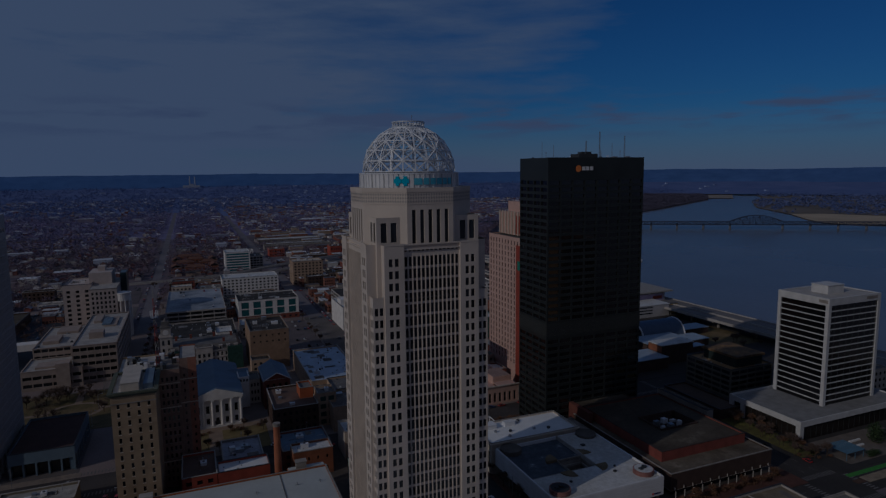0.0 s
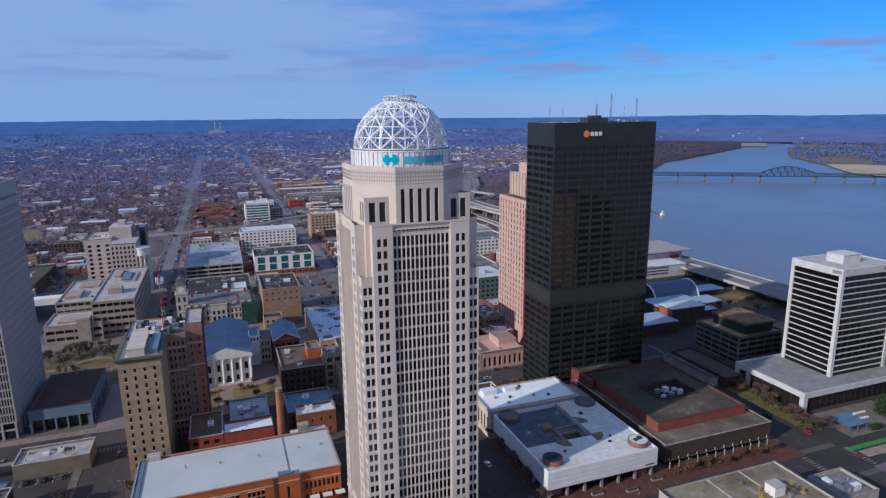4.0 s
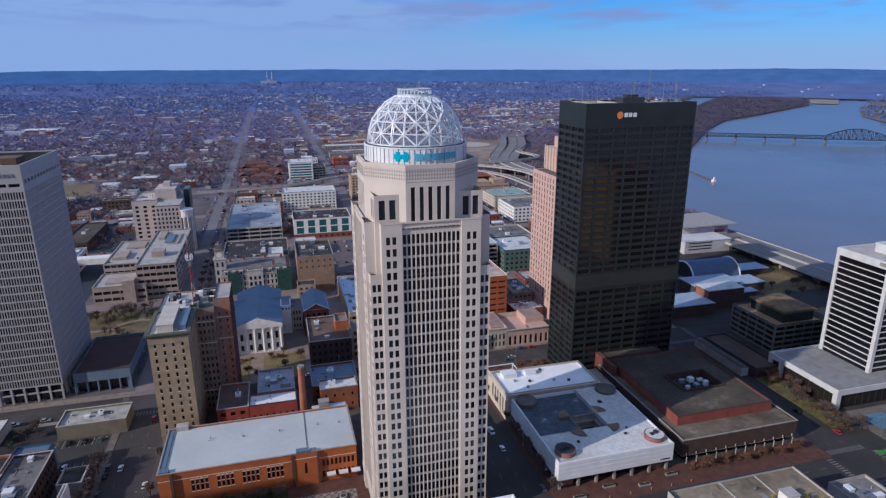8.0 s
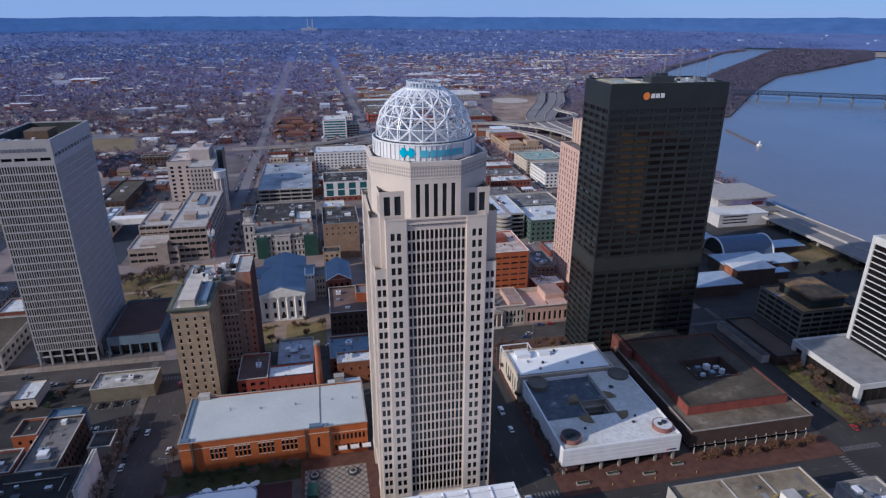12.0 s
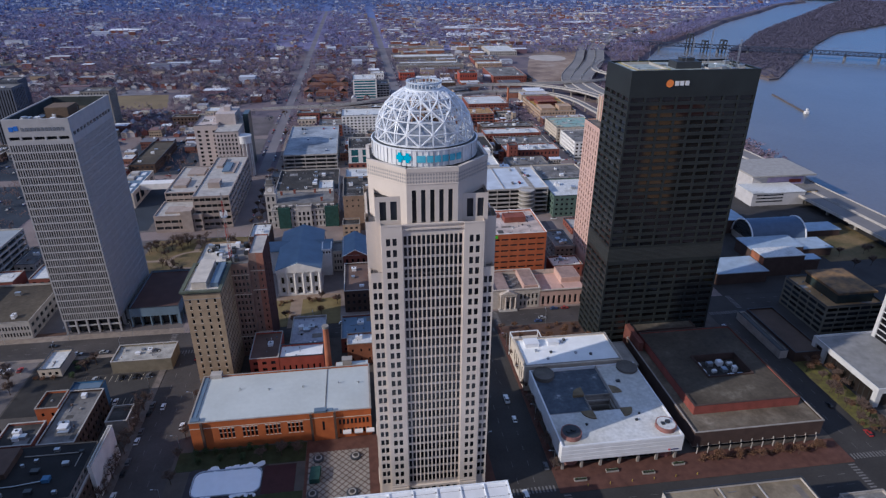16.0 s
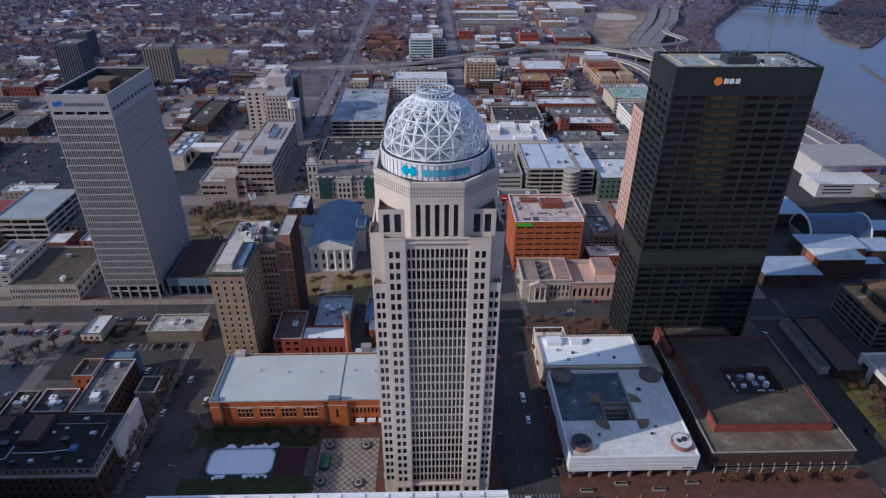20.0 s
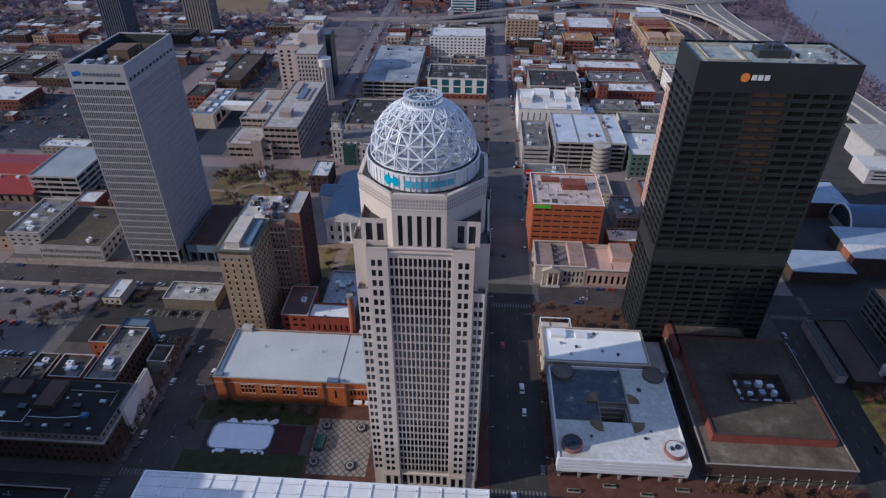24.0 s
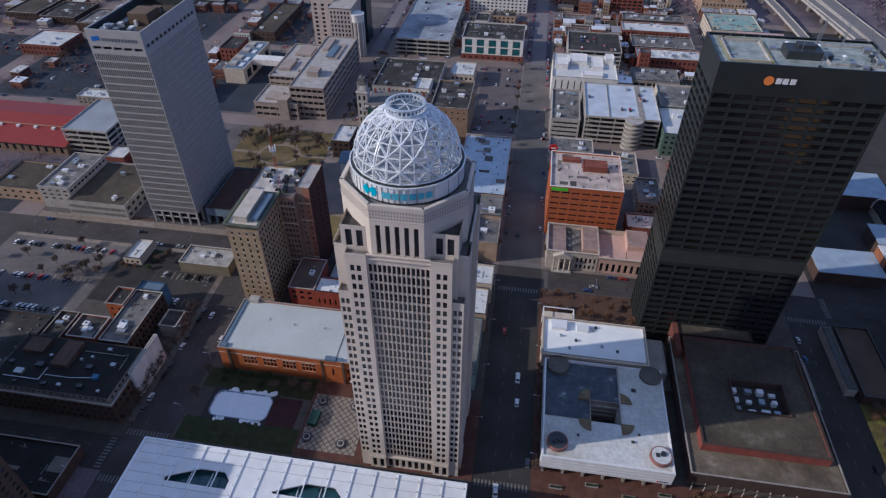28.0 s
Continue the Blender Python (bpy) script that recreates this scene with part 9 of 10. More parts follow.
def shrub_kind(label, r, h, n, material, size, seed):
    root = thing("shrub", label, "shrub", (0, 0, -50))
    mb = MB()
    rr = random.Random(seed)
    clump(mb, 0, 0, 0.1, r, h, n, rr, size)
    part("leaves", mb, material, root)
    part("stem", MB().beam((0, 0, 0), (0, 0, h * 0.6), 0.12), BARK, root)
    return root


SHRUBS = [shrub_kind("dark evergreen shrub by a wall", 1.6, 3.0, 260, EVERGREEN, 0.3, 4), shrub_kind("russet bare shrub in a bed", 1.5, 1.6, 180, mat("russet_twigs", (0.16, 0.085, 0.05)), 0.3, 5), shrub_kind("broad dark evergreen tree", 4.2, 8.0, 700, EVERGREEN, 0.6, 6)]


def plant(kind, x, y, z=0.16):
    copy_thing(kind, pose(x, y, z, 0, 0, rng.uniform(0, 360)) @ Matrix.Scale(rng.uniform(0.8, 1.15), 4))


rng = random.Random(15)
for _ in range(36):                                   # the park
    plant(KINDS[rng.choice((0, 1, 1))], rng.uniform(-102, -38), rng.uniform(378, 444))
for x in (-31, -37, 94.5, 123.5):                     # along the streets
    for y in np.arange(330, 590, 17):
        if free(x - 1, x + 1, y - 1, y + 1, 0) or x in (94.5, 123.5):
            if rng.random() < 0.7:
                plant(KINDS[0], x, y + rng.uniform(-3, 3))
for y in np.arange(190, 300, 13):
    plant(KINDS[0], 123.2 if y > 245 else 122.4, y)
    if rng.random() < 0.6:
        plant(KINDS[0], -32.5, y)
for _ in range(34):                                   # bed behind the bank hall
    plant(SHRUBS[1] if rng.random() < 0.6 else KINDS[2], rng.uniform(128, 176), rng.uniform(272, 297))
for x in np.arange(185, 243, 2.1):                    # in front of the dark hall
    plant(SHRUBS[1], x, 187.6 + rng.uniform(-1.2, 1.2))
for x in np.arange(192, 243, 9):
    plant(KINDS[2], x, 186 + rng.uniform(-1, 1))
for _ in range(22):                                   # beside the podium
    plant(rng.choice((KINDS[0], KINDS[2])), rng.uniform(269, 281), rng.uniform(200, 246))
for x, y in ((317, 192.5), (322, 196), (327, 190), (334, 194), (348, 192), (356, 196)):
    plant(SHRUBS[2], x, y)
for x, y in ((270, 195.5), (273, 193), (276, 197), (267, 199), (280, 192)):
    plant(KINDS[0], x, y)
    plant(SHRUBS[1], x + 1.5, y - 1)
for y in np.arange(188, 252, 7.0):
    plant(KINDS[1], -56.3, y)
for x in np.arange(298, 306, 1.6):
    plant(SHRUBS[0], x, 183.5)
for x in (-26, -22, -18, -12.5, -8, -4, -1, 3, 8, 13, 17.5):
    plant(SHRUBS[0], x, 218.2 + rng.uniform(-0.8, 0.5))
for x in (-24, -15, -6, 2, 10, 17):
    plant(KINDS[0] if x % 3 else SHRUBS[0], x, 213 + rng.uniform(-1.5, 1.5))
for _ in range(16):
    plant(KINDS[rng.choice((0, 2))] if rng.random() < 0.5 else SHRUBS[1], rng.uniform(-12, 32), rng.uniform(316, 344))
for _ in range(14):                                   # car parks and the far left blocks
    x, y = rng.uniform(-195, -121), rng.uniform(235, 300)
    plant(KINDS[0], x, y)
for x, y in ((-134, 272), (-135, 263), (-141, 269), (-128, 280)):
    plant(KINDS[1], x, y)
for x, y in ((-101, 292), (-98.5, 287), (-96, 292.5), (-94, 286), (-99, 281), (-91, 291)):
    plant(SHRUBS[0] if x < -95 else KINDS[0], x, y)
for x, y in ((-116.5, 282), (-113, 281.3), (-108, 281.4), (-117, 288)):
    plant(SHRUBS[1], x, y)
for y in np.arange(513, 582, 8):
    plant(KINDS[1], -322 + rng.uniform(-3, 3), y)
for _ in range(24):
    x, y = rng.uniform(-195, 90), rng.uniform(466, 860)
    if free(x - 2, x + 2, y - 2, y + 2, 0):
        plant(KINDS[rng.choice((0, 1))], x, y)
for _ in range(9):
    plant(KINDS[0], rng.uniform(372, 418), rng.uniform(338, 364))


# ---- plaza, rink and lawns ----
def slab(name, x0, x1, y0, y1, z, material, label, category=""):
    return solo(name, MB().box(x0, x1, y0, y1, z - 0.08, z, False), material, label, category, kind="structure")


# Both lawns by the rink carry their shade in the dark green itself.
slab("lawn_1", -33, 20, 181, 193, 0.24, mat("shaded_lawn", (0.040, 0.046, 0.020), 0.95, vary=0.35, scale=0.3), "green lawn beside the ice rink, coloured dark for shade", "lawn")
slab("lawn_2", -33, 20, 209, 220, 0.24, MATS["shaded_lawn"], "worn lawn before the brick hall, coloured dark for shade", "lawn")
slab("lawn_3", -14, 33, 315, 345, 0.24, mat("dull_winter_lawn", (0.19, 0.145, 0.065), 0.95, vary=0.45, scale=0.12), "worn brown courthouse lawn", "lawn")
slab("lawn_4", -104, -36, 376, 445, 0.24, GRASS, "brown winter grass of the park", "lawn")
slab("lawn_5", 369, 425, 350, 412, 0.24, GRASS, "brown-green riverside lawn", "lawn")
slab("lawn_6", 268, 281, 196, 248, 0.24, ramped("bright_winter_grass", [(0.35, (0.085, 0.07, 0.032)), (0.5, (0.13, 0.12, 0.038)), (0.66, (0.185, 0.165, 0.045))], 0.12), "grass strip beside the podium", "lawn")
slab("path_1", 3, 10, 313, 348, 0.26, mat("pale_path", (0.27, 0.20, 0.15), 0.95, vary=0.2), "pale path to the courthouse steps", "path")
slab("path_2", -14, 33, 345, 350, 0.27, MATS["pale_path"], "pale forecourt of the courthouse", "path")
slab("bed_1", 124, 180, 269, 299, 0.26, mat("mulch", (0.095, 0.055, 0.040), 0.95, vary=0.35, scale=0.3), "mulched brown planting bed", "bed")
slab("brick_plaza_1", 121, 249, 178, 192, 0.22, BRICKPAVE, "red brick plaza before the low halls", "pavement")
slab("brick_plaza_2", 20.2, 97, 181, 221, 0.22, BRICKPAVE, "red brick plaza round the granite tower", "pavement")
slab("brick_walk", 121, 124, 192, 300, 0.23, BRICKPAVE, "red brick pavement strip", "pavement")
slab("forecourt", 168, 250, 240, 270, 0.2, mat("grey_forecourt", (0.20, 0.185, 0.17), 0.9, vary=0.3), "grey forecourt of the black tower", "pavement")
mat("faded_asphalt", (0.128, 0.107, 0.108), 0.9, vary=0.35, scale=0.06, fine=0.8)
slab("car_park_1", -196, -121, 234, 300, 0.2, mat("grey_car_park", (0.145, 0.127, 0.122), 0.9, vary=0.4, scale=0.05, fine=0.8), "faded asphalt car park", "car park")
slab("car_park_5", -345, -215, 466, 584, 0.1, mat("blue_black_asphalt", (0.034, 0.042, 0.056), 0.85, vary=0.35, scale=0.04), "broad dark asphalt lot between low blocks", "car park")
slab("car_park_8", -500, -368, 466, 584, 0.1, MATS["blue_black_asphalt"], "broad dark asphalt lot beyond the market hall", "car park")
slab("car_park_9", -193, -115, 602, 718, 0.18, MATS["blue_black_asphalt"], "dark asphalt lot behind the hotel", "car park")
slab("car_park_6", -345, -215, 602, 718, 0.1, MATS["blue_black_asphalt"], "dark asphalt lot with scattered cars", "car park")
slab("car_park_7", -193, -115, 466, 584, 0.18, MATS["blue_black_asphalt"], "dark asphalt lot behind the offices", "car park")
# Tree shade on these two yards is painted in as near-black asphalt.
slab("car_park_10", -120, -93.4, 253, 299, 0.19, mat("shade_dark_asphalt", (0.036, 0.033, 0.032), 0.9, vary=0.4, scale=0.12), "yard beside the small white building, darkened for shade", "yard")
slab("car_park_11", -93.4, -81, 281.4, 299, 0.19, MATS["shade_dark_asphalt"], "yard between two low stores, darkened for shade", "yard")
slab("front_walk", -194, -54, 316.2, 321.5, 0.19, mat("buff_paving", (0.25, 0.205, 0.17), 0.9, vary=0.3, scale=0.3), "buff pavement before the slab tower", "pavement")
slab("kerb_walk", -194, -54, 297.0, 299.8, 0.21, MATS["buff_paving"], "narrow buff pavement along the car park", "pavement")
# Paving colour is lowered here to carry the shade of the stores.
slab("side_walk_1", -57.4, -54.3, 186, 298, 0.215, mat("shady_paving", (0.16, 0.135, 0.12), 0.9, vary=0.35, scale=0.4), "worn pavement along the store fronts", "pavement")
slab("hedge_bed", -150, -118, 322, 325, 0.26, MATS["mulch"], "mulched strip before the low office", "bed")
slab("car_park_12", -262, -214, 317, 350, 0.1, MATS["blue_black_asphalt"], "dark asphalt yard beside the low office", "yard")
slab("car_park_2", -93, -58, 253, 281, 0.2, ASPHALT, "dark small car park with white bays", "car park")
slab("car_park_3", 62, 96, 466, 585, 0.2, MATS["faded_asphalt"], "faded asphalt car park behind the tower", "car park")
slab("car_park_4", -100, -57, 735, 825, 0.2, MATS["faded_asphalt"], "brick-coloured car park by the hotel", "car park")
slab("yard", 163.5, 193, 344, 446, 0.2, MATS["faded_asphalt"], "service yard behind the brick office", "yard")
ring = [(-70 + 16 * math.cos(a), 410 + 14 * math.sin(a)) for a in np.linspace(0, 2 * math.pi, 36)]
mb = MB()
for (xa, ya), (xb, yb) in zip(ring, ring[1:]):
    ka, kb = 0.84, 0.84
    mb.quad((xa, ya, 0.27), (xb, yb, 0.27), (-70 + (xb + 70) * ka, 410 + (yb - 410) * ka, 0.27), (-70 + (xa + 70) * kb, 410 + (ya - 410) * kb, 0.27))
mb.box(-104, -86, 409, 412, 0.2, 0.268).box(-54, -36, 409, 412, 0.2, 0.268).box(-72, -68, 376, 396, 0.2, 0.268).box(-72, -68, 424, 445, 0.2, 0.268)
solo("path_3", mb, MATS["pale_path"], "ring path in the park", "path", kind="structure")

rink = thing("ice_rink", "outdoor ice rink with pale kerb and scattered snow heaps", "ice rink", (-10.5, 201, 0.2))


def rounded(hx, hy, r, k=8):
    return [(sx * (hx - r) + r * math.cos(radians(a)), sy * (hy - r) + r * math.sin(radians(a))) for sx, sy, a0 in ((1, 1, 0), (-1, 1, 90), (-1, -1, 180), (1, -1, 270)) for a in np.linspace(a0, a0 + 90, k)]


part("ice", MB().prism(rounded(13.2, 6.4, 3.4), 0, 0.18), SNOW, rink, "white ice")
part("deck", MB().prism(rounded(16, 8.4, 2.0), -0.1, 0.06), mat("dark_deck", (0.045, 0.04, 0.045), 0.8), rink)
kerb = MB()
pts = rounded(13.5, 6.7, 3.5)
for p, q in zip(pts, pts[1:] + pts[:1]):
    kerb.beam((*p, 0.3), (*q, 0.3), 0.25, 0.8)
part("kerb", kerb, mat("pale_rink_kerb", (0.38, 0.44, 0.54), 0.6, vary=0.2), rink)
part("annex_deck", MB().box(14, 27, -8, 7, -0.1, 0.1), mat("maroon_deck", (0.05, 0.018, 0.02), 0.8), rink)
rng = random.Random(16)
for x0, y0, n in ((-1, 7.4, 17), (-8, 7.9, 5), (-9, -7.4, 5), (3, -7.2, 11)):
    for i in range(n):
        x, y, r = x0 + i * 0.85 + rng.uniform(-0.4, 0.4), y0 + rng.uniform(-0.8, 1.1), rng.uniform(0.6, 1.5)
        pts = [(x + r * rng.uniform(0.6, 1.2) * math.cos(a), y + r * rng.uniform(0.6, 1.2) * math.sin(a)) for a in np.linspace(0, 2 * math.pi, 8)[:-1]]
        part("snow_lump", MB().prism(pts, 0, rng.uniform(0.25, 0.6)), SNOW, rink)
court = thing("patterned_court", "pale paved court with dark diagonal brick lines", "plaza", (34, 198.5, 0.22))
part("paving", MB().box(-12.5, 12.5, -14, 14.5, -0.05, 0.06), mat("pale_court_paving", (0.27, 0.24, 0.21), 0.9, vary=0.2), court)
for k in range(-9, 10):
    for sg in (1, -1):
        p = []
        c = k * 3.0
        for x in (-12.5, 12.5):
            y = sg * x + c
            if -14 <= y <= 14.5:
                p.append((x, y))
        for y in (-14, 14.5):
            x = (y - c) * sg
            if -12.5 < x < 12.5:
                p.append((x, y))
        if len(p) >= 2:
            part("brick_line", MB().beam((*p[0], 0.06 + 0.004 * (sg + 2)), (*p[1], 0.06 + 0.004 * (sg + 2)), 0.35, 0.03), DARKBRICK, court)
for x, y in ((25.5, 209), (41, 208.5), (24, 190), (39.5, 189)):
    pl = thing("round_planter", "round stone planter ring with dark planting", "planter", (x, y, 0.28))
    part("rim", MB().cyl(0, 0, 2.3, 0, 0.6, 24).cyl(0, 0, 1.9, 0.6, 0.62, 24), DARKMETAL, pl)
    part("bowl", MB().cyl(0, 0, 1.5, 0.62, 1.0, 20), CONCRETE, pl)
    part("soil", MB().cyl(0, 0, 1.1, 1.0, 1.05, 20), DARKROOF, pl)
tent = thing("green_stall", "dark green covered stall on the court", "stall", (24.5, 199, 0.28))
part("cover", MB().prism([(-2, -3.5), (2, -3.5), (2.4, 3.5), (-1.6, 3.5)], 0.3, 2.6), mat("green_netting", (0.03, 0.12, 0.085)), tent)

# ---- the corner south of the podium ----
slab("corner_paving", 283, 340, 182, 206, 0.2, mat("corner_concrete", (0.17, 0.145, 0.125), 0.9, vary=0.3, scale=0.2), "worn concrete paving at the corner", "pavement")
slab("cycle_lane", 270.5, 302, 174.0, 176.6, 0.075, mat("green_lane_paint", (0.06, 0.24, 0.045), 0.85, vary=0.35, scale=0.8), "green painted cycle lane", "road")
slab("traffic_island", 274, 300, 167.5, 172.5, 0.2, mat("pale_island_paving", (0.30, 0.24, 0.17), 0.9, vary=0.3, scale=0.4), "pale paved traffic island", "pavement")
slab("island_bed", 268, 274, 168.5, 171.5, 0.22, MATS["mulch"], "planted tip of the traffic island", "bed")
perg = thing("pergola", "steel blue slatted pergola on thin posts", "pergola", (290, 190, 0.2))
for i in range(9):
    part("slat", MB().box(-6.5 + i * 1.5, -5.4 + i * 1.5, -5.5, 6.0, 3.8, 3.95), mat("steel_blue_paint", (0.10, 0.19, 0.27), 0.5, vary=0.15), perg)
for x in (-6, 0, 6):
    for y in (-5, 5.5):
        part("post", MB().box(x - 0.12, x + 0.12, y - 0.12, y + 0.12, 0, 3.8), MATS["steel_blue_paint"], perg)
for i, (x, y, d) in enumerate(((300, 197, 8), (309, 198, 0), (305, 193.5, 4))):
    wall_ = thing("low_wall", "low white concrete seat wall at the corner", "wall", (x, y, 0.2))
    part("seat", MB().box(-4, 4, -0.5, 0.5, 0, 0.7), WHITEWALL, wall_)
rh = thing("roof_house", "pale square stair house on the tan roof deck", "roof house", (187.3, 141.5, 19.1))
part("wall", MB().box(-2.4, 2.4, -2.2, 2.2, 0, 3.6), WHITEWALL, rh)
part("cap", MB().box(-2.6, 2.6, -2.4, 2.4, 3.6, 3.85), CONCRETE, rh)
for x, y0, y1 in ((171, 100, 156), (186, 146, 156)):
    kb = thing("roof_kerb", "pale worn kerb across the tan roof deck", "kerb", (x, 0, 19.1))
    part("kerb", MB().box(-0.25, 0.25, y0, y1, 0, 0.3), CONCRETE, kb)

# ---- bits on the plaza before the low halls ----
rng = random.Random(51)
for i, x in enumerate(np.arange(131, 181, 14.5)):
    pb = thing("planter_box", "long pale concrete planter with dark planting", "planter", (x, 183.5 + (i % 2) * 3, 0.22))
    part("box", MB().ring(-2.6, 2.6, -0.8, 0.8, 0, 0.7, 0.2), CONCRETE2, pb)
    part("soil", MB().box(-2.4, 2.4, -0.6, 0.6, 0, 0.55), DARKROOF, pb)
    sh = MB()
    for k in range(5):
        clump(sh, -2 + k, 0, 0.5, 0.5, 0.8, 40, rng, 0.2)
    part("planting", sh, EVERGREEN, pb)
for i, x in enumerate(np.arange(133, 180, 9.3)):
    bl = thing("bollard", "short yellow bollard at the plaza edge", "bollard", (x, 180.2, 0.22))
    part("post", MB().cyl(0, 0, 0.18, 0, 1.0, 8), mat("yellow_paint", (0.36, 0.27, 0.05)), bl)

# ---- street furniture, markings, cars ----
mb = MB()
for x in (-45, 109, 259):
    for off in (-3.4, 3.4):
        for y in np.arange(185, 860, 9):
            if all(abs(y - s) > 11 for s in YST):
                mb.box(x + off - 0.08, x + off + 0.08, y, y + 3.2, 0.06, 0.07, False)
for y in (170, 308, 455, 592):
    for off in (-2.7, 2.7):
        for x in np.arange(-195, 430, 9):
            if all(abs(x - s) > 14 for s in XST):
                mb.box(x, x + 3.2, y + off - 0.08, y + off + 0.08, 0.05, 0.06, False)
    for x in (-45, 109, 259):
        w = HALF[x]
        for s in (-1, 1):
            for k in np.arange(-w + 1, w - 0.5, 1.5):
                mb.box(x + k, x + k + 0.7, y + s * 11 - 1.5, y + s * 11 + 1.5, 0.06, 0.072, False)
            for k in np.arange(-7, 7, 1.5):
                mb.box(x + s * (w + 2.5) - 1.5, x + s * (w + 2.5) + 1.5, y + k, y + k + 0.7, 0.05, 0.062, False)
for xa, xb, ya, n in ((-92, -60, 256, 11), (-92, -60, 275, 11), (-190, -126, 240, 22), (-190, -126, 262, 22), (-190, -126, 288, 22), (64, 95, 480, 11), (64, 95, 510, 11), (64, 95, 545, 11)):
    for k in range(n):
        u = xa + (xb - xa) * k / (n - 1)
        mb.box(u - 0.08, u + 0.08, ya, ya + 5, 0.2, 0.212, False)
solo("road_markings", mb, PAINT, "worn white lane dashes, crossings and parking bays", "road marking", kind="stuff")


def car_kind(label, colour, van=False):
    root = thing("car", label, "car", (0, 0, -50), "parked and passing cars")
    paint = mat("car_" + label.split()[0], colour, 0.3, 0.1, vary=0.05, spec=0.6)
    L, W, H = (2.2, 0.9, 0.75) if not van else (3.0, 1.05, 1.3)
    body = MB()
    prof = [(-L, 0.35), (-L, 0.7), (-L * 0.9, H), (L * 0.45, H), (L * 0.95, H * 0.92), (L, 0.6), (L, 0.35)]
    n = len(body.v)
    k = len(prof)
    body.v += [(x, -W, z) for x, z in prof] + [(x, W, z) for x, z in prof]
    body.f += [(n + i, n + (i + 1) % k, n + k + (i + 1) % k, n + k + i) for i in range(k)] + [tuple(n + i for i in range(k)), tuple(n + k + k - 1 - i for i in range(k))]
    part("body", body, paint, root)
    cab = MB()
    hi = 1.45 if not van else 2.2
    b = [(-L * 0.78, -W * 0.92), (L * 0.38, -W * 0.92), (L * 0.38, W * 0.92), (-L * 0.78, W * 0.92)]
    t = [(-L * 0.58, -W * 0.75), (L * 0.1, -W * 0.75), (L * 0.1, W * 0.75), (-L * 0.58, W * 0.75)]
    cab.v += [(x, y, H) for x, y in b] + [(x, y, hi - 0.06) for x, y in t]
    cab.f += [(i, (i + 1) % 4, 4 + (i + 1) % 4, 4 + i) for i in range(4)]
    part("glazing", cab, GLASS, root)
    part("roof", MB().box(-L * 0.6, L * 0.12, -W * 0.77, W * 0.77, hi - 0.06, hi), paint, root)
    for x in (-L * 0.62, L * 0.62):
        for y in (-W, W):
            wl = MB()
            m = 10
            for i in range(m):
                a, c = 2 * math.pi * i / m, 2 * math.pi * (i + 1) / m
                wl.quad((x + 0.34 * math.cos(a), y - 0.1, 0.34 + 0.34 * math.sin(a)), (x + 0.34 * math.cos(c), y - 0.1, 0.34 + 0.34 * math.sin(c)), (x + 0.34 * math.cos(c), y + 0.1, 0.34 + 0.34 * math.sin(c)), (x + 0.34 * math.cos(a), y + 0.1, 0.34 + 0.34 * math.sin(a)))
            for yy in (y - 0.1, y + 0.1):
                q = len(wl.v)
                wl.v += [(x + 0.34 * math.cos(2 * math.pi * i / m), yy, 0.34 + 0.34 * math.sin(2 * math.pi * i / m)) for i in range(m)]
                wl.f.append(tuple(range(q, q + m)))
            part("wheel", wl, DARKMETAL, root)
    return root


CARS = [car_kind("white parked saloon car", (0.75, 0.75, 0.76)), car_kind("silver parked saloon car", (0.42, 0.43, 0.45)), car_kind("black parked saloon car", (0.015, 0.015, 0.017)),
        car_kind("red parked saloon car", (0.42, 0.03, 0.03)), car_kind("blue parked saloon car", (0.03, 0.07, 0.2)), car_kind("grey parked saloon car", (0.12, 0.12, 0.13)), car_kind("pale delivery van at the kerb", (0.7, 0.7, 0.7), True)]
rng = random.Random(17)


def park(x, y, turn, z=0.07, kind=None):
    copy_thing(kind or rng.choice((CARS[0], CARS[1], CARS[2], CARS[5], CARS[0], CARS[2], CARS[5], CARS[1], CARS[3], CARS[4])), pose(x, y, z, 0, 0, turn + rng.uniform(-2, 2)))


for x, side in ((-36.2, 0), (98.8, 0), (119.2, 0), (250.8, 0), (267.0, 0)):
    for y in np.arange(186, 445, 6.4):
        if all(abs(y - s) > 16 for s in YST) and rng.random() < (0.12 if x in (98.8, 119.2) else 0.25):
            park(x, y, 90)
for y in (301.8, 314.2):
    for x in np.arange(-190, 240, 6.6):
        if all(abs(x - s) > 18 for s in XST) and rng.random() < 0.22:
            park(x, y, 0)
for ya in (242.5, 264.5, 290.5):
    for k in range(21):
        if rng.random() < (0.8 if ya < 250 else 0.5):
            park(-188.5 + k * 3.05, ya, 90, 0.21)
for y in np.arange(187, 262, 6.1):
    if rng.random() < 0.6:
        park(-53.2, y, 90, 0.07, CARS[int(rng.choice((0, 2, 5)))])
for ya in (258.5, 277.5):
    for k in range(10):
        if rng.random() < 0.5:
            park(-90.4 + k * 3.2, ya, 90, 0.21)
for ya in (482.5, 512.5, 547.5):
    for k in range(10):
        if rng.random() < 0.45:
            park(65.5 + k * 3.1, ya, 90, 0.21)
for x, y, t in ((104, 265, 90), (113, 222, 90), (106, 345, 90), (112, 505, 90), (-41, 290, 90), (150, 305, 0), (-120, 311, 0), (60, 311, 0), (263, 212, 90), (-48, 252, 90)):
    park(x, y, t)
park(107, 178, 90, 0.07, CARS[6])
park(112.5, 236, 90, 0.07, CARS[6])


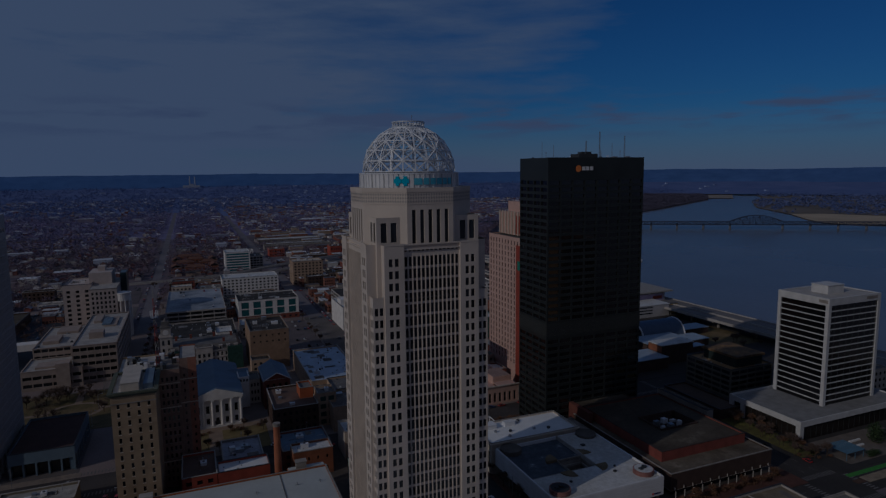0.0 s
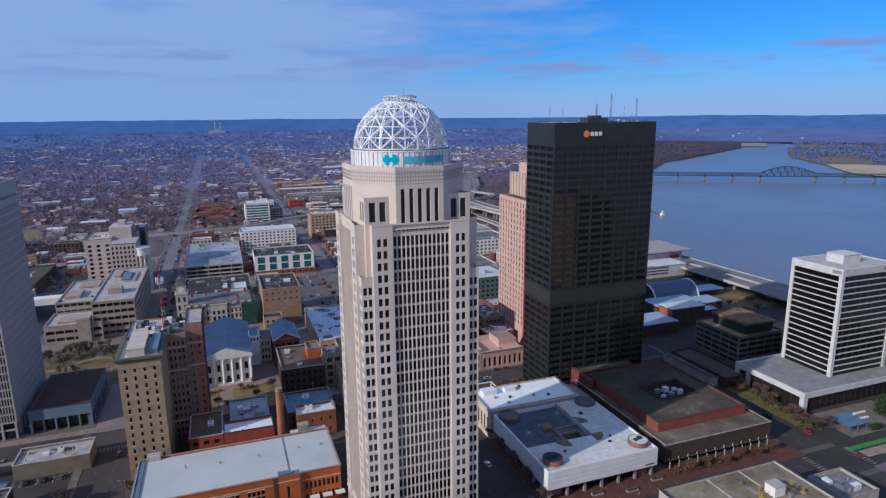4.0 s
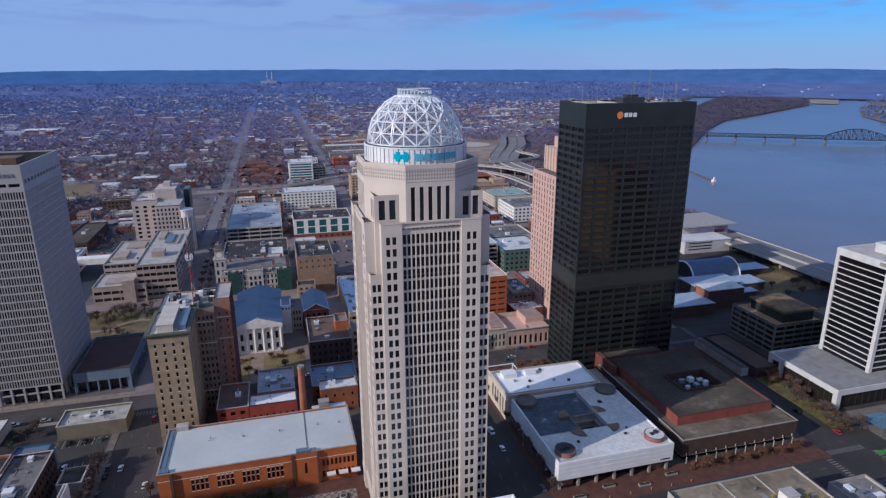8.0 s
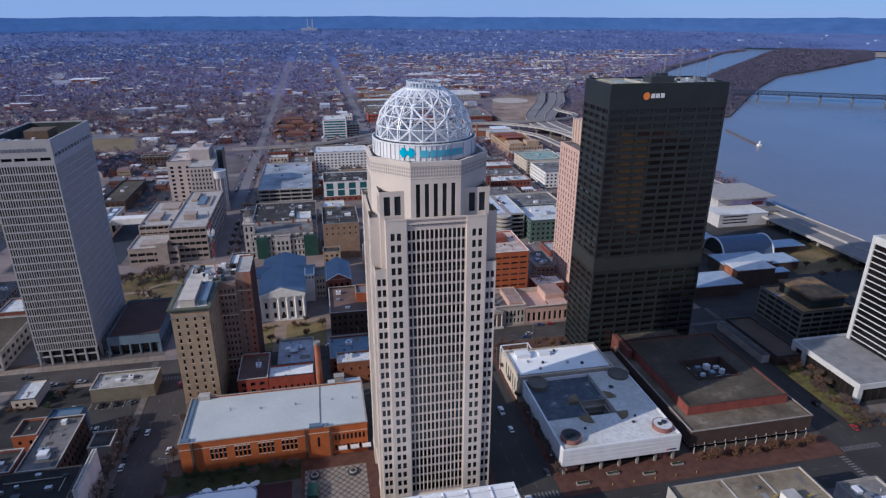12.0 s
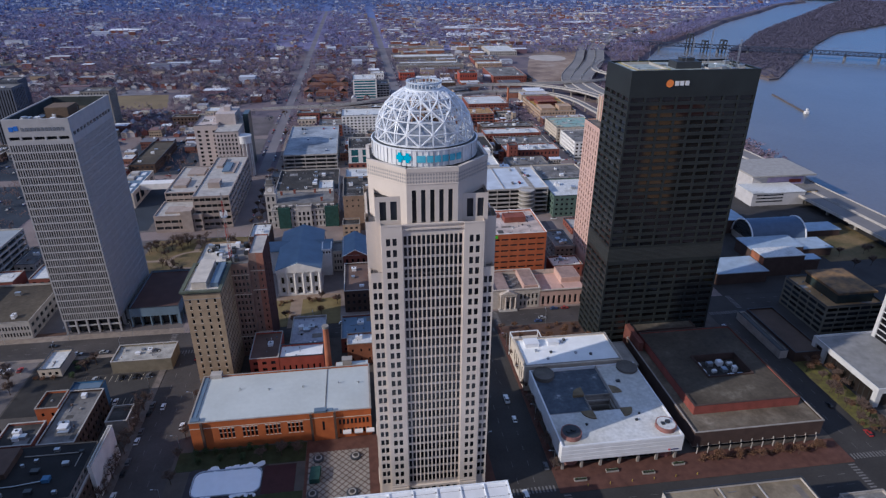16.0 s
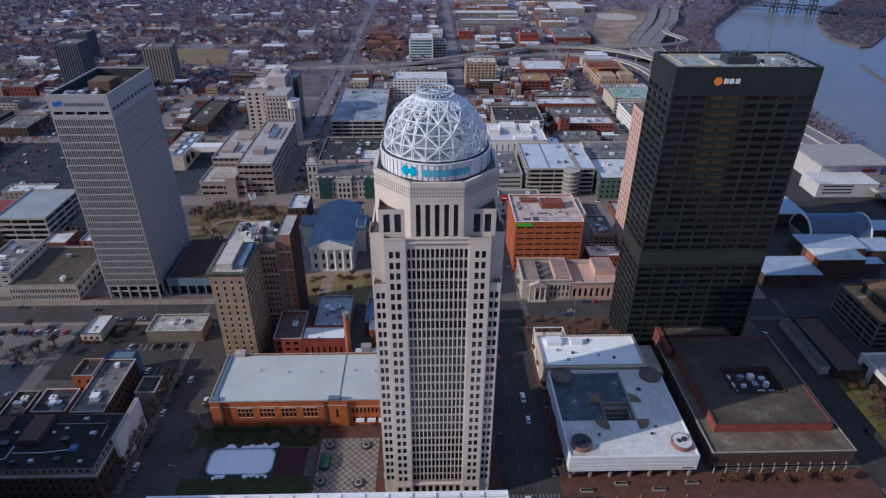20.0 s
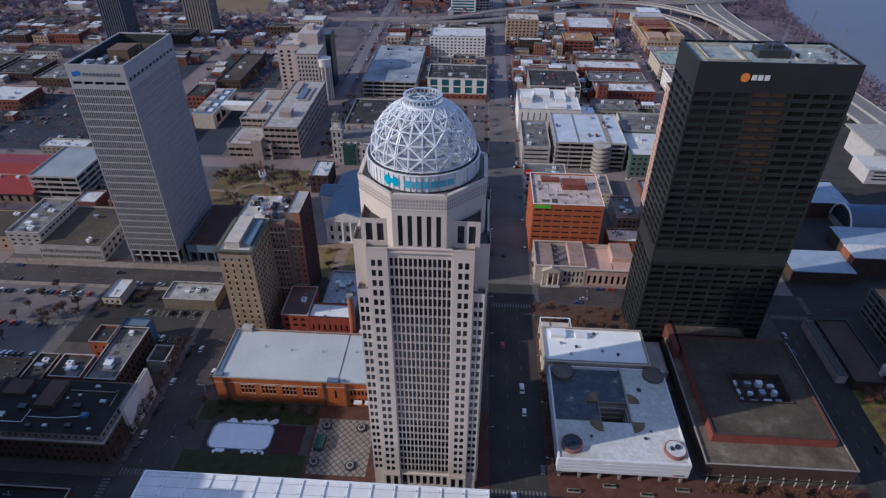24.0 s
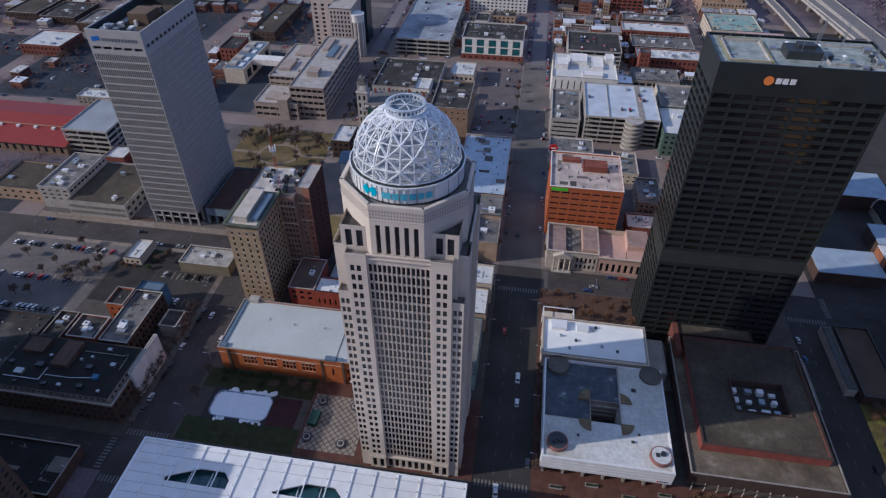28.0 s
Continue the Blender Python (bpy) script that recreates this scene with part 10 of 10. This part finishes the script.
CARPAINT = palette("far_car_paint", [(0.7, 0.7, 0.7), (0.35, 0.36, 0.38), (0.03, 0.03, 0.035), (0.35, 0.04, 0.04), (0.05, 0.09, 0.2), (0.15, 0.15, 0.16)], rough=0.35, vary=0.05)
mb = MB()
for _ in range(1300):
    k = rng.random()
    if k < 0.35:
        x, y, along = rng.choice((-52, -38.5, 100, 118, 250.5, 267.5)), rng.uniform(465, 1250), False
    elif k < 0.7:
        x, y, along = -195 + 3.1 * rng.randint(0, 140), rng.choice((470, 490, 560, 578, 612, 640, 700, 716, 745, 780, 800, 838)), False
    else:
        x, y, along = rng.uniform(-600, 400), rng.choice((448.5, 461.5, 586, 598, 722, 734, 864, 876, 1004, 1016)), True
    l, w = (2.2, 0.9) if along else (0.9, 2.2)
    if not free(x - 2, x + 2, y - 2, y + 2, 0) and not (62 < x < 96 and 466 < y < 585):
        continue
    if k >= 0.35 and k < 0.7 and any(abs(x - s) < 13 for s in XST):
        continue
    mb.box(x - l, x + l, y - w, y + w, 0.35, 0.95, False)
    mb.box(x - l * 0.6, x + l * 0.6, y - w * 0.6, y + w * 0.6, 0.95, 1.5, False)
for x0, x1, y0, y1, z, n in ((-23, 25, 603, 709, 14.6, 9), (148, 197, 466, 517, 21.1, 8), (136, 179, 595, 634, 17.1, 10)):
    for _ in range(n):
        x, y = x0 + 1.5 + 2.9 * rng.randint(0, int((x1 - x0 - 3) / 2.9)), y0 + 3 + 8.5 * rng.randint(0, int((y1 - y0 - 6) / 8.5))
        mb.box(x - 0.9, x + 0.9, y - 2.2, y + 2.2, z + 0.3, z + 0.95, False).box(x - 0.75, x + 0.75, y - 1.2, y + 1.2, z + 0.95, z + 1.5, False)
for xa, xb, ya, yb in LOTS:
    for r in range(int((yb - ya - 8) / 9)):
        for k in range(int((xb - xa - 6) / 2.9)):
            if rng.random() < 0.09:
                x, y = xa + 4 + 2.9 * k, ya + 6 + 9 * r + rng.uniform(-0.3, 0.3)
                if not any(a - 1 < x < b + 1 and c - 3 < y < d + 3 for a, b, c, d in SOLID):
                    mb.box(x - 0.9, x + 0.9, y - 2.2, y + 2.2, 0.45, 0.95, False).box(x - 0.75, x + 0.75, y - 1.2, y + 1.2, 0.95, 1.5, False)
solo("far_cars", mb, CARPAINT, "small parked cars along distant streets and lots", "cars", kind="stuff")
mb = MB()
for _ in range(7000):
    x, y = rng.uniform(-640, 330), rng.uniform(330, 870)
    if (x > -190 and y < 460) or (x > -190 and rng.random() < 0.15) or not free(x - 2, x + 2, y - 2, y + 2, 0) or any(abs(x - s) < 11 for s in XST) or any(abs(y - s) < 10 for s in YST):
        continue
    clump(mb, x, y, 1.2, rng.uniform(2.2, 4.2), rng.uniform(5, 9), 40, rng, 0.55)
solo("town_trees", mb, mat("reddish_twigs", (0.17, 0.105, 0.09), 0.95, vary=0.35, island=0.4), "bare brown trees between the town blocks", "trees", kind="stuff")


def lamp_kind():
    root = thing("street_lamp", "grey steel street lamp with a single arm", "street lamp", (0, 0, -50), "street lamps")
    part("pole", MB().beam((0, 0, 0), (0, 0, 9), 0.18), METAL, root)
    part("arm", MB().beam((0, 0, 8.8), (2.2, 0, 9.2), 0.1), METAL, root)
    part("lamp_head", MB().box(1.8, 2.7, -0.2, 0.2, 9.1, 9.3), METAL, root)
    return root


LAMP = lamp_kind()
for x, turn in ((-57.0, 0), (-33.0, 180), (96.0, 0), (122.3, 180)):
    for y in np.arange(192, 590, 29):
        if all(abs(y - s) > 12 for s in YST):
            copy_thing(LAMP, pose(x, y + (0 if turn else 14), 0.16, 0, 0, turn))
for y, turn in ((299.0, 90), (317.0, 270)):
    for x in np.arange(-180, 240, 33):
        if all(abs(x - s) > 16 for s in XST):
            copy_thing(LAMP, pose(x, y, 0.16, 0, 0, turn))
for o in (*KINDS, *SHRUBS, *CARS, LAMP):             # the patterns that were copied go
    for c in list(o.children_recursive):
        bpy.data.objects.remove(c)
    bpy.data.objects.remove(o)
for i, (x, y) in enumerate(((182.5, 143.5), (181, 141), (195, 141.5), (178, 130), (197, 138))):
    h = thing("roof_hoist", "small yellow hoist on the roof deck", "hoist", (x, y, 19.1))
    part("frame", MB().box(-0.8, 0.8, -0.8, 0.8, 0, 0.4).beam((0, 0, 0.4), (0, 0, 2.2), 0.3).beam((-1, 0, 2), (1.4, 0, 2.4), 0.25), mat("yellow_paint", (0.6, 0.42, 0.02), 0.5), h)

bays = MB()
for ya, yb, xa, xb in ((287.5, 293.5, -160, -124), (261.6, 267.4, -160, -124), (239.6, 245.4, -188, -124), (255.8, 261.2, -92, -61), (274.8, 280.2, -92, -61)):
    for k in range(int((xb - xa) / 3.05) + 1):
        bays.box(xa + 3.05 * k - 0.09, xa + 3.05 * k + 0.09, ya, yb, 0.19, 0.212, False)
solo("bay_lines", bays, mat("worn_bay_paint", (0.50, 0.44, 0.33), 0.9, vary=0.4, scale=0.6), "worn painted bay lines of the car parks", "marking", kind="structure")

# ---- small vents, pipes and patches on the flat roofs ----
rng = random.Random(23)
vents, patches = MB(), MB()
for x0, x1, y0, y1, z, white in ROOFTOPS:
    area = (x1 - x0) * (y1 - y0)
    if x1 - x0 < 7 or y1 - y0 < 7 or z > 60:
        continue
    for _ in range(0 if white and area > 600 else min(40, int(area / 45))):
        u, v = rng.uniform(x0 + 0.8, x1 - 1.8), rng.uniform(y0 + 0.8, y1 - 1.8)
        k = rng.random()
        if k < 0.6:
            q = rng.uniform(0.3, 1.0)
            vents.box(u, u + q, v, v + q * rng.uniform(0.7, 1.5), z, z + q * rng.uniform(0.6, 1.2), False)
        elif k < 0.8:
            vents.cyl(u, v, rng.uniform(0.12, 0.3), z, z + rng.uniform(0.5, 1.3), 7)
        else:
            L = rng.uniform(2, 6)
            if rng.random() < 0.5:
                vents.box(u, min(u + L, x1 - 0.4), v, v + 0.18, z + 0.1, z + 0.28)
            else:
                vents.box(u, u + 0.18, v, min(v + L, y1 - 0.4), z + 0.1, z + 0.28)
    for n in range(0 if white else min(12, int(area / 170))):
        w, d = rng.uniform(1.5, 7), rng.uniform(1.5, 7)
        u, v = rng.uniform(x0, max(x0 + 0.1, x1 - w)), rng.uniform(y0, max(y0 + 0.1, y1 - d))
        zz = z + 0.012 + 0.004 * n
        patches.quad((u, v, zz), (min(u + w, x1), v, zz), (min(u + w, x1), min(v + d, y1), zz), (u, min(v + d, y1), zz))
solo("roof_vents", vents, palette("vent_metal", [(0.30, 0.30, 0.30), (0.16, 0.16, 0.165), (0.06, 0.06, 0.06), (0.52, 0.52, 0.51), (0.13, 0.09, 0.07), (0.22, 0.225, 0.24), (0.10, 0.10, 0.105)], 0.6), "small metal vents and pipes scattered over the roofs", "roof vents", kind="stuff")
solo("roof_patches", patches, palette("roof_patching", [(0.14, 0.13, 0.125), (0.22, 0.21, 0.205), (0.08, 0.075, 0.071), (0.18, 0.155, 0.135), (0.27, 0.26, 0.25), (0.11, 0.10, 0.095)], 0.9, vary=0.3), "felt and membrane patches on the flat roofs", "roof patches", kind="stuff")
